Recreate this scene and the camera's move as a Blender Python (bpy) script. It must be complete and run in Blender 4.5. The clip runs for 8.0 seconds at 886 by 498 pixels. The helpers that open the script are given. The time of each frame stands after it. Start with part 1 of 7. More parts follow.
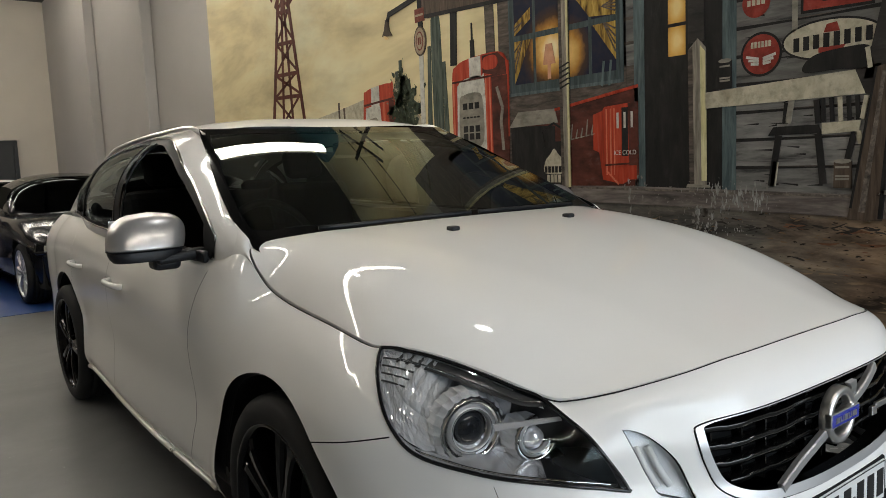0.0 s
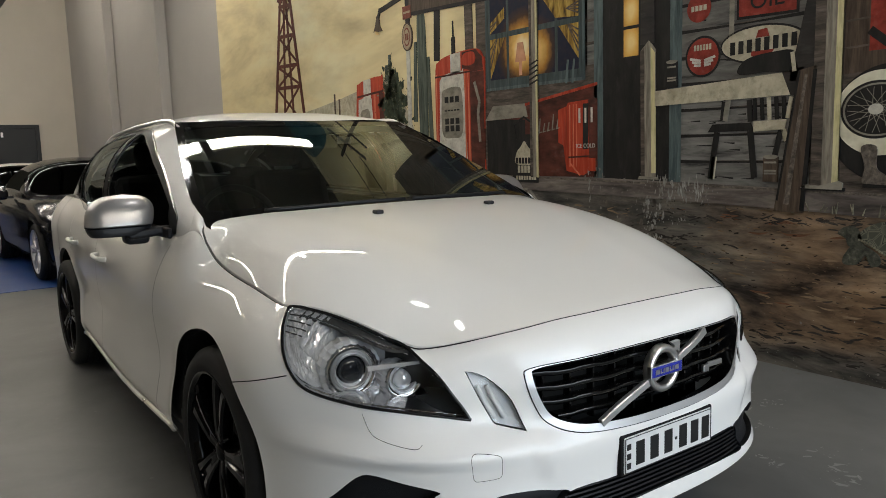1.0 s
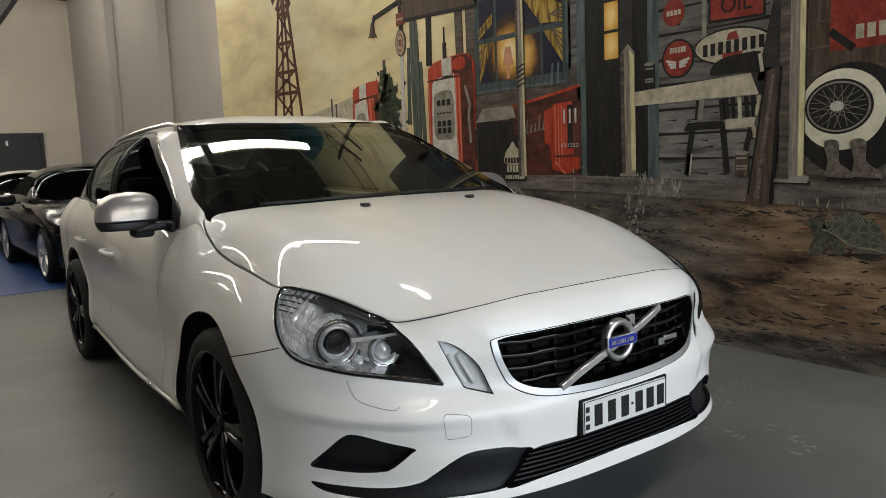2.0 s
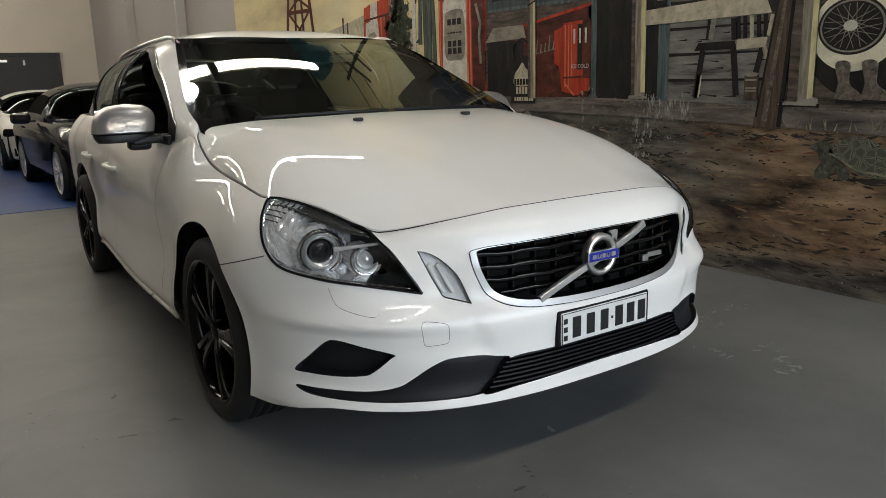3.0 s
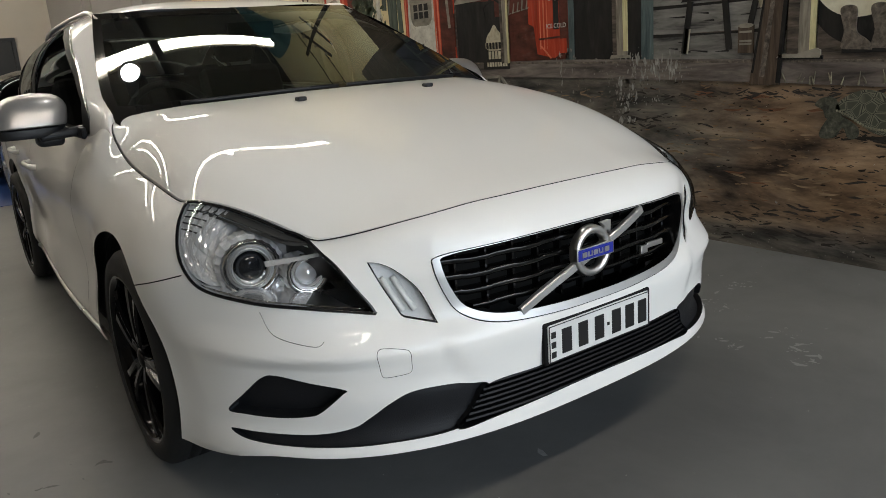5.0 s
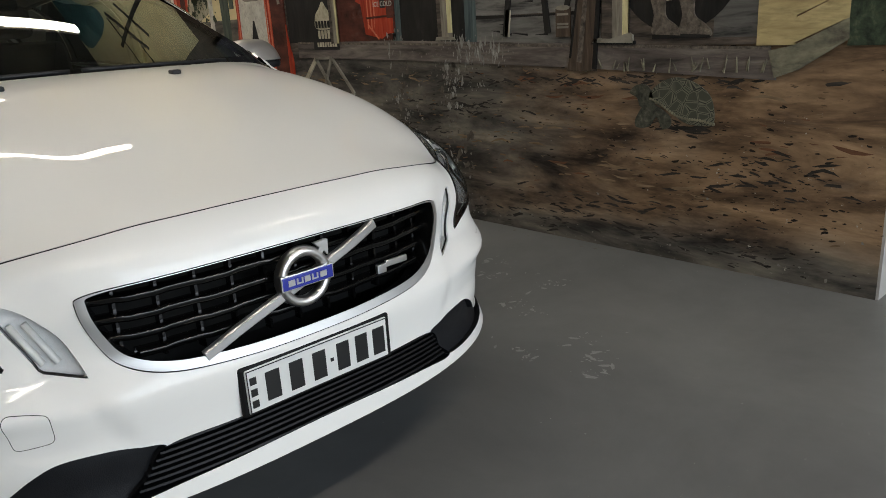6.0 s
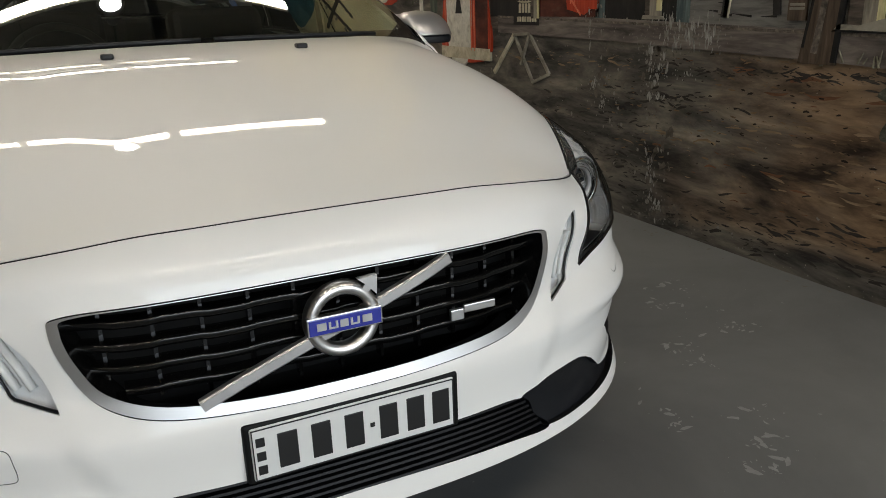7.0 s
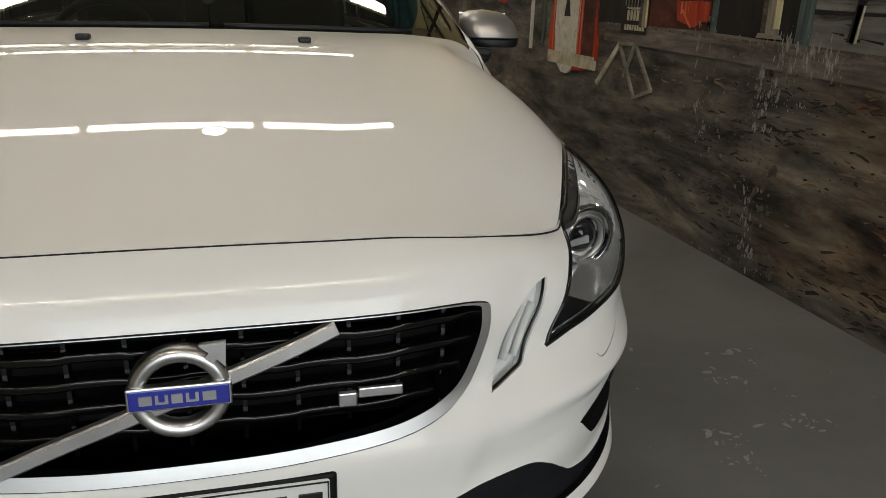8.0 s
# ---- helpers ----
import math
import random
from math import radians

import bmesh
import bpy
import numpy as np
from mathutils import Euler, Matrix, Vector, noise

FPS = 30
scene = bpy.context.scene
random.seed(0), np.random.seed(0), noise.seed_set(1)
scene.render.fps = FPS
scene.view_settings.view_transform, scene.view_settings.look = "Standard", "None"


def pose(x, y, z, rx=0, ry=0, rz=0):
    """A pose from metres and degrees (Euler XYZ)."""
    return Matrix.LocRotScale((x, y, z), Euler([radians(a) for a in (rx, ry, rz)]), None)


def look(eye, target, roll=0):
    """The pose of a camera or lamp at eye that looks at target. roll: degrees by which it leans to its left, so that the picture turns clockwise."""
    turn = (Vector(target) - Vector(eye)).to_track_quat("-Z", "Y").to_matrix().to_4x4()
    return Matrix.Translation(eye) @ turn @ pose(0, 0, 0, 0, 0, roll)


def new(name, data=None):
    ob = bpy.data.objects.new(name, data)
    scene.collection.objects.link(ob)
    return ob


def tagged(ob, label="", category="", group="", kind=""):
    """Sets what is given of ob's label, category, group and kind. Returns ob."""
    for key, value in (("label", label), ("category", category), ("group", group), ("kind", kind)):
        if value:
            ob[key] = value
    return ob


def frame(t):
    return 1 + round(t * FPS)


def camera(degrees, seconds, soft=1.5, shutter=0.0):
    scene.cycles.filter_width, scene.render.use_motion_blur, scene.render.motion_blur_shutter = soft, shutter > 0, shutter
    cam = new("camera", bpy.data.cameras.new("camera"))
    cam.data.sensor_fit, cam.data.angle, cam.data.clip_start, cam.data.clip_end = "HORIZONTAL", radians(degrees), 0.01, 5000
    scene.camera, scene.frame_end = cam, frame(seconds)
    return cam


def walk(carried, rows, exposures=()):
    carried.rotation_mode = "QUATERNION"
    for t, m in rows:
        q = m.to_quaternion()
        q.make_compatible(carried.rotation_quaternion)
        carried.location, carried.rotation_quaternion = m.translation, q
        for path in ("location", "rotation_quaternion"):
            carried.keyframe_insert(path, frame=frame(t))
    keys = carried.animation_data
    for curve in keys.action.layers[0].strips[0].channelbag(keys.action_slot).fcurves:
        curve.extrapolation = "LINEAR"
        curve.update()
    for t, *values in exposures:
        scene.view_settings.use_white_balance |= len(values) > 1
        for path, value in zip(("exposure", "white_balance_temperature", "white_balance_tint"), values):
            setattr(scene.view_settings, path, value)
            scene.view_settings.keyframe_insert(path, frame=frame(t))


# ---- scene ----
from mathutils import geometry

cam = camera(60.8, 8.0, soft=0.9)
PATH = [
    (0, (-1.693, -0.721, 1.244), (-0.487, 0.857, 1.01), -2.4),
    (0.2, (-1.697, -0.831, 1.245), (-0.51, 0.764, 1.03), -2.7),
    (0.5, (-1.626, -1.004, 1.209), (-0.442, 0.584, 0.93), 0.6),
    (0.8, (-1.624, -1.168, 1.231), (-0.465, 0.433, 0.923), -1),
    (1, (-1.655, -1.228, 1.251), (-0.495, 0.38, 0.988), -1.7),
    (1.2, (-1.709, -1.296, 1.248), (-0.566, 0.329, 1.02), -3.6),
    (2.3, (-1.729, -1.498, 1.21), (-0.581, 0.112, 0.913), -1.3),
    (2.5, (-1.698, -1.522, 1.203), (-0.572, 0.089, 0.834), -0.8),
    (2.8, (-1.665, -1.535, 1.176), (-0.564, 0.085, 0.773), -2.4),
    (3, (-1.655, -1.546, 1.171), (-0.567, 0.075, 0.736), -1.7),
    (3.5, (-1.61, -1.563, 1.158), (-0.566, 0.08, 0.697), -2.5),
    (3.8, (-1.586, -1.54, 1.154), (-0.554, 0.101, 0.668), -2.9),
    (4, (-1.581, -1.507, 1.161), (-0.572, 0.129, 0.612), -0.9),
    (4.2, (-1.576, -1.426, 1.162), (-0.574, 0.201, 0.574), -0.5),
    (5.3, (-1.201, -1.238, 1.17), (-0.071, 0.335, 0.67), -5.2),
    (5.5, (-1.074, -1.296, 1.182), (0.031, 0.281, 0.643), -2.8),
    (5.8, (-0.922, -1.324, 1.16), (0.338, 0.126, 0.614), -4.9),
    (6, (-0.822, -1.281, 1.154), (0.472, 0.126, 0.564), -3.6),
    (6.3, (-0.688, -1.187, 1.138), (0.598, 0.251, 0.61), -2.2),
    (6.5, (-0.586, -1.155, 1.16), (0.662, 0.301, 0.591), -3),
    (6.8, (-0.454, -1.104, 1.132), (0.5, 0.512, 0.486), -5.9),
    (7, (-0.35, -1.084, 1.142), (0.461, 0.634, 0.517), -2.1),
    (7.3, (-0.179, -1.107, 1.156), (0.421, 0.685, 0.518), 0),
    (7.5, (-0.109, -1.084, 1.154), (0.434, 0.718, 0.478), -1.5),
    (7.8, (0.021, -0.987, 1.131), (0.513, 0.836, 0.475), 0.1),
    (8, (0.091, -0.895, 1.145), (0.59, 0.935, 0.513), 1.7),
]
walk(cam, [(t, look(eye, target, roll)) for t, eye, target, roll in PATH],
     [(0, 0.62, 6300, 10), (3.5, 0.58, 6400, 10), (6.5, 0.52, 6550, 10), (8, 0.18, 7000, 10)])

# ---- world and light ----
world = bpy.data.worlds.new("world")
scene.world = world
world.use_nodes = True
wt = world.node_tree
sky = wt.nodes.new("ShaderNodeTexSky")
sky.sky_type, sky.sun_disc, sky.sun_elevation, sky.sun_rotation = "NISHITA", False, radians(40), radians(150)
wt.links.new(sky.outputs[0], wt.nodes["Background"].inputs[0])
wt.nodes["Background"].inputs[1].default_value = 0.1
scene.view_settings.exposure = 0.0


def area(name, m, sx, sy, power, colour):
    lamp = bpy.data.lights.new(name, "AREA")
    lamp.shape, lamp.size, lamp.size_y, lamp.energy, lamp.color = "RECTANGLE", sx, sy, power, colour
    ob = new(name, lamp)
    ob.matrix_world = m
    return ob


# added bluish area lamp for daylight from an assumed, unseen door behind the walk
area("assumed_door_light", look((0.8, -6.2, 1.9), (0.6, 5, 0.8)), 6.2, 3.4, 182, (0.81, 0.92, 1.02))


# ---- materials ----
def material(name, colour, rough=0.5, metal=0.0, vary=0.12, scale=6.0, bump=0.0, fine=90.0, coat=0.0, second=None, spread=0.5, spec=0.5):
    """A procedural surface: a base colour broken by large and fine noise, uneven gloss, fine relief."""
    m = bpy.data.materials.new(name)
    m.use_nodes = True
    t, b = m.node_tree, m.node_tree.nodes["Principled BSDF"]
    link = t.links.new
    co = t.nodes.new("ShaderNodeTexCoord")
    n1, n2 = t.nodes.new("ShaderNodeTexNoise"), t.nodes.new("ShaderNodeTexNoise")
    n1.inputs["Scale"].default_value, n1.inputs["Detail"].default_value, n1.inputs["Roughness"].default_value = scale, 6, 0.6
    n2.inputs["Scale"].default_value, n2.inputs["Detail"].default_value = fine, 3
    for n in (n1, n2):
        link(co.outputs["Object"], n.inputs["Vector"])
    ramp = t.nodes.new("ShaderNodeValToRGB")
    lo, hi = 0.5 - spread / 2, 0.5 + spread / 2
    ramp.color_ramp.elements[0].position, ramp.color_ramp.elements[1].position = lo, hi
    other = second if second else tuple(c * (1 - vary) for c in colour)
    ramp.color_ramp.elements[0].color, ramp.color_ramp.elements[1].color = (*other, 1), (*colour, 1)
    link(n1.outputs["Fac"], ramp.inputs["Fac"])
    mix = t.nodes.new("ShaderNodeMix")
    mix.data_type, mix.blend_type = "RGBA", "MULTIPLY"
    mix.inputs["Factor"].default_value = vary
    link(ramp.outputs["Color"], mix.inputs["A"])
    link(n2.outputs["Fac"], mix.inputs["B"])
    link(mix.outputs["Result"], b.inputs["Base Color"])
    rr = t.nodes.new("ShaderNodeMapRange")
    rr.inputs["To Min"].default_value, rr.inputs["To Max"].default_value = max(rough - 0.08, 0.0), min(rough + 0.08, 1.0)
    link(n1.outputs["Fac"], rr.inputs["Value"])
    link(rr.outputs["Result"], b.inputs["Roughness"])
    b.inputs["Metallic"].default_value = metal
    b.inputs["Specular IOR Level"].default_value = spec
    b.inputs["Coat Weight"].default_value, b.inputs["Coat Roughness"].default_value = coat, 0.03
    if bump:
        bp = t.nodes.new("ShaderNodeBump")
        bp.inputs["Strength"].default_value, bp.inputs["Distance"].default_value = bump, 0.004
        link(n2.outputs["Fac"], bp.inputs["Height"])
        link(bp.outputs["Normal"], b.inputs["Normal"])
    return m


def plain(name, colour, rough=0.4, metal=0.0, coat=0.0, spec=0.5):
    m = bpy.data.materials.new(name)
    m.use_nodes = True
    b = m.node_tree.nodes["Principled BSDF"]
    b.inputs["Base Color"].default_value, b.inputs["Roughness"].default_value = (*colour, 1), rough
    b.inputs["Metallic"].default_value, b.inputs["Coat Weight"].default_value = metal, coat
    b.inputs["Coat Roughness"].default_value = 0.02
    b.inputs["Specular IOR Level"].default_value = spec
    return m


def glass(name, tint, strength=1.0, ior=1.55):
    """A thin pane: it lets tinted light through and mirrors by Fresnel."""
    m = bpy.data.materials.new(name)
    m.use_nodes = True
    t = m.node_tree
    t.nodes.clear()
    out, mix = t.nodes.new("ShaderNodeOutputMaterial"), t.nodes.new("ShaderNodeMixShader")
    clear, gloss, fr = t.nodes.new("ShaderNodeBsdfTransparent"), t.nodes.new("ShaderNodeBsdfGlossy"), t.nodes.new("ShaderNodeFresnel")
    clear.inputs[0].default_value = (*tint, 1)
    gloss.inputs["Roughness"].default_value = 0.0
    gloss.inputs["Color"].default_value = (strength * 0.92, strength, strength, 1)
    fr.inputs[0].default_value = ior
    for a, b in ((fr.outputs[0], mix.inputs[0]), (clear.outputs[0], mix.inputs[1]), (gloss.outputs[0], mix.inputs[2]), (mix.outputs[0], out.inputs[0])):
        t.links.new(a, b)
    return m


def glowing(name, colour, strength):
    m = bpy.data.materials.new(name)
    m.use_nodes = True
    b = m.node_tree.nodes["Principled BSDF"]
    b.inputs["Base Color"].default_value = (0.8, 0.8, 0.8, 1)
    b.inputs["Emission Color"].default_value, b.inputs["Emission Strength"].default_value = (*colour, 1), strength
    return m


def painted(name, stops, scale=(1, 1, 1), size=4.0, detail=8.0, rough=0.55, twist=0.0, speck=None, other=None, grime=0.0):
    """Brushed wall paint: colours run through stretched noise; speck: chipped spots of another colour (colour, size, share)."""
    m = bpy.data.materials.new(name)
    m.use_nodes = True
    t, b = m.node_tree, m.node_tree.nodes["Principled BSDF"]
    link = t.links.new
    co, mp, n = t.nodes.new("ShaderNodeTexCoord"), t.nodes.new("ShaderNodeMapping"), t.nodes.new("ShaderNodeTexNoise")
    mp.inputs["Scale"].default_value = scale
    mp.inputs["Rotation"].default_value = (twist, 0, 0)
    n.inputs["Scale"].default_value, n.inputs["Detail"].default_value, n.inputs["Roughness"].default_value, n.inputs["Distortion"].default_value = size, detail, 0.65, 0.4
    link(co.outputs["Object"], mp.inputs["Vector"])
    link(mp.outputs["Vector"], n.inputs["Vector"])
    ramp = t.nodes.new("ShaderNodeValToRGB")
    e = ramp.color_ramp.elements
    for i, (p, c) in enumerate(stops):
        k = e[i] if i < 2 else e.new(p)
        k.position, k.color = p, (*c, 1)
    link(n.outputs["Fac"], ramp.inputs["Fac"])
    last = ramp.outputs["Color"]
    if other:
        # a second range of colours, which takes over along the wall and at its foot
        r2, sep, wob, sm, sz = (t.nodes.new(q) for q in ("ShaderNodeValToRGB", "ShaderNodeSeparateXYZ", "ShaderNodeMath", "ShaderNodeMapRange", "ShaderNodeMapRange"))
        for i, (p, c) in enumerate(other):
            q = r2.color_ramp.elements[i] if i < 2 else r2.color_ramp.elements.new(p)
            q.position, q.color = p, (*c, 1)
        link(n.outputs["Fac"], r2.inputs["Fac"])
        link(co.outputs["Object"], sep.inputs[0])
        big = t.nodes.new("ShaderNodeTexNoise")
        big.inputs["Scale"].default_value, big.inputs["Detail"].default_value = 1.6, 5
        link(co.outputs["Object"], big.inputs["Vector"])
        wob.operation = "MULTIPLY_ADD"
        wob.inputs[1].default_value = 2.6
        link(big.outputs["Fac"], wob.inputs[0])
        link(sep.outputs["Y"], wob.inputs[2])
        sm.inputs["From Min"].default_value, sm.inputs["From Max"].default_value = 1.9, 3.1
        link(wob.outputs[0], sm.inputs["Value"])
        wz = t.nodes.new("ShaderNodeMath")
        wz.operation = "MULTIPLY_ADD"
        wz.inputs[1].default_value = -0.35
        link(big.outputs["Fac"], wz.inputs[0])
        link(sep.outputs["Z"], wz.inputs[2])
        sz.inputs["From Min"].default_value, sz.inputs["From Max"].default_value = 0.06, -0.10
        link(wz.outputs[0], sz.inputs["Value"])
        mx, mm = t.nodes.new("ShaderNodeMath"), t.nodes.new("ShaderNodeMix")
        mx.operation, mm.data_type = "MAXIMUM", "RGBA"
        link(sm.outputs[0], mx.inputs[0])
        link(sz.outputs[0], mx.inputs[1])
        link(mx.outputs[0], mm.inputs["Factor"])
        link(last, mm.inputs["A"])
        link(r2.outputs["Color"], mm.inputs["B"])
        last = mm.outputs["Result"]
    if grime:
        # darker and lighter brush marks over the colour
        gn, lo, hi, dark, pale = (t.nodes.new(k) for k in ("ShaderNodeTexNoise", "ShaderNodeMapRange", "ShaderNodeMapRange", "ShaderNodeMix", "ShaderNodeMix"))
        gn.inputs["Scale"].default_value, gn.inputs["Detail"].default_value, gn.inputs["Roughness"].default_value, gn.inputs["Distortion"].default_value = size * 2.3, 7, 0.62, 0.15
        link(mp.outputs["Vector"], gn.inputs["Vector"])
        for node, a, c, to in ((lo, 0.50, 0.36, grime), (hi, 0.56, 0.74, grime * 0.7)):
            node.inputs["From Min"].default_value, node.inputs["From Max"].default_value, node.inputs["To Max"].default_value = a, c, to
            link(gn.outputs["Fac"], node.inputs["Value"])
        for node, fac, kind, tone in ((dark, lo, "MULTIPLY", (0.22, 0.21, 0.20)), (pale, hi, "SCREEN", (0.16, 0.15, 0.13))):
            node.data_type, node.blend_type = "RGBA", kind
            link(fac.outputs[0], node.inputs["Factor"])
            link(last, node.inputs["A"])
            node.inputs["B"].default_value = (*tone, 1)
            last = node.outputs["Result"]
    if speck:
        colour, fine, share = speck
        f, g, cut, mask, mul = (t.nodes.new(k) for k in ("ShaderNodeTexNoise", "ShaderNodeTexNoise", "ShaderNodeMath", "ShaderNodeMath", "ShaderNodeMath"))
        f.inputs["Scale"].default_value, f.inputs["Detail"].default_value, f.inputs["Roughness"].default_value = fine, 6, 0.7
        g.inputs["Scale"].default_value = 1.3
        link(co.outputs["Object"], f.inputs["Vector"])
        link(co.outputs["Object"], g.inputs["Vector"])
        cut.operation = mask.operation = "GREATER_THAN"
        cut.inputs[1].default_value, mask.inputs[1].default_value = 1 - share, 0.47
        link(f.outputs["Fac"], cut.inputs[0])
        link(g.outputs["Fac"], mask.inputs[0])
        mul.operation = "MULTIPLY"
        link(cut.outputs[0], mul.inputs[0])
        link(mask.outputs[0], mul.inputs[1])
        mix = t.nodes.new("ShaderNodeMix")
        mix.data_type = "RGBA"
        link(mul.outputs[0], mix.inputs["Factor"])
        link(last, mix.inputs["A"])
        mix.inputs["B"].default_value = (*colour, 1)
        last = mix.outputs["Result"]
    link(last, b.inputs["Base Color"])
    b.inputs["Roughness"].default_value = rough
    b.inputs["Specular IOR Level"].default_value = 0.16
    bp = t.nodes.new("ShaderNodeBump")
    bp.inputs["Strength"].default_value, bp.inputs["Distance"].default_value = 0.15, 0.003
    link(n.outputs["Fac"], bp.inputs["Height"])
    link(bp.outputs["Normal"], b.inputs["Normal"])
    return m


WHITE = plain("white_paint", (0.84, 0.826, 0.795), 0.5, 0.0, 0.75, 0.3)
SILVER = material("satin_silver", (0.74, 0.73, 0.72), 0.30, 1.0, 0.05, 8)
SILVER_PAINT = material("silver_paint", (0.52, 0.51, 0.50), 0.33, 0.75, 0.06, 5, coat=0.6)
SATIN = material("brushed_alloy", (0.56, 0.555, 0.55), 0.42, 0.9, 0.06, 8)
CHROME = plain("chrome", (0.80, 0.80, 0.80), 0.06, 1.0)
GLOSS_BLACK = plain("gloss_black", (0.006, 0.006, 0.007), 0.15, 0.0, 0.25, 0.35)
TRIM_BLACK = material("black_plastic", (0.013, 0.014, 0.017), 0.48, vary=0.3, scale=20, bump=0.15, fine=400, spec=0.35)
SLAT_BLACK = plain("slat_black", (0.006, 0.006, 0.007), 0.45, 0.0, 0.0, 0.2)
RUBBER = material("tyre_rubber", (0.009, 0.009, 0.009), 0.7, vary=0.3, scale=12, bump=0.2, fine=250)
FRIT = plain("glass_frit_black", (0.003, 0.003, 0.003), 0.04, 0.0, 0.0, 0.45)
TRIM_DULL = plain("window_rubber_black", (0.006, 0.006, 0.006), 0.55, 0.0, 0.0, 0.15)
GAP_BLACK = plain("gap_black", (0.004, 0.004, 0.004), 0.9)
CABIN = material("cabin_black", (0.02, 0.02, 0.022), 0.6, vary=0.3, scale=10)
GLASS = glass("window_glass", (0.68, 0.73, 0.70), 1.0, 1.95)
SMOKE = glass("parked_car_glass", (0.25, 0.27, 0.27), 0.035)
TINT = glass("tinted_glass", (0.50, 0.52, 0.50), 0.6)
LENS = glass("lamp_lens", (0.97, 0.97, 0.97), 0.45)
MILK = material("lamp_milky", (0.90, 0.90, 0.90), 0.3, vary=0.15, scale=40)
FACET = plain("reflector_facets", (0.96, 0.96, 0.97), 0.08, 0.6)
DARK_CHROME = plain("bucket_chrome", (0.62, 0.62, 0.63), 0.18, 0.7)
PROJECTOR = plain("projector_glass", (0.012, 0.013, 0.015), 0.02, 0, 0.3)
BEZEL = plain("lamp_bezel_black", (0.008, 0.008, 0.009), 0.3, 0.0, 0.0, 0.3)
GRILLE_BLACK = plain("grille_black", (0.003, 0.003, 0.003), 0.09, 0.0, 0.25, 0.45)
BROW = plain("lamp_brow_grey", (0.10, 0.098, 0.095), 0.18, 0.4)
WHEEL_BLACK = plain("wheel_black", (0.004, 0.004, 0.0045), 0.11, 0.0, 0.0, 0.22)
BLUE = plain("badge_blue", (0.02, 0.03, 0.30), 0.25, 0.0, 0.6)
PLATE_WHITE = material("plate_white", (0.74, 0.74, 0.72), 0.35, vary=0.04)
INK = plain("plate_ink", (0.01, 0.01, 0.01), 0.4)


# ---- mesh helpers ----
def mesh(verts, faces, normals=None, soft=True):
    me = bpy.data.meshes.new("m")
    me.from_pydata([tuple(map(float, v)) for v in verts], [], faces)
    me.update()
    if soft:
        me.polygons.foreach_set("use_smooth", [True] * len(me.polygons))
    if normals is not None:
        me.normals_split_custom_set_from_vertices([tuple(map(float, n)) for n in normals])
    return me


def of_bm(bm, soft=False):
    me = bpy.data.meshes.new("m")
    bm.to_mesh(me)
    bm.free()
    if soft:
        me.polygons.foreach_set("use_smooth", [True] * len(me.polygons))
    return me


def part(name, data, mat, parent=None, label=""):
    """Links a mesh as one object, under a thing or a part."""
    if isinstance(data, bmesh.types.BMesh):
        data = of_bm(data)
    if mat is not None:
        data.materials.append(mat)
    ob = new(name, data)
    ob.parent = parent
    if label:
        ob["label"] = label
    return ob


def thing(name, label, category, group="", at=(0, 0, 0), kind=""):
    ob = new(name)
    ob.location = at
    ob.empty_display_size = 0.1
    return tagged(ob, label, category, group, kind)


def box(x0, x1, y0, y1, z0, z1, bevel=0.0, seg=2):
    bm = bmesh.new()
    bmesh.ops.create_cube(bm, size=1)
    for v in bm.verts:
        v.co = Vector(((x0 + x1) / 2 + v.co.x * (x1 - x0), (y0 + y1) / 2 + v.co.y * (y1 - y0), (z0 + z1) / 2 + v.co.z * (z1 - z0)))
    if bevel:
        bmesh.ops.bevel(bm, geom=bm.edges[:], offset=bevel, segments=seg, affect="EDGES", profile=0.5)
    return bm


def moved(bm, m):
    bmesh.ops.transform(bm, matrix=m, verts=bm.verts)
    return bm


def joined(*bms):
    """Several bmeshes as one."""
    out = bmesh.new()
    for b in bms:
        me = of_bm(b)
        out.from_mesh(me)
        bpy.data.meshes.remove(me)
    return out


def lathe(profile, n=48, axis="x", soft=True):
    """A turned form: profile of (along, radius) round the axis."""
    verts, faces, k = [], [], len(profile)
    for i in range(n):
        a = 2 * math.pi * i / n
        for u, r in profile:
            c, s = r * math.cos(a), r * math.sin(a)
            verts.append({"x": (u, c, s), "y": (c, u, s), "z": (c, s, u)}[axis])
    for i in range(n):
        for j in range(k - 1):
            a, b = i * k + j, ((i + 1) % n) * k + j
            faces.append((a, b, b + 1, a + 1))
    me = mesh(verts, faces, soft=soft)
    return me


def tube(points, radius, n=8, closed=False):
    """A round bar along a line of points."""
    pts = [Vector(p) for p in points]
    verts, faces = [], []
    for i, p in enumerate(pts):
        d = (pts[min(i + 1, len(pts) - 1)] - pts[max(i - 1, 0)])
        if closed:
            d = pts[(i + 1) % len(pts)] - pts[i - 1]
        d.normalize()
        a = d.orthogonal() if abs(d.z) > 0.95 else d.cross(Vector((0, 0, 1)))
        a.normalize()
        b = d.cross(a)
        for k in range(n):
            t = 2 * math.pi * k / n
            verts.append(p + radius * (math.cos(t) * a + math.sin(t) * b))
    rows = len(pts) if closed else len(pts) - 1
    for i in range(rows):
        for k in range(n):
            a, b = i * n, ((i + 1) % len(pts)) * n
            faces.append((a + k, a + (k + 1) % n, b + (k + 1) % n, b + k))
    if not closed:
        faces += [tuple(range(n))[::-1], tuple(range((len(pts) - 1) * n, len(pts) * n))]
    return mesh(verts, faces)


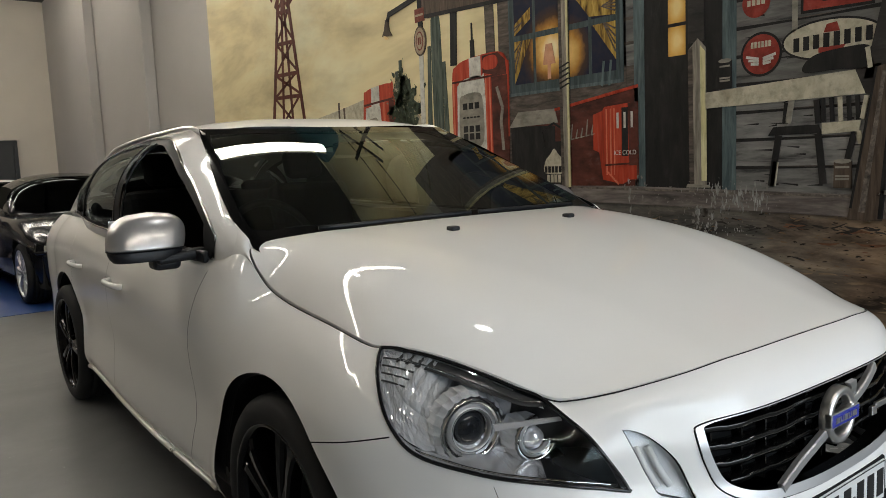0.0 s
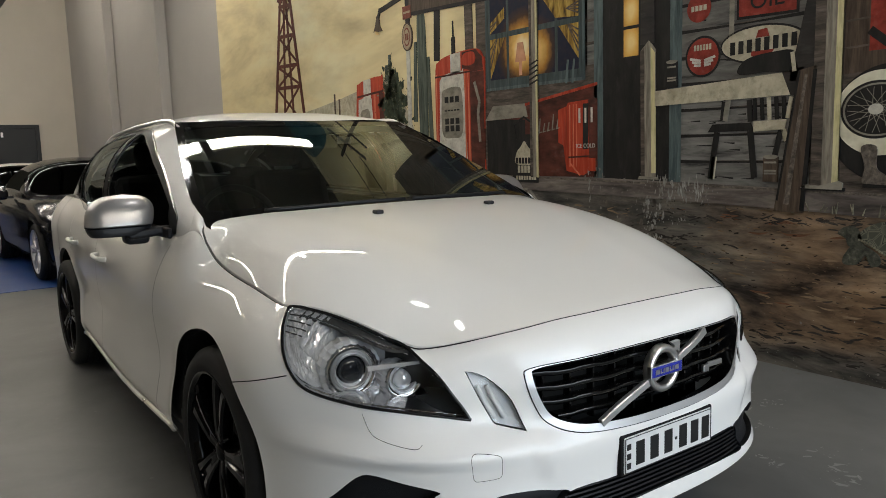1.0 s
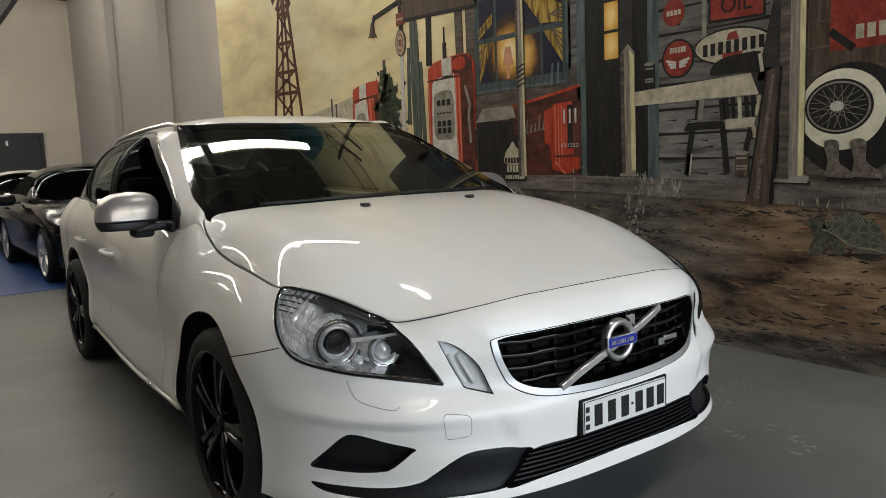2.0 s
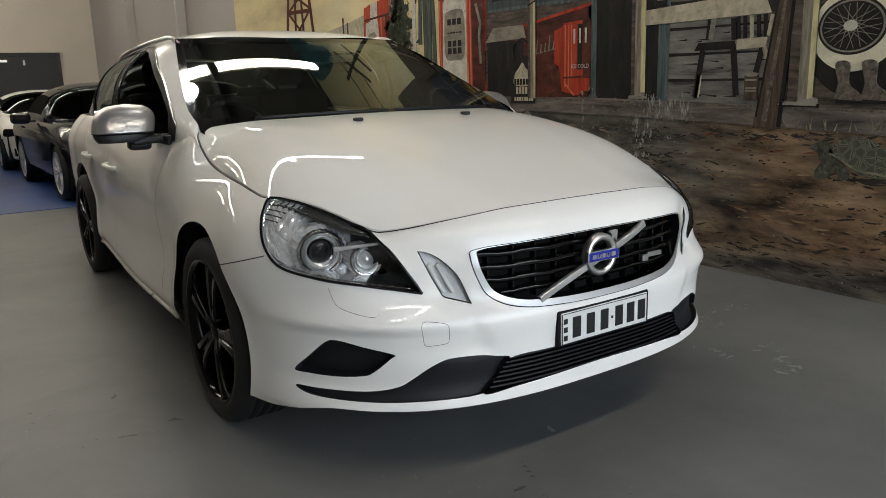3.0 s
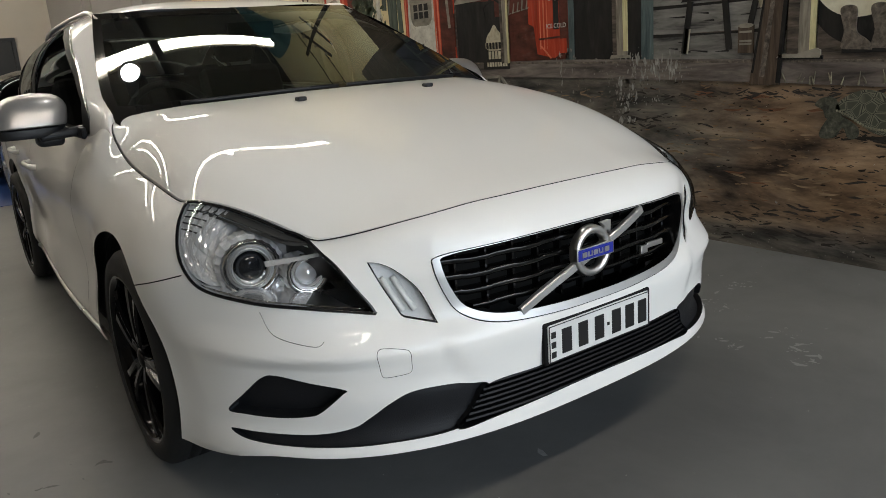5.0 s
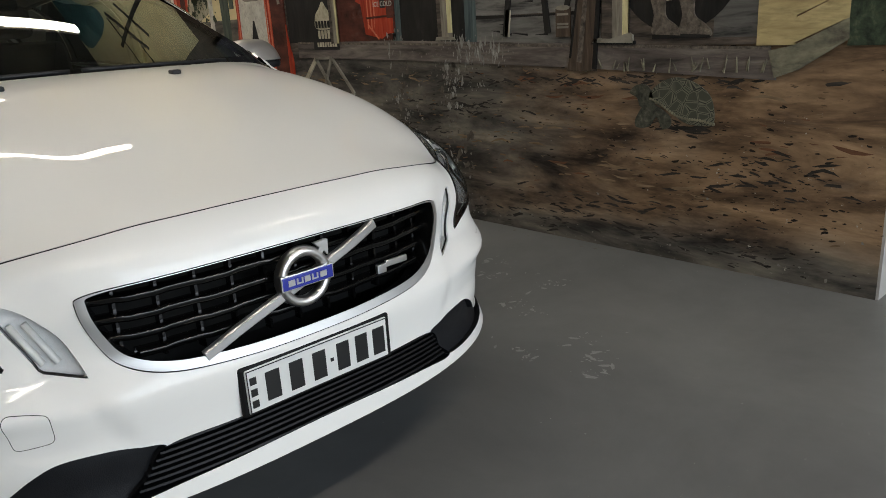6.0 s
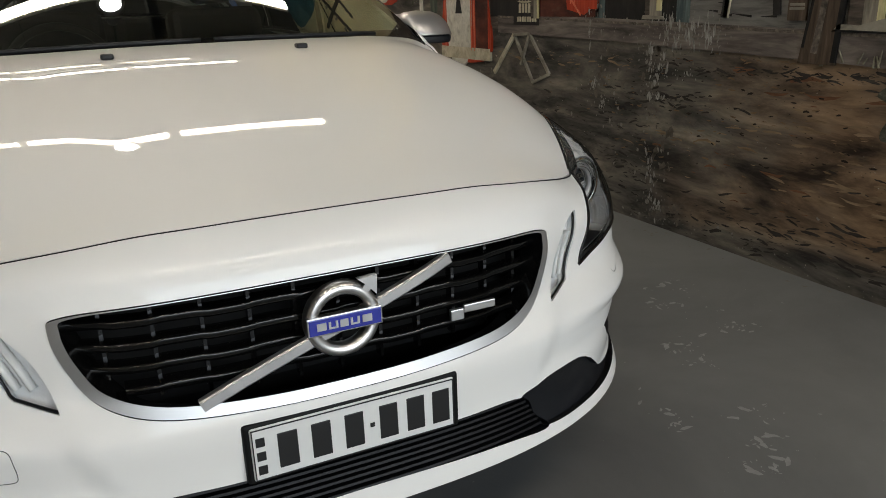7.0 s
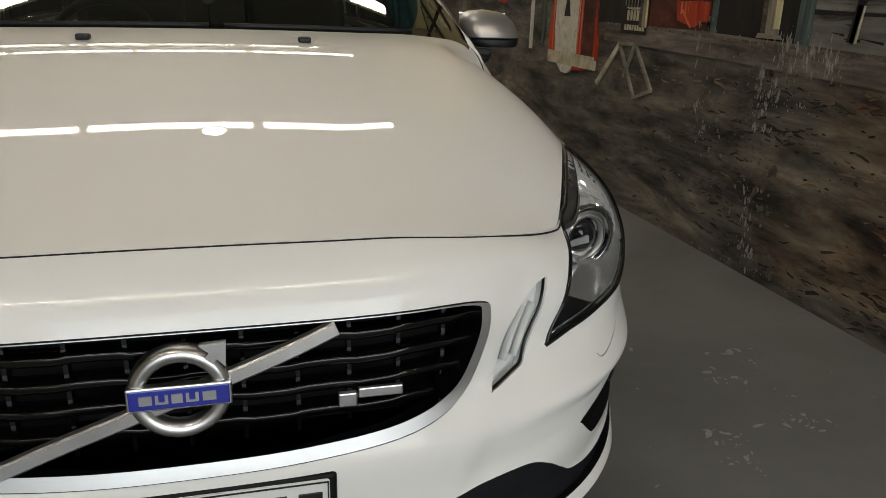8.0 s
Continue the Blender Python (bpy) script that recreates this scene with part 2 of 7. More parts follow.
def rounded(points, steps=10, closed=True):
    """A smooth line through control points (Catmull-Rom)."""
    p = [np.array(q, float) for q in points]
    out, n = [], len(p)
    for i in range(n if closed else n - 1):
        a, b, c, d = (p[(i + k) % n] if closed else p[min(max(i + k, 0), n - 1)] for k in (-1, 0, 1, 2))
        for j in range(steps):
            t = j / steps
            out.append(0.5 * (2 * b + (c - a) * t + (2 * a - 5 * b + 4 * c - d) * t * t + (3 * b - a - 3 * c + d) * t ** 3))
    if not closed:
        out.append(p[-1])
    return np.array(out)


def dense(points, step=0.012, closed=True):
    """A line of straight pieces, cut into short ones."""
    p = np.array(points, float)
    q = np.vstack([p, p[:1]]) if closed else p
    out = []
    for a, b in zip(q[:-1], q[1:]):
        n = max(1, int(math.ceil(np.hypot(*(b - a)) / step)))
        out += [a + (b - a) * i / n for i in range(n)]
    if not closed:
        out.append(q[-1])
    return np.array(out)


def strip(line, width):
    """A closed band round an open line."""
    p = np.array(line, float)
    d = np.gradient(p, axis=0)
    d /= np.linalg.norm(d, axis=1)[:, None] + 1e-9
    n = np.stack([-d[:, 1], d[:, 0]], 1) * width / 2
    return np.vstack([p + n, (p - n)[::-1]])


def inside(poly, pts):
    x, y = pts[:, 0], pts[:, 1]
    ax, ay = poly[:, 0], poly[:, 1]
    bx, by = np.roll(ax, -1), np.roll(ay, -1)
    hit = np.zeros(len(pts), bool)
    for i in range(len(poly)):
        cross = ((ay[i] > y) != (by[i] > y)) & (x < (bx[i] - ax[i]) * (y - ay[i]) / (by[i] - ay[i] + 1e-12) + ax[i])
        hit ^= cross
    return hit


def panels(surface, grid, loops, step):
    """Cuts a surface given over a plane into named pieces along closed lines. The last line round a spot names it; '' leaves it out.
    Returns for each name its points (in the plane) and triangles."""
    keep = np.ones(len(grid), bool)
    allp = np.vstack([l for _, l in loops])
    for i in range(0, len(grid), 2000):
        g = grid[i:i + 2000]
        keep[i:i + 2000] = (((g[:, None] - allp[None]) ** 2).sum(-1)).min(1) > (0.45 * step) ** 2
    pts, edges = [tuple(map(float, p)) for p in grid[keep]], []
    for _, l in loops:
        k = len(pts)
        pts += [tuple(map(float, p)) for p in l]
        edges += [(k + i, k + (i + 1) % len(l)) for i in range(len(l))]
    v, _, f, *_ = geometry.delaunay_2d_cdt([Vector(p) for p in pts], edges, [], 0, 1e-6)
    v, f = np.array([tuple(p) for p in v]), np.array([tuple(t) for t in f])
    mid = v[f].mean(1)
    label = np.full(len(f), -1)
    for i, (_, l) in enumerate(loops):
        label[inside(l, mid)] = i
    out = {}
    names = [n for n, _ in loops]
    for name in dict.fromkeys(names):
        if not name:
            continue
        pick = f[np.isin(label, [i for i, n in enumerate(names) if n == name])]
        if len(pick):
            used, inv = np.unique(pick, return_inverse=True)
            out[name] = (v[used], inv.reshape(-1, 3))
    return out


def skin(surface, uv, tris, depth=0.0, flip=False):
    """The piece of a surface as a mesh with true normals, moved in by depth."""
    e = 0.0015
    u, v = uv[:, 0], uv[:, 1]
    p = surface(u, v)
    n = np.cross(surface(u + e, v) - surface(u - e, v), surface(u, v + e) - surface(u, v - e))
    l = np.linalg.norm(n, axis=1)
    n = n / np.maximum(l, 1e-12)[:, None] * (-1 if flip else 1)
    n[l < 1e-12] = (0, 0, 1)
    a, b, c = p[tris[:, 0]], p[tris[:, 1]], p[tris[:, 2]]
    turn = (np.cross(b - a, c - a) * n[tris[:, 0]]).sum(1) < 0
    tris = tris.copy()
    tris[turn] = tris[turn][:, ::-1]
    return mesh(p - n * depth, [tuple(map(int, t)) for t in tris], n)


def wall_of(surface, loop, depth, flip=False, start=0.0):
    """The side of a recess: from a closed line on a surface inward."""
    e = 0.0015
    u, v = loop[:, 0], loop[:, 1]
    p = surface(u, v)
    n = np.cross(surface(u + e, v) - surface(u - e, v), surface(u, v + e) - surface(u, v - e))
    n = n / np.maximum(np.linalg.norm(n, axis=1), 1e-12)[:, None] * (-1 if flip else 1)
    k = len(p)
    return mesh(np.vstack([p - n * start, p - n * depth]), [(i, (i + 1) % k, k + (i + 1) % k, k + i) for i in range(k)])


# ---- the setting ----
WALL_X = 2.24
FLOOR = painted("floor_paint", [(0.30, (0.128, 0.129, 0.127)), (0.50, (0.166, 0.167, 0.163)), (0.70, (0.20, 0.20, 0.195))], (1, 1, 1), 1.1, 9, rough=0.36, speck=((0.40, 0.40, 0.37), 30, 0.31))
FLOOR.node_tree.nodes["Principled BSDF"].inputs["Specular IOR Level"].default_value = 0.15
FLOOR_BLUE = material("floor_blue_paint", (0.018, 0.075, 0.30), 0.4, vary=0.3, scale=1.5)
WALL = material("wall_cream_paint", (0.68, 0.62, 0.52), 0.7, vary=0.1, scale=1.2, bump=0.1)
WALL_GREY = material("wall_grey_paint", (0.50, 0.475, 0.44), 0.7, vary=0.1, scale=1.0, bump=0.1)
CEIL = material("ceiling_paint", (0.11, 0.105, 0.095), 0.85, vary=0.15, scale=0.8)
DARK_DOOR = material("dark_door", (0.03, 0.032, 0.033), 0.5, vary=0.2)

tagged(part("floor", box(-9, 2.24, -6.5, 20.2, -0.2, 0), FLOOR), "grey painted concrete showroom floor with scuffs", "floor", kind="structure")
tagged(part("floor_blue", box(-8.9, 2.2, 7.05, 19.9, 0.0, 0.004), FLOOR_BLUE), "blue painted part of the showroom floor", "floor", kind="structure")
tagged(part("wall_east", box(2.24, 2.5, -0.42, 20.2, -0.2, 5.4), WALL_GREY), "tall grey painted showroom wall", "wall", kind="structure")
tagged(part("wall_north", box(-9, 2.24, 19.9, 20.2, 0, 5.4), WALL), "cream painted end wall", "wall", kind="structure")
tagged(part("wall_west", box(-9.2, -9, -6.5, 20.2, -0.2, 5.4), WALL), "cream painted side wall", "wall", kind="structure")
tagged(part("wall_south", joined(box(-9, -2.4, -6.7, -6.5, 0, 5.4), box(4.0, 6, -6.7, -6.5, 0, 5.4), box(-2.4, 4.0, -6.7, -6.5, 3.75, 5.4)), WALL),
       "cream painted wall round the unseen door opening", "wall", kind="structure")
tagged(part("ceiling", box(-9.2, 6, -6.7, 20.2, 5.4, 5.6), CEIL), "grey warehouse ceiling", "ceiling", kind="structure")
tagged(part("wall_annex", joined(box(2.5, 6, -0.42, -0.2, -0.2, 5.4), box(5.9, 6.1, -6.7, -0.2, -0.2, 5.4)), WALL_GREY), "grey wall of the bay beside the mural", "wall", kind="structure")
tagged(part("floor_annex", box(2.24, 6, -6.5, -0.42, -0.2, 0), FLOOR), "grey painted concrete floor", "floor", kind="structure")

# ---- the estate car's surfaces: x across, y back from the nose, z up ----
def spline(xs, ys):
    """A smooth curve through a few knots (monotone cubic)."""
    xs, ys = np.array(xs, float), np.array(ys, float)
    h, d = np.diff(xs), np.diff(ys) / np.diff(xs)
    m = np.zeros(len(xs))
    m[0], m[-1] = d[0], d[-1]
    for i in range(1, len(xs) - 1):
        if d[i - 1] * d[i] > 0:
            a, b = 2 * h[i] + h[i - 1], h[i] + 2 * h[i - 1]
            m[i] = (a + b) / (a / d[i - 1] + b / d[i])

    def curve(x):
        x = np.clip(np.asarray(x, float), xs[0], xs[-1])
        i = np.clip(np.searchsorted(xs, x) - 1, 0, len(xs) - 2)
        t = (x - xs[i]) / h[i]
        return ((1 + 2 * t) * (1 - t) ** 2 * ys[i] + t * (1 - t) ** 2 * h[i] * m[i]
                + t * t * (3 - 2 * t) * ys[i + 1] + t * t * (t - 1) * h[i] * m[i + 1])
    return curve


def even_spline(xs, ys):
    """A curve of even curvature through a few knots (natural cubic), straight beyond its ends."""
    xs, ys = np.array(xs, float), np.array(ys, float)
    n, h = len(xs), np.diff(xs)
    a, r = np.eye(n), np.zeros(n)
    for i in range(1, n - 1):
        a[i, i - 1:i + 2] = h[i - 1], 2 * (h[i - 1] + h[i]), h[i]
        r[i] = 6 * ((ys[i + 1] - ys[i]) / h[i] - (ys[i] - ys[i - 1]) / h[i - 1])
    m = np.linalg.solve(a, r)
    ends = [(ys[1] - ys[0]) / h[0] - h[0] * m[1] / 6, (ys[-1] - ys[-2]) / h[-1] + h[-1] * m[-2] / 6]

    def curve(x):
        x = np.asarray(x, float)
        q = np.clip(x, xs[0], xs[-1])
        i = np.clip(np.searchsorted(xs, q) - 1, 0, n - 2)
        u, v = xs[i + 1] - q, q - xs[i]
        inner = (m[i] * u ** 3 + m[i + 1] * v ** 3) / (6 * h[i]) + (ys[i] / h[i] - m[i] * h[i] / 6) * u + (ys[i + 1] / h[i] - m[i + 1] * h[i] / 6) * v
        return inner + np.minimum(x - xs[0], 0) * ends[0] + np.maximum(x - xs[-1], 0) * ends[1]
    return curve


def smooth(a, b, x):
    t = np.clip((np.asarray(x, float) - a) / (b - a), 0, 1)
    return t * t * (3 - 2 * t)


HALF, LONG, NOSE, TAIL = 0.93, 0.95, 0.04, 4.63
HUB_F, HUB_R, HUB_Z = 1.07, 3.82, 0.322


def plan_curve():
    """Half the car's outline from above, from the nose's middle to the tail's, by its length."""
    a = np.linspace(0, math.pi / 2, 400)
    n = 2.9
    fx, fy = HALF * np.sin(a) ** (2 / n), NOSE + LONG * (1 - np.cos(a) ** (2 / n))
    m = 3.4
    rx, ry = HALF * np.sin(a[::-1]) ** (2 / m), TAIL - 0.8 * (1 - np.cos(a[::-1]) ** (2 / m))
    side = np.linspace(fy[-1], ry[0], 60)[1:-1]
    x = np.concatenate([fx, np.full(58, HALF), rx])
    y = np.concatenate([fy, side, ry])
    s = np.concatenate([[0], np.cumsum(np.hypot(np.diff(x), np.diff(y)))])
    grid = np.linspace(0, s[-1], 2400)
    x, y = np.interp(grid, s, x), np.interp(grid, s, y)
    k = np.ones(25) / 25
    xp, yp = np.concatenate([-x[12:0:-1], x, -x[-2:-14:-1]]), np.concatenate([y[12:0:-1], y, y[-2:-14:-1]])
    x, y = np.convolve(xp, k, "valid"), np.convolve(yp, k, "valid")
    tx, ty = np.gradient(x), np.gradient(y)
    l = np.hypot(tx, ty)
    return grid, x, y, ty / l, -tx / l


S_GRID, S_X, S_Y, S_NX, S_NY = plan_curve()
S_END = S_GRID[-1]


def s_at_y(y):
    """The outline's length at which its flank reaches y."""
    return float(np.interp(y, S_Y, S_GRID))


def s_at_x(x):
    return float(np.interp(x, S_X[:900], S_GRID[:900]))


S70, S110, S135, S165, S250, S390 = (s_at_y(v) for v in (0.70, 1.10, 1.35, 1.68, 2.5, 3.9))


def bezier(a, b, c, d, n=40):
    u = np.linspace(0, 1, n)[:, None]
    return (1 - u) ** 3 * np.array(a) + 3 * u * (1 - u) ** 2 * np.array(b) + 3 * u * u * (1 - u) * np.array(c) + u ** 3 * np.array(d)


# the bonnet's seam from above: across the nose, round the headlight, back along the wing
_x = np.linspace(0, 0.632, 50)
SEAM = np.vstack([np.stack([_x, 0.1463 + 0.02 * _x ** 2 + 0.9516 * _x ** 4], 1), bezier((0.632, 0.306), (0.669, 0.357), (0.761, 0.603), (0.8053, 0.700))[1:],
                  bezier((0.8053, 0.700), (0.826, 0.76), (0.812, 1.0), (0.806, 1.25))[1:], [(0.8055, 1.30), (0.805, 1.36), (0.805, 1.42)]])


def seam_inset():
    """How far the seam lies inside the outline, along the outline's normals."""
    a, d, out = SEAM[:-1], np.diff(SEAM, axis=0), []
    for x, y, nx, ny in zip(S_X[::3], S_Y[::3], S_NX[::3], S_NY[::3]):
        if y > 1.34:
            break
        det = -nx * -d[:, 1] - -d[:, 0] * -ny
        qx, qy = a[:, 0] - x, a[:, 1] - y
        k = (qx * -d[:, 1] + d[:, 0] * qy) / det
        u = (-nx * qy + ny * qx) / det
        ok = (u >= -0.02) & (u <= 1.02) & (k > 0.01) & (k < 0.3)
        out.append(k[ok].min() if ok.any() else out[-1])
    return np.array(out)


SEAM_IN = seam_inset()
SEAM_AT = S_GRID[::3][:len(SEAM_IN)]
inset_rear = spline([SEAM_AT[-1], S165, S250, S390, S_END - 0.6, S_END], [SEAM_IN[-1], 0.105, 0.095, 0.10, 0.12, 0.10])


def top_inset(k):
    """How far the shell's upper edge lies inside the outline; it has a corner at the headlight."""
    return np.where(np.asarray(k) < SEAM_AT[-1], np.interp(k, SEAM_AT, SEAM_IN), inset_rear(k))


round_from = spline([0, s_at_x(0.45), s_at_x(0.70), s_at_x(0.85), S70, S135, S165, S250, S390, S_END],
                    [0.665, 0.655, 0.63, 0.65, 0.66, 0.67, 0.69, 0.74, 0.80, 0.84])
hood_mid = even_spline([0.0, 0.146, 0.30, 0.50, 0.80, 1.10, 1.40, 1.8], [0.76, 0.8085, 0.853, 0.911, 0.983, 1.031, 1.050, 1.06])
hood_wide = even_spline([0.15, 0.306, 0.40, 0.50, 0.60, 0.70, 0.80, 1.0, 1.2, 1.4, 1.7], [0.612, 0.634, 0.679, 0.722, 0.763, 0.797, 0.812, 0.813, 0.808, 0.805, 0.805])
hood_drop = even_spline([0.15, 0.306, 0.40, 0.50, 0.60, 0.70, 0.80, 0.95, 1.1, 1.2, 1.28, 1.35, 1.42, 1.5, 1.8], [0.092, 0.100, 0.099, 0.099, 0.107, 0.123, 0.136, 0.150, 0.157, 0.151, 0.130, 0.088, 0.056, 0.046, 0.046])
crown = even_spline([0.15, 0.306, 0.45, 0.70, 1.0, 1.35, 1.7], [0.008, 0.014, 0.023, 0.032, 0.030, 0.024, 0.020])
shoulder = even_spline([0.15, 0.306, 0.50, 0.70, 1.0, 1.35, 1.7], [3.4, 3.9, 5.6, 8.0, 10.0, 11.0, 11.0])
belt = spline([1.3, 1.68, 2.5, 3.6, 4.63], [0.93, 0.955, 0.975, 1.01, 1.02])


def hood(x, y):
    """The bonnet's height: a flat crown, a rounded shoulder at the sides, two soft creases that run to the grille."""
    x = np.abs(np.asarray(x, float))
    u, c = np.minimum(x / hood_wide(y), 1.08), crown(y)
    crease = 0.30 + 0.26 * smooth(0.2, 1.4, y)
    return hood_mid(y) - c * u ** 2 - (hood_drop(y) - c) * u ** shoulder(y) + 0.0022 * np.exp(-((x - crease) / 0.07) ** 2)


def plan(s):
    """Place and outward normal of the outline at s (negative: the car's right side)."""
    g, k = np.sign(s) + (np.asarray(s) == 0), np.abs(s)
    f = lambda v: np.interp(k, S_GRID, v)
    return g * f(S_X), f(S_Y), g * f(S_NX), f(S_NY)


def rim(s):
    """The shell's upper edge: along the bonnet's seam, then the belt line."""
    x, y, nx, ny = plan(s)
    d = top_inset(np.abs(s))
    x, y = x - nx * d, y - ny * d
    blend = smooth(1.38, 1.66, y)
    return x, y, hood(x, y) * (1 - blend) + belt(y) * blend


ledge = spline([0, 0.44, 0.56, 0.66, s_at_x(0.70), s_at_x(0.80), S70 + 0.1], [0, 0, 0.75, 1.0, 0.75, 0.25, 0])


round_to = spline([0, s_at_x(0.45), s_at_x(0.70), s_at_x(0.85), S70, S110, S135, S_END], [0.60, 0.60, 0.72, 0.80, 0.72, 0.60, 0.50, 0.60])


def inset(s, z):
    """How far the skin lies inside the outline, at s along it and z up."""
    k, z = np.abs(s), np.asarray(z, float)
    zr, zt = round_from(k), rim(s)[2]
    t = np.clip((z - zr) / (zt - zr), 0, 1)
    c = round_to(k)
    d = top_inset(k) * (1 - np.sqrt(np.maximum(1 - (c * t) ** 2, 0))) / (1 - np.sqrt(1 - c * c))
    front = 1 - smooth(s_at_x(0.80), S70, k)
    d = d + front * (0.016 * smooth(0.50, 0.58, z) * (1 - smooth(0.70, 0.78, z)) - 0.008 * np.exp(-((z - 0.49) / 0.05) ** 2))
    d = d + front * (0.008 * np.exp(-((z - 0.315) / 0.05) ** 2) + 0.04 * smooth(0.24, 0.19, z))
    d = d + 0.030 * ledge(k) * smooth(0.50, 0.62, z) * (1 - smooth(0.62, 0.80, z))
    # a crease over the fog lamp, and a step down from the snout to the cheek
    d = d + 0.020 * np.exp(-((k - 0.80) / 0.24) ** 2) * smooth(0.512, 0.470, z) * smooth(0.25, 0.33, z)
    snout = 0.456 - 0.43 * (0.56 - z)
    d = d + 0.008 * smooth(snout - 0.015, snout + 0.045, k) * (1 - smooth(0.54, 0.72, k)) * smooth(0.38, 0.44, z) * (1 - smooth(0.50, 0.56, z))
    d = d + 0.020 * np.exp(-((k - 0.50) / 0.13) ** 2) * smooth(0.48, 0.60, z) * (1 - smooth(0.68, 0.78, z))
    d = d - 0.020 * np.exp(-((k - 1.28) / 0.16) ** 2 - ((z - 0.62) / 0.10) ** 2)
    flank = smooth(S70, S110, k) * (1 - smooth(S_END - 1.2, S_END - 0.6, k))
    d = d + flank * (0.014 * np.exp(-((z - 0.52) / 0.10) ** 2) + 0.045 * smooth(0.34, 0.20, z))
    y = plan(s)[1]
    d = d + 0.085 * smooth(1.9, 3.9, y) * (1 - smooth(4.1, 4.5, y))
    for hub in (HUB_F, HUB_R):
        r = np.hypot(y - hub, z - HUB_Z)
        d = d - 0.014 * np.exp(-((r - 0.36) / 0.06) ** 2) * (np.abs(y - hub) < 0.7)
    return d


def shell(s, z):
    x, y, nx, ny = plan(s)
    d = inset(s, z)
    return np.stack([x - nx * d, y - ny * d, z + 0 * x], -1)


# ---- the glass house ----
can_n = spline([1.30, 1.413, 1.52, 1.634, 2.0, 2.25, 2.6, 3.2, 4.6], [6.5, 6.0, 5.0, 4.3, 4.1, 3.7, 3.1, 2.7, 2.6])
roof_mid = spline([1.28, 1.33, 1.60, 1.90, 2.15, 2.30, 2.5, 2.9, 3.5, 4.1, 4.4, 4.6], [0.975, 1.02, 1.152, 1.290, 1.400, 1.438, 1.462, 1.474, 1.455, 1.385, 1.24, 1.02])


def can_half(y):
    y = np.asarray(y, float)
    nose = 0.822 * np.maximum(1 - np.clip((1.62 - y) / 0.36, 0, 1) ** 4, 0.0) ** 0.25
    return nose * (1 - 0.20 * smooth(3.0, 4.6, y))


def can_base(y):
    return belt(y) - 0.035 - 0.05 * smooth(1.75, 1.35, y)


def canopy(y, w):
    """A point of the glass house at y; w from -1 (right belt) over 0 (middle of the roof) to 1."""
    y, w = np.asarray(y, float), np.asarray(w, float)
    a = np.abs(w) * math.pi / 2
    x = np.sign(w) * can_half(y) * np.sin(a) ** (2 / can_n(y))
    lo = can_base(y)
    return np.stack([x, y + 0 * w, lo + np.maximum(roof_mid(y) - lo, 0.0) * np.maximum(np.cos(a), 0) ** (2 / can_n(y))], -1)


def can_w_x(x, y):
    return np.sign(x) * np.arcsin(np.clip(np.abs(x) / can_half(y), 0, 1) ** (can_n(y) / 2)) * 2 / math.pi


def can_w_z(y, z):
    lo = can_base(y)
    return np.arccos(np.clip((z - lo) / (roof_mid(y) - lo), 0, 1) ** (can_n(y) / 2)) * 2 / math.pi


sill = spline([0, 0.85, 1.18, 1.5, 2.2, S390, S_END], [0.256, 0.258, 0.212, 0.215, 0.235, 0.24, 0.26])

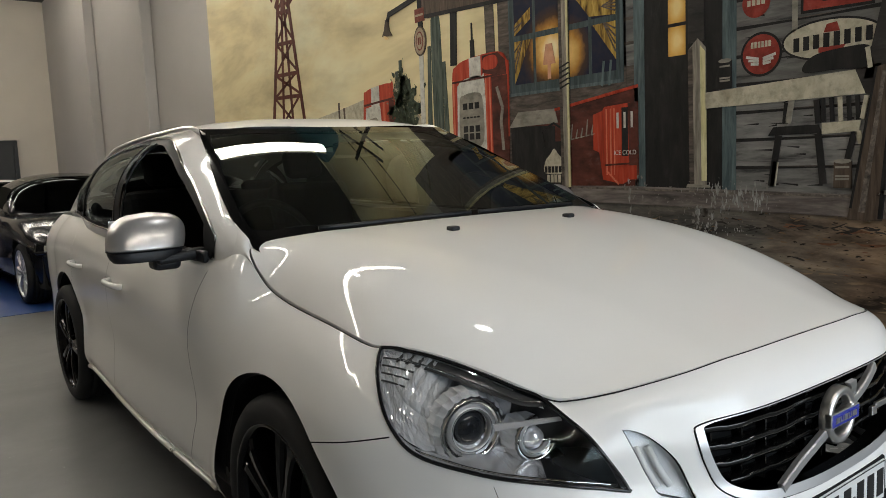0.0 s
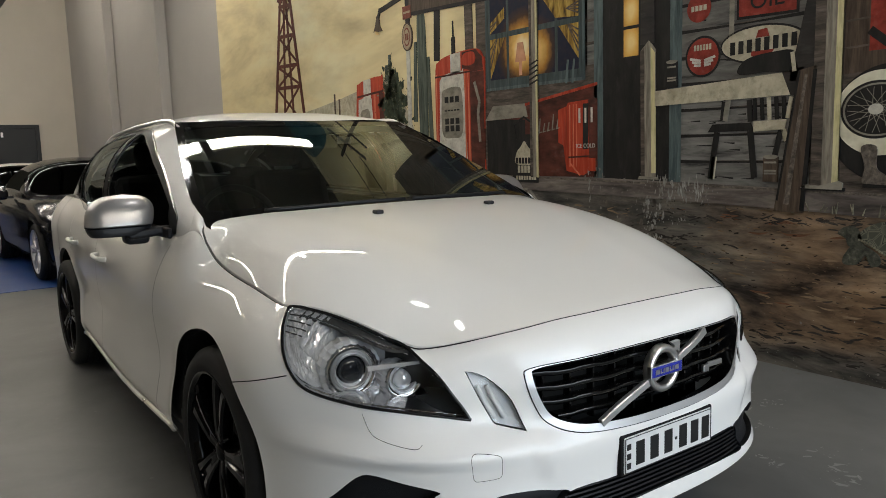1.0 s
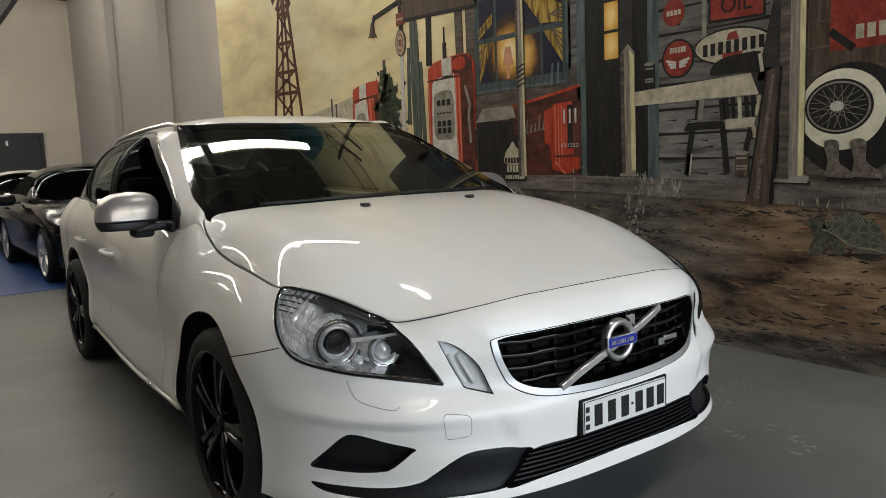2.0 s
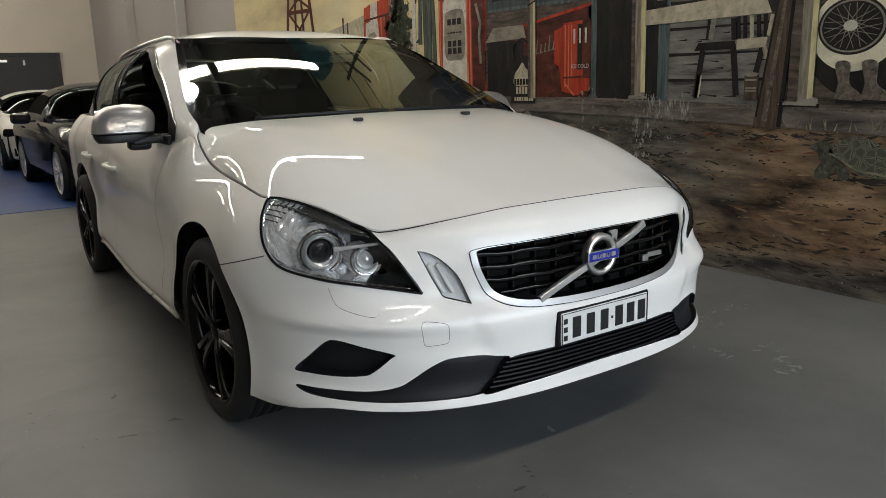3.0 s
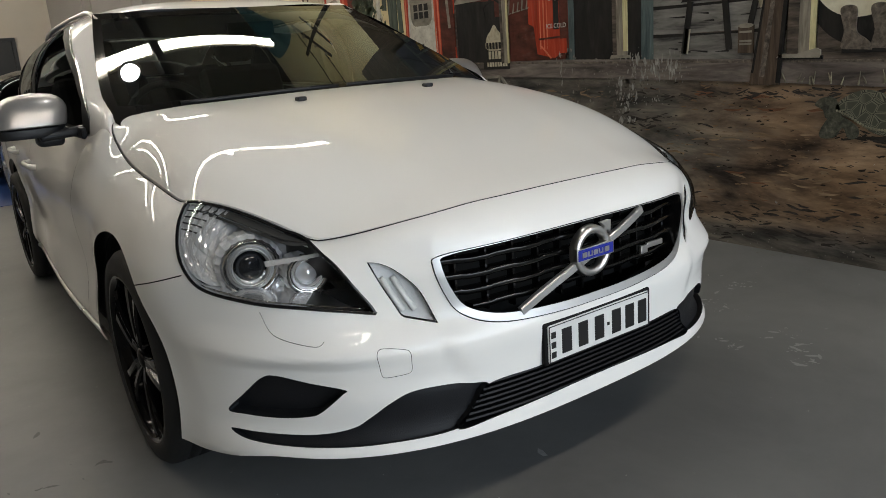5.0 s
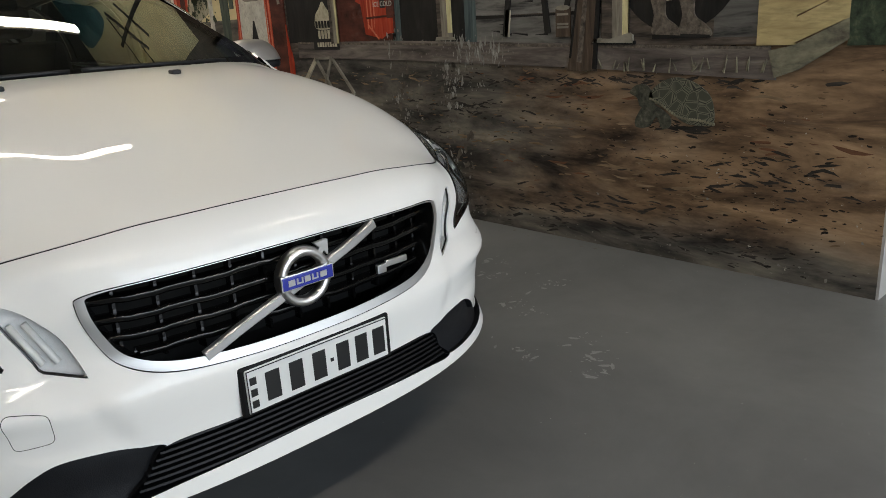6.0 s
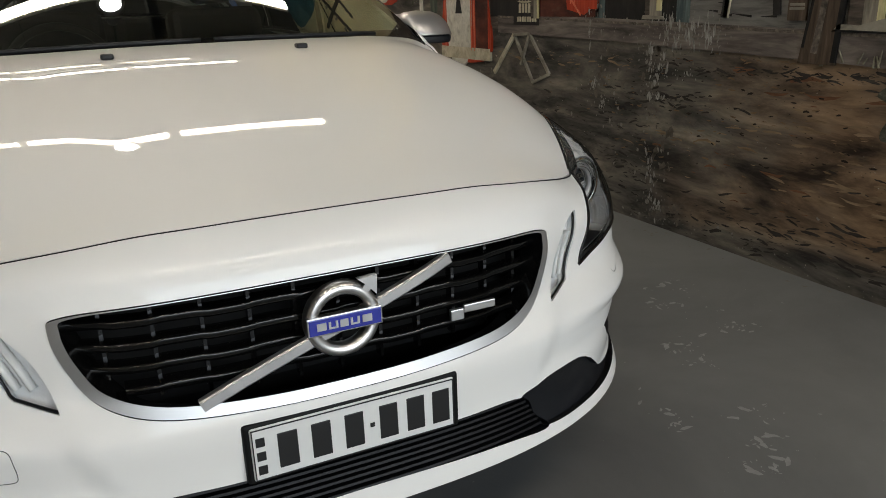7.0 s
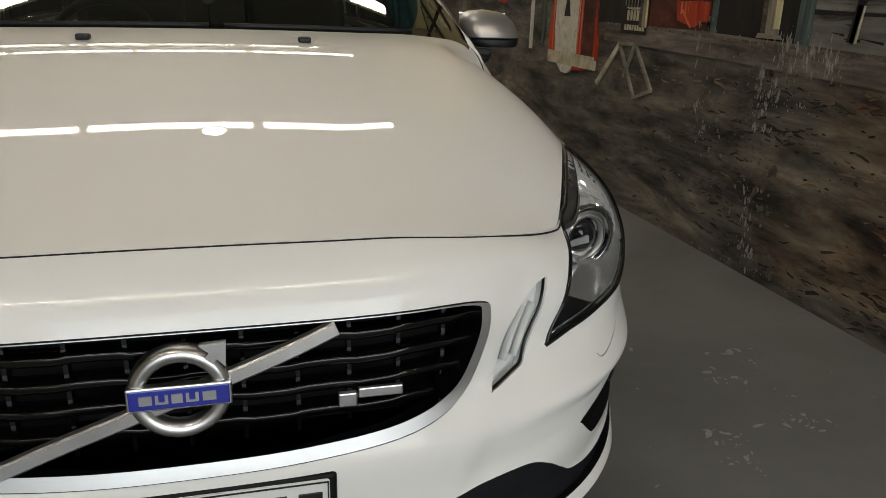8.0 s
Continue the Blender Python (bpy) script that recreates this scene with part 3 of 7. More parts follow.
# ---- the white estate car ----
def estate_car():
    car = thing("estate_car", "white estate car with gloss black wheels, parked on grey floor", "car")
    zb = lambda s: sill(np.abs(s))
    vs = 0.62

    def top(s):
        return rim(s)[2]

    def body(u, v):
        v = np.minimum(v / vs, 0.9995)
        return shell(u, zb(u) + v * (top(u) - zb(u)))

    def flat(pts):
        """From (length, height) to the plane of the cut."""
        p = np.array(pts, float)
        return np.stack([p[:, 0], (p[:, 1] - zb(p[:, 0])) / (top(p[:, 0]) - zb(p[:, 0])) * vs], 1)

    step = 0.02
    us = np.linspace(-S_END, S_END, 590)
    gv = np.linspace(0, vs, 46)
    grid = np.stack(np.meshgrid(us, gv), -1).reshape(-1, 2)
    e = S_END
    sb = s_at_y
    loops = []
    # whole skin, front bumper first, then fenders, doors and quarters behind it
    ring = lambda a, b: dense([(a, 0), (b, 0), (b, vs), (a, vs)], 0.02)
    loops.append(("front_bumper", ring(-1.3, 1.3)))
    for g in (1, -1):
        q = lambda a, b: ring(min(g * a, g * b), max(g * a, g * b))
        loops.append(("fender", q(1.3, sb(1.62))))
        loops.append(("front_door", q(sb(1.62), sb(2.72))))
        loops.append(("rear_door", q(sb(2.72), sb(3.62))))
        loops.append(("rear_quarter", q(sb(3.62), e)))
        loops.append(("fender", flat(dense(np.array([(g * 1.12, 0.69), (g * 1.3, 0.637), (g * 1.3, 1.2), (g * 1.12, 0.86)])[::1], 0.02)).clip(None, (9, vs))))
    gap = lambda line, w=0.0032: loops.append((f"gap{len(loops)}", flat(strip(dense(line, 0.012, closed=False), w))))
    for g in (1, -1):
        gap([(g * 1.125, 0.684), (g * 1.24, 0.654), (g * 1.40, 0.615)])
        for y in (1.62, 2.72, 3.62):
            gap([(g * sb(y + 0.06 * (y == 1.62)), 0.30), (g * sb(y), 0.45), (g * sb(y), 0.93)])
        gap([(g * sb(1.68), 0.30), (g * sb(3.4), 0.30)])
        # washer cover and towing eye cover in the bumper
    fine = lambda line: gap(rounded(line, 5, closed=False), 0.0013)
    fine([(-0.600, 0.5205), (-0.575, 0.517), (-0.552, 0.512), (-0.543, 0.508), (-0.539, 0.500), (-0.538, 0.480), (-0.538, 0.462), (-0.541, 0.454), (-0.549, 0.450), (-0.572, 0.4475), (-0.598, 0.4465), (-0.606, 0.449),
          (-0.610, 0.456), (-0.613, 0.480), (-0.616, 0.504), (-0.614, 0.515), (-0.608, 0.520), (-0.600, 0.5205)])
    for g in (1, -1):
        fine([(g * 0.893, 0.612), (g * 0.872, 0.570), (g * 0.835, 0.551), (g * 0.755, 0.536), (g * 0.735, 0.545)])
    brow = [(s, float(top(np.array(s))) - 0.002) for s in (0.80, 0.87, 0.94, 1.02, 1.10, 1.18)]
    head = rounded([(1.258, 0.834), (1.230, 0.802), (1.184, 0.762), (1.120, 0.698), (1.055, 0.656), (0.938, 0.636), (0.80, 0.622), (0.694, 0.606), (0.614, 0.592), (0.612, 0.595),
                    (0.629, 0.622), (0.688, 0.696), (0.740, 0.733)] + brow, 7)
    drl = np.vstack([rounded([(0.618, 0.709), (0.590, 0.705), (0.558, 0.691), (0.527, 0.667), (0.499, 0.637), (0.480, 0.600), (0.462, 0.554)], 5, closed=False),
                     dense([(0.469, 0.556), (0.540, 0.574)], 0.012, closed=False), rounded([(0.548, 0.580), (0.582, 0.640), (0.613, 0.700)], 6, closed=False)])
    fog = rounded([(1.030, 0.352), (0.972, 0.402), (0.907, 0.453), (0.865, 0.461), (0.785, 0.444), (0.700, 0.425), (0.708, 0.411), (0.765, 0.366), (0.800, 0.354), (0.880, 0.347), (0.975, 0.347)], 7)
    wing = rounded([(1.03, 0.303), (0.972, 0.284), (0.783, 0.281), (0.60, 0.283), (0.44, 0.288), (0.405, 0.318), (0.352, 0.381), (0.40, 0.398), (0.46, 0.407), (0.541, 0.405),
                    (0.594, 0.384), (0.645, 0.350), (0.690, 0.324), (0.78, 0.309), (0.94, 0.305)], 7)
    low = rounded([(0.352, 0.384), (0.2, 0.388), (0, 0.389), (-0.2, 0.388), (-0.352, 0.384), (-0.395, 0.33), (-0.436, 0.284), (-0.3, 0.292), (0, 0.300), (0.3, 0.292), (0.436, 0.284), (0.395, 0.33)], 6)
    mouth = rounded([(0.424, 0.705), (0.30, 0.713), (0, 0.716), (-0.30, 0.713), (-0.424, 0.705), (-0.440, 0.686), (-0.421, 0.628), (-0.384, 0.578), (-0.30, 0.548), (-0.15, 0.535),
                     (0, 0.532), (0.15, 0.535), (0.30, 0.548), (0.384, 0.578), (0.421, 0.628), (0.440, 0.686)], 6)
    frame_out = mouth + (mouth - np.array([0, 0.70])) * np.array([0.042, 0.085]) * np.where(mouth[:, 1:] > 0.70, np.array([[1, 0.9]]), np.array([[1, 1.25]]))
    for name, pts in (("headlight", head), ("daytime_lamp", drl), ("fog_recess", fog), ("corner_intake", wing)):
        for g in (1, -1):
            loops.append((name + ("_l" if g > 0 else "_r"), flat(pts * (g, 1))))
    loops.append(("lower_grille", flat(low)))
    loops.append(("grille_frame", flat(frame_out)))
    loops.append(("", flat(mouth)))
    # wheel openings
    arches = []
    for g in (1, -1):
        for hub in (HUB_F - 0.03, HUB_R - 0.01):
            a = np.linspace(math.pi * -0.10, math.pi * 1.10, 60)
            arc = [(g * sb(hub + 0.388 * math.cos(t)), HUB_Z + 0.012 + 0.388 * math.sin(t)) for t in a]
            arc = arc + [(arc[-1][0], 0.15), (arc[0][0], 0.15)]
            arches.append((g, hub, np.array(arc[:60])))
            loops.append(("", np.clip(flat(arc), (-9, -0.02), None)))
    pieces = panels(body, grid, loops, step)
    def emit(name, key, mat, depth=0.0, parent=car, label=""):
        if key in pieces:
            return part(name, skin(body, *pieces[key], depth=depth, flip=False), mat, parent, label)
    front = emit("front_bumper", "front_bumper", WHITE)
    for key in ("fender", "front_door", "rear_door", "rear_quarter"):
        uv, tr = pieces[key]
        for g, side in ((1, "left"), (-1, "right")):
            sel = tr[(uv[tr][:, :, 0].mean(1) * g) > 0]
            used, inv = np.unique(sel, return_inverse=True)
            part(key, skin(body, uv[used], inv.reshape(-1, 3)), WHITE, car)
    for key in [k for k in pieces if k.startswith("gap")]:
        emit("panel_gap", key, GAP_BLACK, 0.004)
    # grille frame, proud of the bumper, with its inner lip
    gf = emit("grille_frame", "grille_frame", SATIN, -0.005, label="satin silver grille surround")
    part("frame_lip", wall_of(body, flat(mouth), 0.05, start=-0.003), GRILLE_BLACK, gf)
    part("frame_edge", wall_of(body, flat(frame_out), 0.004, start=-0.005), SILVER, gf)
    part("frame_gap", tube([tuple(p) for p in body(flat(frame_out)[:, 0], flat(frame_out)[:, 1])], 0.0024, 6, closed=True), GAP_BLACK, gf)
    grille = new("grille")
    grille.parent = car
    gz = lambda x, z, d: tuple(shell(np.array(x), np.array(z)) - np.array([0, -d, 0]))
    # black backing far behind the bars
    part("backing", mesh([gz(-0.46, 0.50, 0.10), gz(0.46, 0.50, 0.10), gz(0.46, 0.76, 0.10), gz(-0.46, 0.76, 0.10)], [(0, 1, 2, 3)]), GAP_BLACK, grille)
    for z in (0.570, 0.608, 0.646, 0.684):
        w = np.interp(z, [0.535, 0.548, 0.58, 0.63, 0.70], [0.12, 0.30, 0.385, 0.425, 0.44])
        xs = np.linspace(-w, w, 72)
        wave = 0.0013 * np.sign(np.sin(xs / 0.075 * math.pi)) * np.minimum(np.abs(np.sin(xs / 0.075 * math.pi)) * 3, 1)
        rows = []
        for x, k in zip(xs, wave):
            q = np.array(gz(x, z + k, 0.022))
            for dy, dz in ((0.020, 0.0075), (0.002, 0.0072), (-0.001, 0.0066), (-0.0024, 0.0054), (-0.0030, 0.0038), (-0.0016, -0.0040), (0.002, -0.0075), (0.03, -0.0085), (0.03, 0.0075)):
                rows.append(q + (0, dy, dz))
        n = 9
        part("bar", mesh(rows, [(i * n + j, i * n + (j + 1) % n, (i + 1) * n + (j + 1) % n, (i + 1) * n + j) for i in range(71) for j in range(n)]), GRILLE_BLACK, grille)
    for i in range(-5, 6):
        x = i * 0.075
        z0 = float(np.interp(abs(x), [0, 0.15, 0.30, 0.385, 0.425], [0.535, 0.538, 0.552, 0.584, 0.635]))
        p0, p1 = gz(x, z0, 0.06), gz(x, 0.712 - 0.05 * (x / 0.43) ** 2 * 0.4, 0.06)
        part("fin", box(x - 0.003, x + 0.003, p0[1] - 0.014, p0[1] + 0.008, z0 - 0.004, p1[2]), GRILLE_BLACK, grille)
    # diagonal bar and round badge, drawn as plain shapes
    sl, steps = [], 14
    for i in range(steps):
        k = i / (steps - 1)
        q = np.array(gz(-0.250 + 0.455 * k, 0.541 + 0.166 * k, -0.004))
        for h, dy in ((0.011, -0.003), (0.008, -0.006), (-0.008, -0.006), (-0.011, -0.003), (-0.011, 0.008), (0.011, 0.008)):
            sl.append(q + np.array([-0.371 * h, dy, 0.928 * h]))
    part("diagonal_bar", mesh(sl, [(6 * r + i, 6 * r + (i + 1) % 6, 6 * r + 6 + (i + 1) % 6, 6 * r + 6 + i) for r in range(steps - 1) for i in range(6)] + [tuple(range(6)), tuple(range(6 * steps - 1, 6 * steps - 7, -1))], soft=False), SATIN, grille, "brushed silver diagonal bar")
    badge = part("badge", lathe([(0.012, 0.045), (-0.006, 0.045), (-0.011, 0.049), (-0.012, 0.057), (-0.010, 0.063), (-0.004, 0.066), (0.012, 0.067)], 56, "y"), SILVER, grille, "round silver badge with a blue bar")
    badge.location = (-0.006, 0.050, 0.640)
    part("badge_bar", box(-0.0635, 0.0635, -0.0175, -0.002, -0.0145, 0.0145, 0.002), BLUE, badge, "blue bar")
    part("badge_edge", box(-0.066, 0.066, -0.0165, -0.001, -0.0168, 0.0168, 0.002), SILVER, badge)
    tri = bmesh.new()
    vv = [tri.verts.new(p) for p in ((0.028, -0.011, 0.068), (0.062, -0.011, 0.070), (0.060, -0.011, 0.036), (0.050, -0.011, 0.047), (0.036, -0.011, 0.034), (0.028, -0.011, 0.042), (0.040, -0.011, 0.057))]
    tri.faces.new(vv)
    ex = bmesh.ops.extrude_face_region(tri, geom=tri.faces[:])
    bmesh.ops.translate(tri, vec=(0, 0.012, 0), verts=[v for v in ex["geom"] if isinstance(v, bmesh.types.BMVert)])
    part("badge_arrow", tri, SILVER, badge)
    for i, (x0, x1) in enumerate(((-0.050, -0.034), (-0.030, -0.014), (-0.010, 0.004), (0.008, 0.024), (0.029, 0.046))):
        part("badge_mark", joined(box(x0, x0 + 0.004, -0.0190, -0.017, -0.0065, 0.0065), box(x1 - 0.004, x1, -0.0190, -0.017, -0.0065, 0.0065), box(x0 + 0.004, x1 - 0.004, -0.0190, -0.017, -0.0065, -0.0035 if i % 2 else 0.0065)), SILVER, badge)
    part("grille_tag", box(0.205, 0.232, 0.066, 0.076, 0.580, 0.602, 0.002), SILVER, grille, "small silver tag")
    part("tag_bar", box(0.234, 0.300, 0.070, 0.078, 0.590, 0.606, 0.002), SILVER, grille)
    # number plate: white, black edge, marks as bars
    plate = new("number_plate")
    plate.parent = car
    plate["label"] = "white number plate in a black frame"
    part("plate_frame", box(-0.197, 0.197, 0.030, 0.046, 0.385, 0.497, 0.006), TRIM_DULL, plate)
    part("plate_face", box(-0.186, 0.186, 0.026, 0.034, 0.391, 0.490, 0.004), PLATE_WHITE, plate)
    for x in (-0.125, -0.067, -0.008, 0.056, 0.108, 0.158):
        part("plate_mark", box(x - 0.017, x + 0.017, 0.0245, 0.027, 0.407, 0.472, 0.001), INK, plate)
    part("plate_dot", box(0.021, 0.029, 0.0245, 0.027, 0.436, 0.444), INK, plate)
    for z in (0.412, 0.438, 0.464):
        part("plate_mark", box(-0.178, -0.163, 0.0245, 0.027, z - 0.008, z + 0.008), INK, plate)
    part("plate_rim", joined(box(-0.184, 0.184, 0.025, 0.0265, 0.486, 0.488), box(-0.184, 0.184, 0.025, 0.0265, 0.393, 0.395), box(-0.184, -0.182, 0.025, 0.0265, 0.395, 0.486), box(0.182, 0.184, 0.025, 0.0265, 0.395, 0.486)), INK, plate)
    # lower intake with slats
    lg = new("lower_grille")
    lg.parent = car
    part("intake_back", skin(body, *pieces["lower_grille"], depth=0.06), GAP_BLACK, lg)
    part("intake_side", wall_of(body, flat(low), 0.06), TRIM_BLACK, lg)
    for z in (0.300, 0.314, 0.328, 0.342, 0.356, 0.370, 0.384):
        w = float(np.interp(z, [0.28, 0.33, 0.39], [0.43, 0.395, 0.352]))
        rows = []
        xs = np.linspace(-w, w, 40)
        for x in xs:
            q = shell(np.array(x), np.array(z))
            for dy, dz in ((0.002, 0.003), (0.0, -0.001), (0.05, -0.004), (0.05, 0.002)):
                rows.append(q + (0, dy, dz))
        part("slat", mesh(rows, [(i * 4 + j, i * 4 + (j + 1) % 4, i * 4 + 4 + (j + 1) % 4, i * 4 + 4 + j) for i in range(39) for j in range(4)], soft=False), SLAT_BLACK, lg)
    for g, t in ((1, "_l"), (-1, "_r")):
        ci = part("corner_intake", skin(body, *pieces["corner_intake" + t], depth=0.018), TRIM_BLACK, car, "matt black corner intake")
        part("intake_rim", wall_of(body, flat(wing * (g, 1)), 0.018), TRIM_BLACK, ci)
        fr = part("fog_recess", skin(body, *pieces["fog_recess" + t], depth=0.035), TRIM_BLACK, car, "matt black fog lamp blank")
        part("recess_side", wall_of(body, flat(fog * (g, 1)), 0.035), TRIM_BLACK, fr)
        # headlamp
        hl = new("headlight")
        hl.parent = car
        hl["label"] = "clear headlight with two chrome-ringed projectors"
        part("lens_cover", skin(body, *pieces["headlight" + t], depth=-0.001), LENS, hl).visible_shadow = False
        deep = lambda s: 0.004 + (0.012 + 0.128 * smooth(1.12, 0.84, np.abs(s))) * smooth(0.56, 0.72, np.abs(s))
        z_lo = lambda s: np.interp(s, [0.612, 0.694, 0.80, 0.938, 1.055, 1.12, 1.184, 1.23, 1.258], [0.592, 0.606, 0.622, 0.636, 0.656, 0.698, 0.762, 0.802, 0.834])
        z_up = lambda s: np.where(s < 0.77, np.interp(s, [0.612, 0.626, 0.688, 0.737, 0.77], [0.594, 0.620, 0.695, 0.733, 0.760]), top(s) - 0.002)

        def layer(s0, s1, za, zc, depth, n=30, m=12, rough=0.0):
            ss, tt = np.meshgrid(np.linspace(s0, s1, n), np.linspace(0, 1, m), indexing="ij")
            uv = flat(np.stack([ss, za(ss) * (1 - tt) + zc(ss) * tt], -1).reshape(-1, 2) * (1, 1)) * (g, 1)
            k = np.array([(i * m + j, (i + 1) * m + j, (i + 1) * m + j + 1) for i in range(n - 1) for j in range(m - 1)] + [(i * m + j, (i + 1) * m + j + 1, i * m + j + 1) for i in range(n - 1) for j in range(m - 1)])
            flute = np.abs(np.sin(ss.reshape(-1, 1) * 105)) * np.where(tt.reshape(-1, 1) > 0.45, 1.0, 0.35) + 0.6 * np.abs(np.sin(tt.reshape(-1, 1) * 14))
            flute = flute + 0.45 * np.random.default_rng(5).random(flute.shape)
            d = depth(np.abs(uv[:, :1])) - rough * flute
            me = skin(body, uv, k, depth=d)
            if not rough:
                return me
            return mesh([tuple(v.co) for v in me.vertices], [tuple(p.vertices) for p in me.polygons], soft=False)
        part("dark_bezel", layer(0.615, 0.775, z_lo, z_up, lambda s: deep(s) - 0.007 * smooth(0.62, 0.68, s)), BEZEL, hl)
        foot = [tuple(shell(np.array(g * q), z_lo(np.array(q)) + 0.006) + np.array([g * -0.004, 0.008, 0])) for q in np.linspace(0.635, 1.06, 30)]
        part("bezel_line", tube(foot, 0.0024, 6), CHROME, hl)
        part("reflector", layer(0.762, 1.252, z_lo, z_up, deep, 110, 30, 0.0055), FACET, hl, "bright fluted reflector")
        part("brow", layer(0.745, 1.20, lambda s: z_up(s) - 0.015 * smooth(0.735, 0.86, s), z_up, lambda s: 0.010 + 0 * s, 30, 4), BROW, hl, "smoky grey upper strip")
        wall = wall_of(body, flat(head * (g, 1)), deep(head[:, :1]), start=0.003)
        co = [tuple(v.co) for v in wall.vertices]
        dark = [tuple(f.vertices) for f in wall.polygons if abs(f.center[0]) < 0.665]
        part("bucket_side", mesh(co, [tuple(f.vertices) for f in wall.polygons if abs(f.center[0]) >= 0.665]), DARK_CHROME, hl)
        part("bezel_side", mesh(co, dark), BEZEL, hl)
        edge = [tuple(shell(np.array(g * q), np.array(float(z_up(np.array(q))) - 0.0155 * float(smooth(0.735, 0.86, q)))) + np.array([g * -0.007, 0.009, 0])) for q in np.linspace(0.77, 1.19, 24)]
        part("brow_line", tube(edge, 0.0022, 6), CHROME, hl)
        blade = [np.array(p) * (-g, 1, 1) for p in ((-0.735, 0.385, 0.700), (-0.640, 0.292, 0.722), (-0.640, 0.296, 0.728), (-0.735, 0.390, 0.712))]
        part("blade", mesh([tuple(p) for p in blade] + [tuple(p + (0, 0.006, 0)) for p in blade], [(0, 1, 2, 3), (4, 5, 6, 7), (0, 1, 5, 4), (2, 3, 7, 6), (0, 3, 7, 4), (1, 2, 6, 5)], soft=False), FACET, hl)
        ringp = body(flat(head * (g, 1))[:, 0], flat(head * (g, 1))[:, 1])
        part("lamp_seal", tube([tuple(p) for p in ringp], 0.0042, 6, closed=True), GLOSS_BLACK, hl)
        for q in range(4):
            qs = np.linspace(1.13, 1.235 - 0.012 * q, 8)
            part("corner_stripe", tube([tuple(shell(np.array(g * v), np.array(float(z_up(np.array(v))) - 0.018 - 0.012 * q)) + np.array([-g * 0.012, 0.006, 0])) for v in qs], 0.0022, 6), BROW, hl)
        for nm, c, r in (("main_projector", (-0.752, 0.440, 0.692), 0.069), ("small_projector", (-0.640, 0.368, 0.666), 0.050)):
            turn = Matrix.Translation((c[0] * -g, c[1], c[2])) @ pose(0, 0, 0, 0, 0, 14 * g)
            pr = part(nm, lathe([(0.05, r * 0.98), (0.0, r), (-0.008, r * 0.94), (-0.004, r * 0.80), (0.006, r * 0.78), (0.004, r * 0.68), (-0.006, r * 0.66), (0.03, r * 0.50)], 40, "y"), CHROME, hl)
            pr.matrix_local = turn
            rib, m_rib = [], 72
            for q in range(m_rib):
                for y_at, r_at in ((-0.004, 1.02), (0.012, 1.16), (0.045, 1.20)):
                    rr = r * (r_at + (0.035 if q % 3 == 0 else 0.0))
                    rib.append((rr * math.cos(2 * math.pi * q / m_rib), y_at, rr * math.sin(2 * math.pi * q / m_rib)))
            part("ribbed_collar", mesh(rib, [(3 * q + e, 3 * ((q + 1) % m_rib) + e, 3 * ((q + 1) % m_rib) + e + 1, 3 * q + e + 1) for q in range(m_rib) for e in range(2)], soft=False), FACET, pr)
            part("inner_ring", lathe([(0.010, r * 0.74), (-0.003, r * 0.72), (-0.004, r * 0.62), (0.008, r * 0.58)], 40, "y"), SATIN, pr)
            dome = [(0.022 - 0.03 * math.cos(q), r * 0.56 * math.sin(q)) for q in np.linspace(0.02, math.pi / 2, 9)]
            part("projector_lens", lathe(dome, 32, "y"), PROJECTOR if r > 0.06 else FACET, pr)
        # daytime lamp
        dl = part("daytime_lamp", skin(body, *pieces["daytime_lamp" + t], depth=0.009), LENS, car, "slanted clear daytime running lamp")
        dl.visible_shadow = False
        part("lamp_back", skin(body, *pieces["daytime_lamp" + t], depth=0.022), MILK, dl)
        dr = body(flat(drl * (g, 1))[:, 0], flat(drl * (g, 1))[:, 1])
        part("lamp_frame", tube([tuple(p + np.array([-g * 0.003, 0.006, 0])) for p in dr], 0.0030, 6, closed=True), GLOSS_BLACK, dl)
        part("lamp_side", wall_of(body, flat(drl * (g, 1)), 0.024, start=0.0), MILK, dl)
        for k in (0.0, 0.028):
            lp = [tuple(shell(np.array(g * (s + k)), np.array(z)) + np.array([-g * 0.004, 0.015, 0])) for s, z in ((0.555, 0.668), (0.532, 0.625), (0.508, 0.585))]
            part("light_guide", tube(lp, 0.007, 8), PLATE_WHITE, dl)

    # bonnet
    k = np.linspace(-sb(1.34), sb(1.34), 260)
    rx, ry, _ = rim(k)
    curl = rounded([(rx[-1], ry[-1]), (0.799, 1.385), (0.783, 1.420), (0.763, 1.434), (0.750, 1.420)], 6, closed=False)[1:]
    rear_x = np.linspace(0.748, -0.748, 80)
    rear_y = 1.318 + 0.16 * rear_x ** 2 + 0.018 * smooth(0.55, 0.75, np.abs(rear_x))
    seam_in = np.stack([rx, ry], 1) - np.stack([np.sign(rx) * 0.004 * np.minimum(np.abs(rx) / 0.5, 1), -0.004 * (1 - smooth(0.3, 0.6, ry))], 1)
    outline = np.vstack([seam_in, curl - (0.004, 0), np.stack([rear_x, rear_y], 1), (curl * (-1, 1))[::-1] + (0.004, 0)])
    top_surface = lambda x, y: np.stack([x, y, hood(x, y)], -1)
    hg = np.stack(np.meshgrid(np.linspace(-0.84, 0.84, 70), np.linspace(0.17, 1.62, 64)), -1).reshape(-1, 2)
    hp = panels(top_surface, hg, [("bonnet", outline)], 0.022)
    bonnet = part("bonnet", skin(top_surface, *hp["bonnet"]), WHITE, car)
    edge3 = top_surface(outline[:, 0], outline[:, 1])
    m = len(edge3)
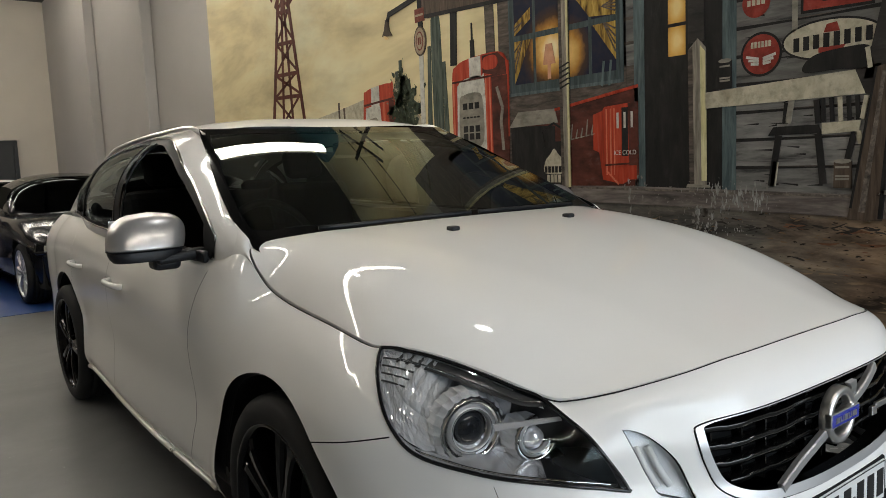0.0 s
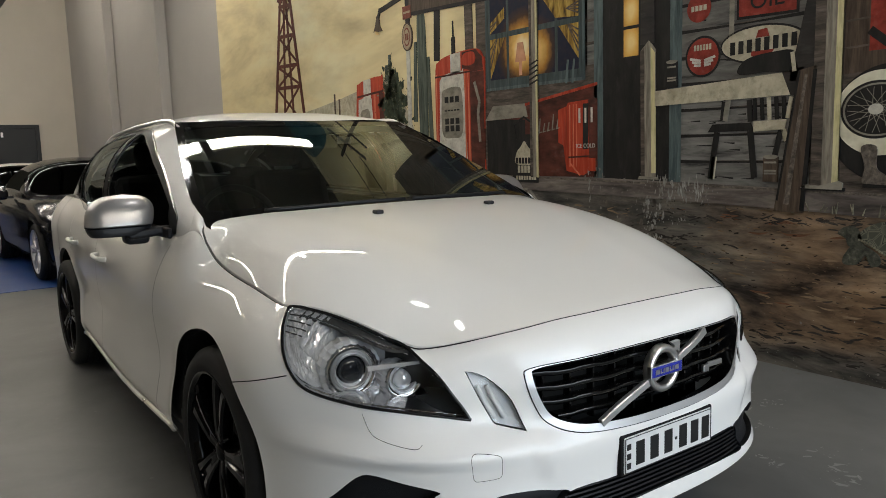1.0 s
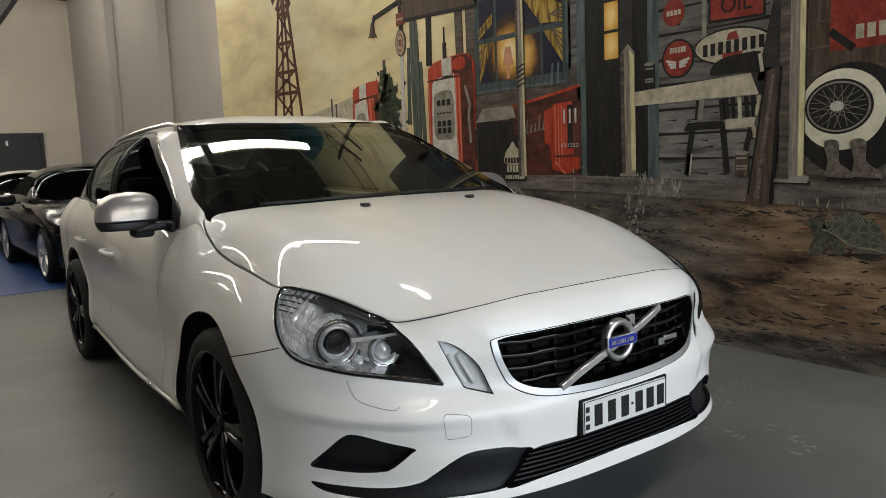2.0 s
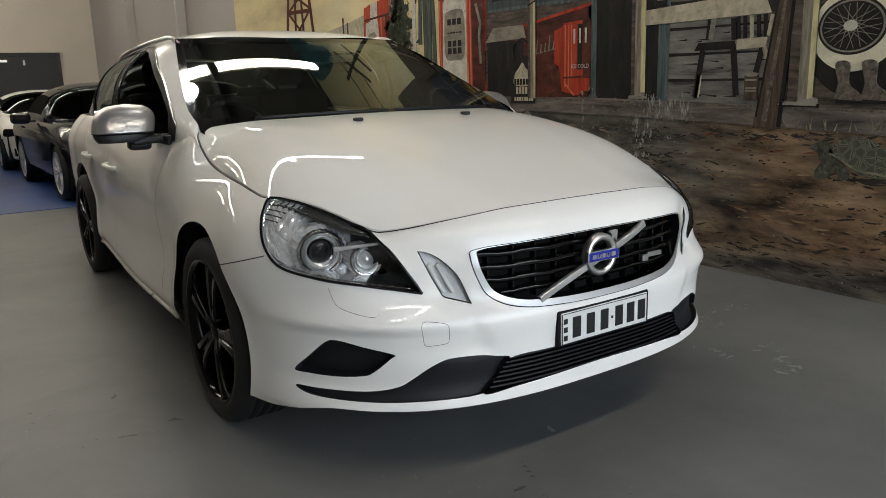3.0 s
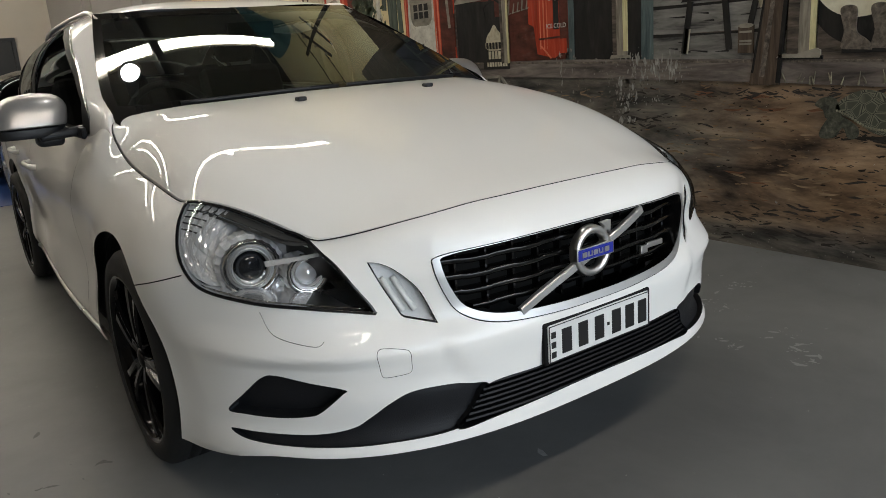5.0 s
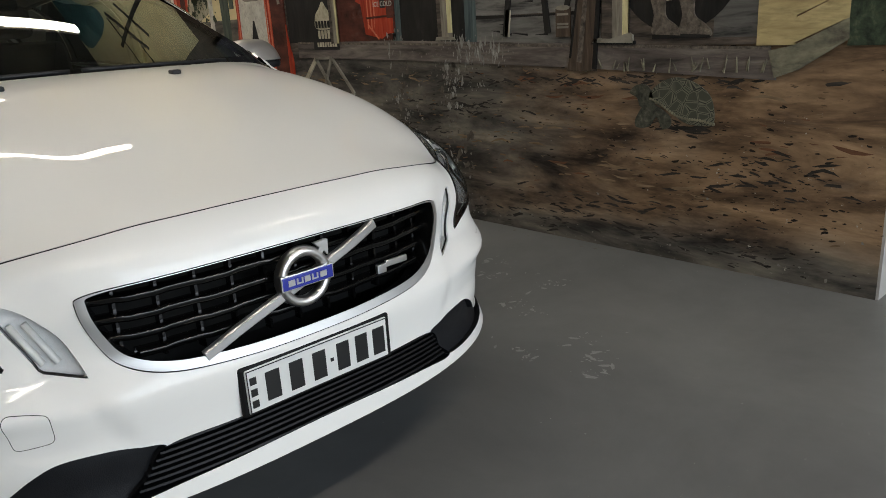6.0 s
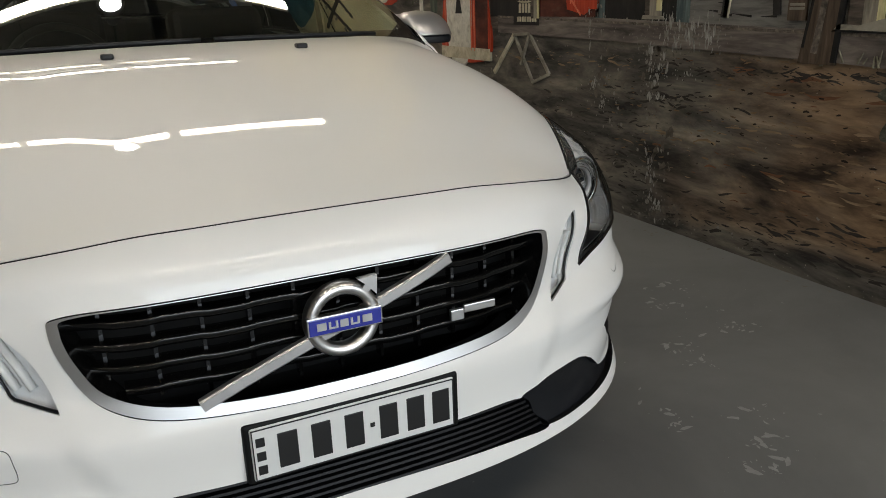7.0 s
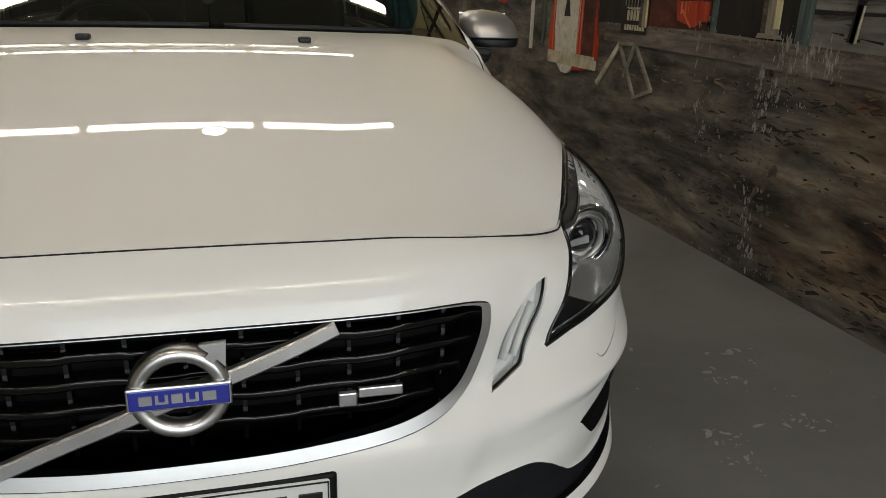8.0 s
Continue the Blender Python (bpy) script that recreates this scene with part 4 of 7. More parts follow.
    part("bonnet_edge", mesh(np.vstack([edge3, edge3 - (0, 0, 0.03)]), [(i, (i + 1) % m, m + (i + 1) % m, m + i) for i in range(m)]), WHITE, bonnet)
    seat = top_surface(rx, ry) - (0, 0, 0.014)
    inner = [np.array(p) * (0.94, 1, 1) + (0, 0.03, -0.01) for p in seat[:260]]
    sx, sy = np.concatenate([-curl[::-1, 0], rx, curl[:, 0]]), np.concatenate([curl[::-1, 1], ry, curl[:, 1]])
    part("bonnet_seam", tube([tuple(p) for p in top_surface(sx, sy) - (0, 0, 0.0008)], 0.0017, 6), GAP_BLACK, car)
    part("seam_channel", mesh(list(seat[:260] + (0, -0.004, 0)) + inner, [(i, i + 1, 261 + i, 260 + i) for i in range(259)]), GAP_BLACK, car)
    for x in (-0.257, 0.257):
        noz = joined(box(x - 0.016, x + 0.016, 1.085, 1.118, float(hood(x, 1.1)) - 0.002, float(hood(x, 1.1)) + 0.013, 0.005))
        part("washer_nozzle", noz, TRIM_BLACK, car)

    # glass house
    ws = 1.25
    cgrid = np.stack(np.meshgrid(np.linspace(1.29, 4.59, 150), np.linspace(-ws, ws, 90)), -1).reshape(-1, 2)
    house = lambda u, v: canopy(u, np.clip(v / ws, -1, 1))

    def plan_loop(pts):
        p = np.array(pts, float)
        return np.stack([p[:, 1], can_w_x(p[:, 0], p[:, 1]) * ws], 1)

    def side_loop(pts, g):
        p = dense(pts, 0.03)
        return np.stack([p[:, 0], g * can_w_z(p[:, 0], p[:, 1]) * ws], 1)

    pill = spline([1.40, 1.483, 1.579, 1.691, 1.854, 2.017, 2.213, 2.27], [0.779, 0.778, 0.769, 0.748, 0.711, 0.670, 0.618, 0.602])
    pill_z = lambda y: canopy(y, can_w_x(pill(y), y))[..., 2]
    # the windscreen: an even bow from pillar to pillar
    py0 = np.linspace(1.42, 2.25, 30)
    bow = np.polyfit(py0, (roof_mid(py0) - pill_z(py0)) / pill(py0) ** 2, 2)
    mid_line = np.polyfit(np.linspace(1.36, 2.20, 30), roof_mid(np.linspace(1.36, 2.20, 30)), 2)

    def screen(u, v):
        p = house(u, v)
        p[..., 2] = np.polyval(mid_line, u) - np.polyval(bow, np.maximum(u, 1.38)) * p[..., 0] ** 2
        return p
    yy = np.linspace(1.42, 2.25, 30)
    shield = np.vstack([np.stack([pill(yy), yy], 1), np.stack([xx := np.linspace(0.600, -0.600, 30), 2.16 + 0.11 * (xx / 0.60) ** 2], 1), np.stack([-pill(yy[::-1]), yy[::-1]], 1), np.stack([xb := np.linspace(-0.765, 0.765, 30), 1.303 + 0.10 * xb ** 2], 1)])
    yy2 = np.linspace(1.49, 2.19, 30)
    clear = np.vstack([np.stack([pill(yy2) - 0.038, yy2 + 0.01], 1), np.stack([xx := np.linspace(0.560, -0.560, 30), 2.11 + 0.10 * (xx / 0.60) ** 2], 1), np.stack([-pill(yy2[::-1]) + 0.038, yy2[::-1] + 0.01], 1), np.stack([xb := np.linspace(-0.70, 0.70, 30), 1.395 + 0.17 * xb ** 2], 1)])
    cl = [("roof", dense([(1.30, -ws), (4.58, -ws), (4.58, ws), (1.30, ws)], 0.03)), ("windscreen_edge", plan_loop(shield)), ("windscreen", plan_loop(clear))]
    back = [(4.07, -0.60), (4.52, -0.74), (4.52, 0.74), (4.07, 0.60)]
    cl.append(("rear_window", dense(back, 0.03)))
    up = spline([1.60, 1.634, 1.824, 2.018, 2.214, 2.5, 2.9, 3.3, 3.7, 4.1, 4.3], [1.025, 1.045, 1.148, 1.240, 1.318, 1.374, 1.388, 1.375, 1.34, 1.27, 1.20])
    dn = lambda y: belt(y) + 0.012
    for g in (1, -1):
        line = [(y, float(up(y))) for y in np.linspace(1.61, 4.22, 50)] + [(y, float(dn(y))) for y in np.linspace(4.10, 1.61, 36)]
        cl.append(("window_trim", side_loop(line, g)))
        for nm, a, b in (("front_window", 1.715, 2.70), ("rear_window_side", 2.80, 3.55), ("quarter_window", 3.63, 4.12)):
            l2 = [(y, float(up(y)) - 0.022) for y in np.linspace(a, b, 24)] + [(y, float(dn(y)) + 0.012) for y in np.linspace(b, a - 0.02, 24)]
            cl.append((nm + ("_l" if g > 0 else "_r"), side_loop(l2, g)))
    cp = panels(house, cgrid, cl, 0.024)
    part("roof", skin(house, *cp["roof"], flip=True), WHITE, car)
    wsc = part("windscreen", skin(screen, *cp["windscreen"], flip=True), GLASS, car, "wide raked windscreen")
    part("windscreen_edge", skin(screen, *cp["windscreen_edge"], flip=True), FRIT, wsc)
    part("screen_seal", wall_of(house, plan_loop(shield), 0.03, flip=True, start=-0.001), FRIT, wsc)
    part("rear_window", skin(house, *cp["rear_window"], flip=True), GLASS, car)
    part("window_trim", skin(house, *cp["window_trim"], depth=-0.003, flip=True), TRIM_DULL, car)
    for nm in ("front_window", "rear_window_side", "quarter_window"):
        for t in ("_l", "_r"):
            if nm + t != "front_window_r":
                part("side_window", skin(house, *cp[nm + t], flip=True), GLASS if nm == "front_window" else TINT, car)
    for g in (1, -1):
        # bright line round the side windows and the roof rail
        line = [(y, float(up(y)) + 0.004) for y in np.linspace(1.61, 4.22, 60)]
        pts = canopy(np.array([p[0] for p in line]), g * can_w_z(np.array([p[0] for p in line]), np.array([p[1] for p in line])))
        yb = np.linspace(4.20, 1.63, 60)
        low_line = canopy(yb, g * can_w_z(yb, np.minimum(dn(yb) - 0.004, up(yb))))
        out = np.array([g * 0.003, 0, 0])
        part("window_bright_line", tube([tuple(p + out) for p in np.vstack([pts, low_line])], 0.0055, 8, closed=True), CHROME, car, "bright line round the side windows")
        # door frame and pillar lines between the panes
        for ya in (2.665, 2.795, 3.54):
            zz = np.linspace(float(dn(ya)) + 0.01, float(up(ya)) - 0.02, 12)
            yl = ya - 0.10 * (zz - zz[0]) * (1 if ya < 3 else -1.5)
            bar_pts = canopy(yl, g * can_w_z(yl, zz)) + np.array([g * 0.002, 0, 0])
            part("window_pillar_edge", tube([tuple(p) for p in bar_pts], 0.006, 6), GLOSS_BLACK, car)
        ys = np.linspace(2.22, 4.25, 40)
        rp = canopy(ys, g * can_w_x(np.full(40, 0.60) - 0.10 * smooth(3.2, 4.3, ys), ys))
        lift = 0.022 * np.minimum(np.minimum((ys - 2.22) / 0.12, (4.25 - ys) / 0.15), 1)
        part("roof_rail", tube([tuple(p + np.array([0, 0, l])) for p, l in zip(rp, lift)], 0.011, 8), SILVER, car, "satin silver roof rail")
        # foot of the windscreen pillar between bonnet, glass and door
        fx, fy, _ = rim(np.array([sb(y) for y in np.linspace(1.345, 1.66, 30)]))
        outer = np.stack([fx, fy, rim(np.array([sb(y) for y in np.linspace(1.345, 1.66, 30)]))[2]], 1)
        py = np.linspace(1.435, 1.69, 24)
        inner_xy = np.vstack([curl[:12], np.stack([pill(py) - 0.002, py], 1)])
        inner = np.vstack([top_surface(curl[:12, 0], curl[:12, 1]) - (0, 0, 0.002), np.stack([pill(py) - 0.002, py, pill_z(py) + 0.003], 1)])
        ln = np.concatenate([[0], np.cumsum(np.linalg.norm(np.diff(inner_xy, axis=0), axis=1))])
        inner = np.stack([np.interp(np.linspace(0, ln[-1], 30), ln, inner[:, c]) for c in range(3)], 1)
        bend = outer * 0.45 + inner * 0.55 + np.stack([0.010 * np.ones(30), 0 * fx, 0.012 * np.ones(30)], 1)
        u = np.linspace(0, 1, 10)[None, :, None]
        loft = ((1 - u) ** 2 * outer[:, None] + 2 * u * (1 - u) * bend[:, None] + u ** 2 * inner[:, None]).reshape(-1, 3) * (g, 1, 1)
        part("pillar_foot", mesh(loft, [(a * 10 + b, a * 10 + b + 1, a * 10 + b + 11, a * 10 + b + 10)[::g] for a in range(29) for b in range(9)]), WHITE, car)
    # cabin behind the glass
    for key in ("front_door", "rear_door", "fender"):
        uv, tr = pieces[key]
        for g in (1, -1):
            part("inner_lining", skin(body, uv, tr[(uv[tr][:, :, 0].mean(1) * g) > 0], depth=0.035), CABIN, car)
    part("roof_lining", skin(house, *cp["roof"], depth=0.02, flip=True), material("roof_cloth", (0.20, 0.19, 0.18), 0.9), car)
    return car


estate = estate_car()


# ---- ceiling lights ----
TUBE = glowing("tube_light", (1.0, 0.91, 0.77), 24.0)
LED = glowing("lamp_disc", (1.0, 0.97, 0.92), 60.0)
BEAM = material("cream_beam_paint", (0.62, 0.56, 0.45), 0.6, vary=0.1, scale=2)


def batten(x, y, z):
    lamp = thing("tube_lamp", "long white ceiling lamp with a glowing diffuser", "ceiling lamp", "tube lamps", (x, y, z))
    part("batten", box(-0.71, 0.71, -0.05, 0.05, 0.06, 0.11, 0.012), BEAM, lamp)
    part("diffuser", box(-0.70, 0.70, -0.058, 0.058, 0.0, 0.055, 0.02, 3), TUBE, lamp)
    for dx in (-0.5, 0.5):
        part("hanger", tube([(dx, 0, 0.10), (dx, 0, 5.4 - z)], 0.004, 6), TRIM_BLACK, lamp)


for y, z in ((4.5, 4.2), (9.0, 4.2), (-2.3, 4.2)):
    for i in range(4):
        batten((1.02 if y > 0 else 2.1) - i * 1.48, y, z)
# the row at 16.6 is added only to light the far end
for y in (13.6, 16.6):
    for i in range(4):
        batten(1.0 - i * 1.6, y, 5.25)


def high_bay(x, y, z):
    lamp = thing("high_bay_lamp", "round white high-bay lamp on a hanger", "ceiling lamp", "round lamps", (x, y, z))
    part("lamp_housing", lathe([(0.30, 0.03), (0.26, 0.06), (0.10, 0.08), (0.02, 0.12), (0.0, 0.13), (0.006, 0.10)], 32, "z"), SILVER_PAINT, lamp)
    part("lamp_disc", lathe([(0.008, 0.001), (0.008, 0.098)], 32, "z"), LED, lamp)
    part("hanger", tube([(0, 0, 0.28), (0, 0, 5.4 - z)], 0.012, 8), TRIM_BLACK, lamp)


for x, y in ((0.2, 1.5), (-0.1, 4.22)):
    high_bay(x, y, 4.12)
tagged(part("rafter", box(0.23, 0.33, -6.4, 19.8, 4.14, 4.40, 0.01), DARK_DOOR), "dark steel rafter under the ceiling", "rafter", kind="structure")
for y in (-5, 0, 6, 12, 18):
    tagged(part("rafter_hanger", box(0.24, 0.32, y - 0.04, y + 0.04, 4.39, 5.4), DARK_DOOR), "dark steel hanger of the rafter", "hanger", kind="structure")


# ---- wheels, mirrors, cabin and underside of the estate car ----
def wheel(parent, x, y, side, tyre_mat=None, rim_mat=None, radius=0.322, spokes=5):
    """A wheel facing the side, hub at (x, y)."""
    hub = new("wheel")
    hub.parent = parent
    hub.matrix_local = Matrix.Translation((x, y, radius)) @ (Matrix() if side < 0 else pose(0, 0, 0, 0, 0, 180))
    k = radius / 0.322
    prof = [(0.215, 0.244), (0.222, 0.268), (0.218, 0.300), (0.200, 0.318), (0.186, 0.322)]
    for c in (0.165, 0.130, 0.095, 0.060):
        prof += [(c + 0.006, 0.3225), (c + 0.005, 0.315), (c - 0.005, 0.315), (c - 0.006, 0.3225)]
    prof += [(0.034, 0.322), (0.020, 0.318), (0.003, 0.302), (-0.004, 0.276), (0.0, 0.254), (0.008, 0.246)]
    part("tyre", lathe([(u - 0.0, r * k) for u, r in prof], 72, "x"), tyre_mat or RUBBER, hub, "black low-profile tyre")
    barrel = [(0.004, 0.252), (0.0, 0.250), (0.002, 0.243), (0.018, 0.235), (0.05, 0.229), (0.15, 0.227), (0.21, 0.242)]
    part("rim", lathe([(u, r * k) for u, r in barrel], 64, "x"), rim_mat or WHEEL_BLACK, hub)
    part("wheel_back", lathe([(0.12, 0.005), (0.12, 0.228 * k)], 32, "x"), GAP_BLACK, hub)
    part("hub_cap", lathe([(0.010, 0.0), (0.012, 0.020 * k), (0.018, 0.030 * k), (0.05, 0.034 * k), (0.07, 0.05 * k)], 32, "x"), rim_mat or WHEEL_BLACK, hub)
    for i in range(spokes):
        bm = bmesh.new()
        rows = []
        for r, w, dx in ((0.030, 0.020, 0.020), (0.065, 0.026, 0.012), (0.11, 0.031, 0.008), (0.16, 0.038, 0.006), (0.21, 0.050, 0.007), (0.244, 0.070, 0.012)):
            r, w = r * k, w * k * (5 / spokes) ** 0.7
            groove = 0.012 * min(max((r / k - 0.06) / 0.06, 0), 1)
            rows.append([bm.verts.new((dx + d, t * w, math.sqrt(max(r * r - (t * w) ** 2, 1e-6)) if r > 0.2 * k else r)) for t, d in ((-1, 0.040), (-0.98, 0.008), (-0.85, 0.0), (-0.42, 0.002), (-0.30, groove), (0.30, groove), (0.42, 0.002), (0.85, 0.0), (0.98, 0.008), (1, 0.040))])
        for a, b in zip(rows[:-1], rows[1:]):
            for j in range(len(a) - 1):
                bm.faces.new((a[j], a[j + 1], b[j + 1], b[j]))
        bmesh.ops.rotate(bm, cent=(0, 0, 0), matrix=Matrix.Rotation(2 * math.pi * i / spokes + 0.25, 3, "X"), verts=bm.verts)
        bmesh.ops.recalc_face_normals(bm, faces=bm.faces)
        part("spoke", bm, rim_mat or WHEEL_BLACK, hub)
    for i in range(5):
        a = 2 * math.pi * (i + 0.5) / 5
        bolt = part("wheel_bolt", lathe([(0.008, 0.0), (0.008, 0.008 * k), (0.03, 0.009 * k)], 8, "x"), CHROME if rim_mat else GLOSS_BLACK, hub)
        bolt.location = (0.012, 0.055 * k * math.sin(a), 0.055 * k * math.cos(a))
    return hub


for side in (-1, 1):
    wheel(estate, side * 0.932, HUB_F - 0.040, side, radius=0.331)
    wheel(estate, side * 0.872, HUB_R, side)
    for hub, half in ((HUB_F - 0.03, 0.93), (HUB_R - 0.01, 0.86)):
        # liner of the wheel opening
        n = 24
        verts, faces = [], []
        for i in range(n + 1):
            a = math.pi * (0.0 + 1.0 * i / n)
            for x, r in ((half - 0.03, 0.389), (half - 0.06, 0.40), (0.55, 0.40), (0.55, 0.05)):
                verts.append((side * x, hub + r * math.cos(a), HUB_Z + 0.012 + r * math.sin(a)))
        for i in range(n):
            for j in range(3):
                faces.append((i * 4 + j, i * 4 + j + 1, i * 4 + 5 + j, i * 4 + 4 + j))
        part("arch_liner", mesh(verts, faces), GAP_BLACK, estate)
    # sill strip
    ys = np.linspace(1.50, 3.42, 30)
    ss = np.array([s_at_y(y) for y in ys]) * side
    pts = shell(ss, np.full(30, 0.268)) + np.array([side * 0.006, 0, 0])
    part("sill_strip", tube([tuple(p) for p in pts], 0.010, 8), SILVER, estate, "satin silver strip along the sill")
    for y in (2.52, 3.42):
        c = shell(np.array(side * s_at_y(y)), np.array(0.80))
        hnd = [c + np.array([side * d, dy, dz]) for dy, d, dz in ((-0.10, 0.0, -0.004), (-0.085, 0.022, -0.002), (0.0, 0.032, 0.0), (0.08, 0.026, 0.002), (0.10, 0.0, 0.003))]
        line = rounded([tuple(p) for p in hnd], 6, closed=False)
        part("door_handle", tube([tuple(p) for p in line], 0.012, 10), WHITE, estate, "white door handle")
    # door mirror: silver cap over a black base
    def ball(cx, cy, cz, rx, ry, rz, z0, z1, n=28, m=16, e=2.6):
        v, f = [], []
        for i in range(m + 1):
            q = z0 + (z1 - z0) * i / m
            w = max(1 - abs(q) ** e, 0) ** (1 / e)
            for j in range(n):
                a = 2 * math.pi * j / n
                c, s = math.cos(a), math.sin(a)
                v.append((cx + rx * w * math.copysign(abs(c) ** (2 / e), c) - 0.02 * q * side, cy + ry * w * math.copysign(abs(s) ** (2 / e), s) + 0.03 * q, cz + rz * q))
        for i in range(m):
            for j in range(n):
                f.append((i * n + j, i * n + (j + 1) % n, (i + 1) * n + (j + 1) % n, (i + 1) * n + j))
        f.append(tuple(range(n))[::-1])
        f.append(tuple(range(m * n, m * n + n)))
        return mesh(v, f)
    mir = new("door_mirror")
    mir.parent = estate
    mir["label"] = "silver-capped door mirror on a black foot"
    mx, my, mz = (-0.975, 1.80, 1.030) if side < 0 else (0.995, 1.87, 1.035)
    rx, rz = (0.122, 0.085) if side < 0 else (0.104, 0.072)
    part("mirror_cap", ball(mx, my, mz, rx, 0.075, rz, -0.35, 1.0), SILVER_PAINT, mir, "satin silver mirror cap")
    part("mirror_base", ball(mx, my + 0.002, mz - 0.004, rx - 0.002, 0.073, rz, -0.74, -0.36), TRIM_BLACK, mir)
    part("mirror_line", ball(mx, my, mz, rx + 0.002, 0.077, rz, -0.37, -0.345), GAP_BLACK, mir)
    part("mirror_glass", mesh([(mx - 0.10, my + 0.074, mz - 0.05), (mx + 0.10, my + 0.074, mz - 0.05), (mx + 0.09, my + 0.086, mz + 0.06), (mx - 0.09, my + 0.086, mz + 0.06)], [(0, 1, 2, 3)], soft=False), CHROME, mir)
    foot = joined(moved(box(-0.085, 0.085, -0.035, 0.035, -0.016, 0.016, 0.012, 3), pose(side * 0.88, 1.76, 0.968, 0, side * 4, 0)),
                  box(side * 0.83 - 0.012, side * 0.83 + 0.012, 1.66, 1.84, 0.945, 0.985, 0.008),
                  moved(box(-0.045, 0.045, -0.04, 0.04, -0.022, 0.022, 0.018, 3), pose(side * 0.925, 1.79, 0.948)))
    part("mirror_foot", foot, TRIM_BLACK, mir)

part("underside", box(-0.62, 0.62, 0.62, 4.45, 0.20, 0.24), GAP_BLACK, estate)
part("engine_bay", box(-0.55, 0.55, 0.34, 4.5, 0.241, 0.55), GAP_BLACK, estate)
part("floor_pan", box(-0.78, 0.78, 1.46, 3.42, 0.215, 0.40), GAP_BLACK, estate)
part("splitter_floor", mesh([tuple(shell(np.array(s), np.array(0.262)) * np.array([0.99, 1, 1]) + np.array([0, 0.006, 0])) for s in np.linspace(-0.80, 0.80, 40)] + [(0.6, 0.6, 0.262), (-0.6, 0.6, 0.262)], [tuple(range(42))], soft=False), GAP_BLACK, estate)
# dashboard, wheel, seats
SEAT = material("seat_cloth", (0.020, 0.020, 0.021), 0.85, vary=0.3, scale=30, bump=0.2)
dash = [(1.46, 0.90), (1.52, 0.965), (1.70, 0.985), (1.92, 0.985), (2.02, 0.955), (2.06, 0.88), (2.02, 0.60)]
dv, df = [], []
xs = np.linspace(-0.74, 0.74, 30)
for x in xs:
    hump = 0.035 * math.exp(-((x + 0.37) / 0.16) ** 2)
    for y, z in dash:
        dv.append((x * (1 if y > 1.7 else 0.55 + 0.45 * (y - 1.46) / 0.24), y, z + hump * (y > 1.75) - 0.02 * (abs(x) / 0.74) ** 3))
for i in range(29):
    for j in range(len(dash) - 1):
        a = i * len(dash) + j
        df.append((a, a + 1, a + 1 + len(dash), a + len(dash)))
part("dashboard", mesh(dv, df), CABIN, estate)
part("bulkhead", box(-0.70, 0.70, 1.40, 1.46, 0.35, 0.93), CABIN, estate)
sw = part("steering_wheel", tube([(0.185 * math.cos(a), 0.0, 0.185 * math.sin(a)) for a in np.linspace(0, 2 * math.pi, 40)[:-1]], 0.016, 10, closed=True), CABIN, estate)
sw.matrix_local = pose(-0.37, 2.16, 0.93, -24, 0, 0)
part("wheel_hub", joined(box(-0.06, 0.06, 0.0, 0.05, -0.07, 0.05, 0.02), box(-0.18, 0.18, 0.005, 0.025, -0.02, 0.015, 0.006), box(-0.02, 0.02, 0.005, 0.025, -0.18, 0, 0.006)), CABIN, sw)
part("inner_mirror", box(-0.11, 0.11, 2.06, 2.09, 1.27, 1.335, 0.012), GLOSS_BLACK, estate)
for x in (-0.40, 0.40):
    seat = new("front_seat")
    seat.parent = estate
    part("seat_base", box(x - 0.25, x + 0.25, 2.46, 3.00, 0.42, 0.62, 0.06, 3), SEAT, seat)
    part("seat_back", moved(box(-0.25, 0.25, -0.07, 0.07, 0, 0.62, 0.06, 3), pose(x, 3.12, 0.56, -19, 0, 0)), SEAT, seat)
    part("headrest", moved(box(-0.115, 0.115, -0.05, 0.05, 0.65, 0.82, 0.045, 4), pose(x, 3.12, 0.56, -19, 0, 0)), SEAT, seat)
rear = new("rear_seat")
rear.parent = estate
part("bench", box(-0.66, 0.66, 3.25, 3.75, 0.42, 0.60, 0.05, 3), SEAT, rear)
part("bench_back", moved(box(-0.66, 0.66, -0.06, 0.06, 0, 0.58, 0.05, 3), pose(0, 3.78, 0.56, -20, 0, 0)), SEAT, rear)
for x in (-0.40, 0.40):
    part("headrest", moved(box(-0.12, 0.12, -0.04, 0.04, 0.54, 0.64, 0.03, 3), pose(x, 3.78, 0.56, -20, 0, 0)), SEAT, rear)
# wipers at the foot of the windscreen
for x0, x1 in ((-0.56, 0.02), (0.06, 0.60)):
    line = [(x, 1.350 + 0.16 * x * x, float(hood(x, 1.318 + 0.16 * x * x)) + 0.008 + 0.012 * (i % 2 == 0) * 0) for i, x in enumerate(np.linspace(x0, x1, 12))]
    part("wiper", tube(line, 0.008, 6), TRIM_BLACK, estate)


# ---- the mural on the east wall: flat painted pieces, y along the wall, z up ----
LAYER = 0.0012
mural = thing("mural", "large painted mural of an old desert filling station on the wall", "mural")


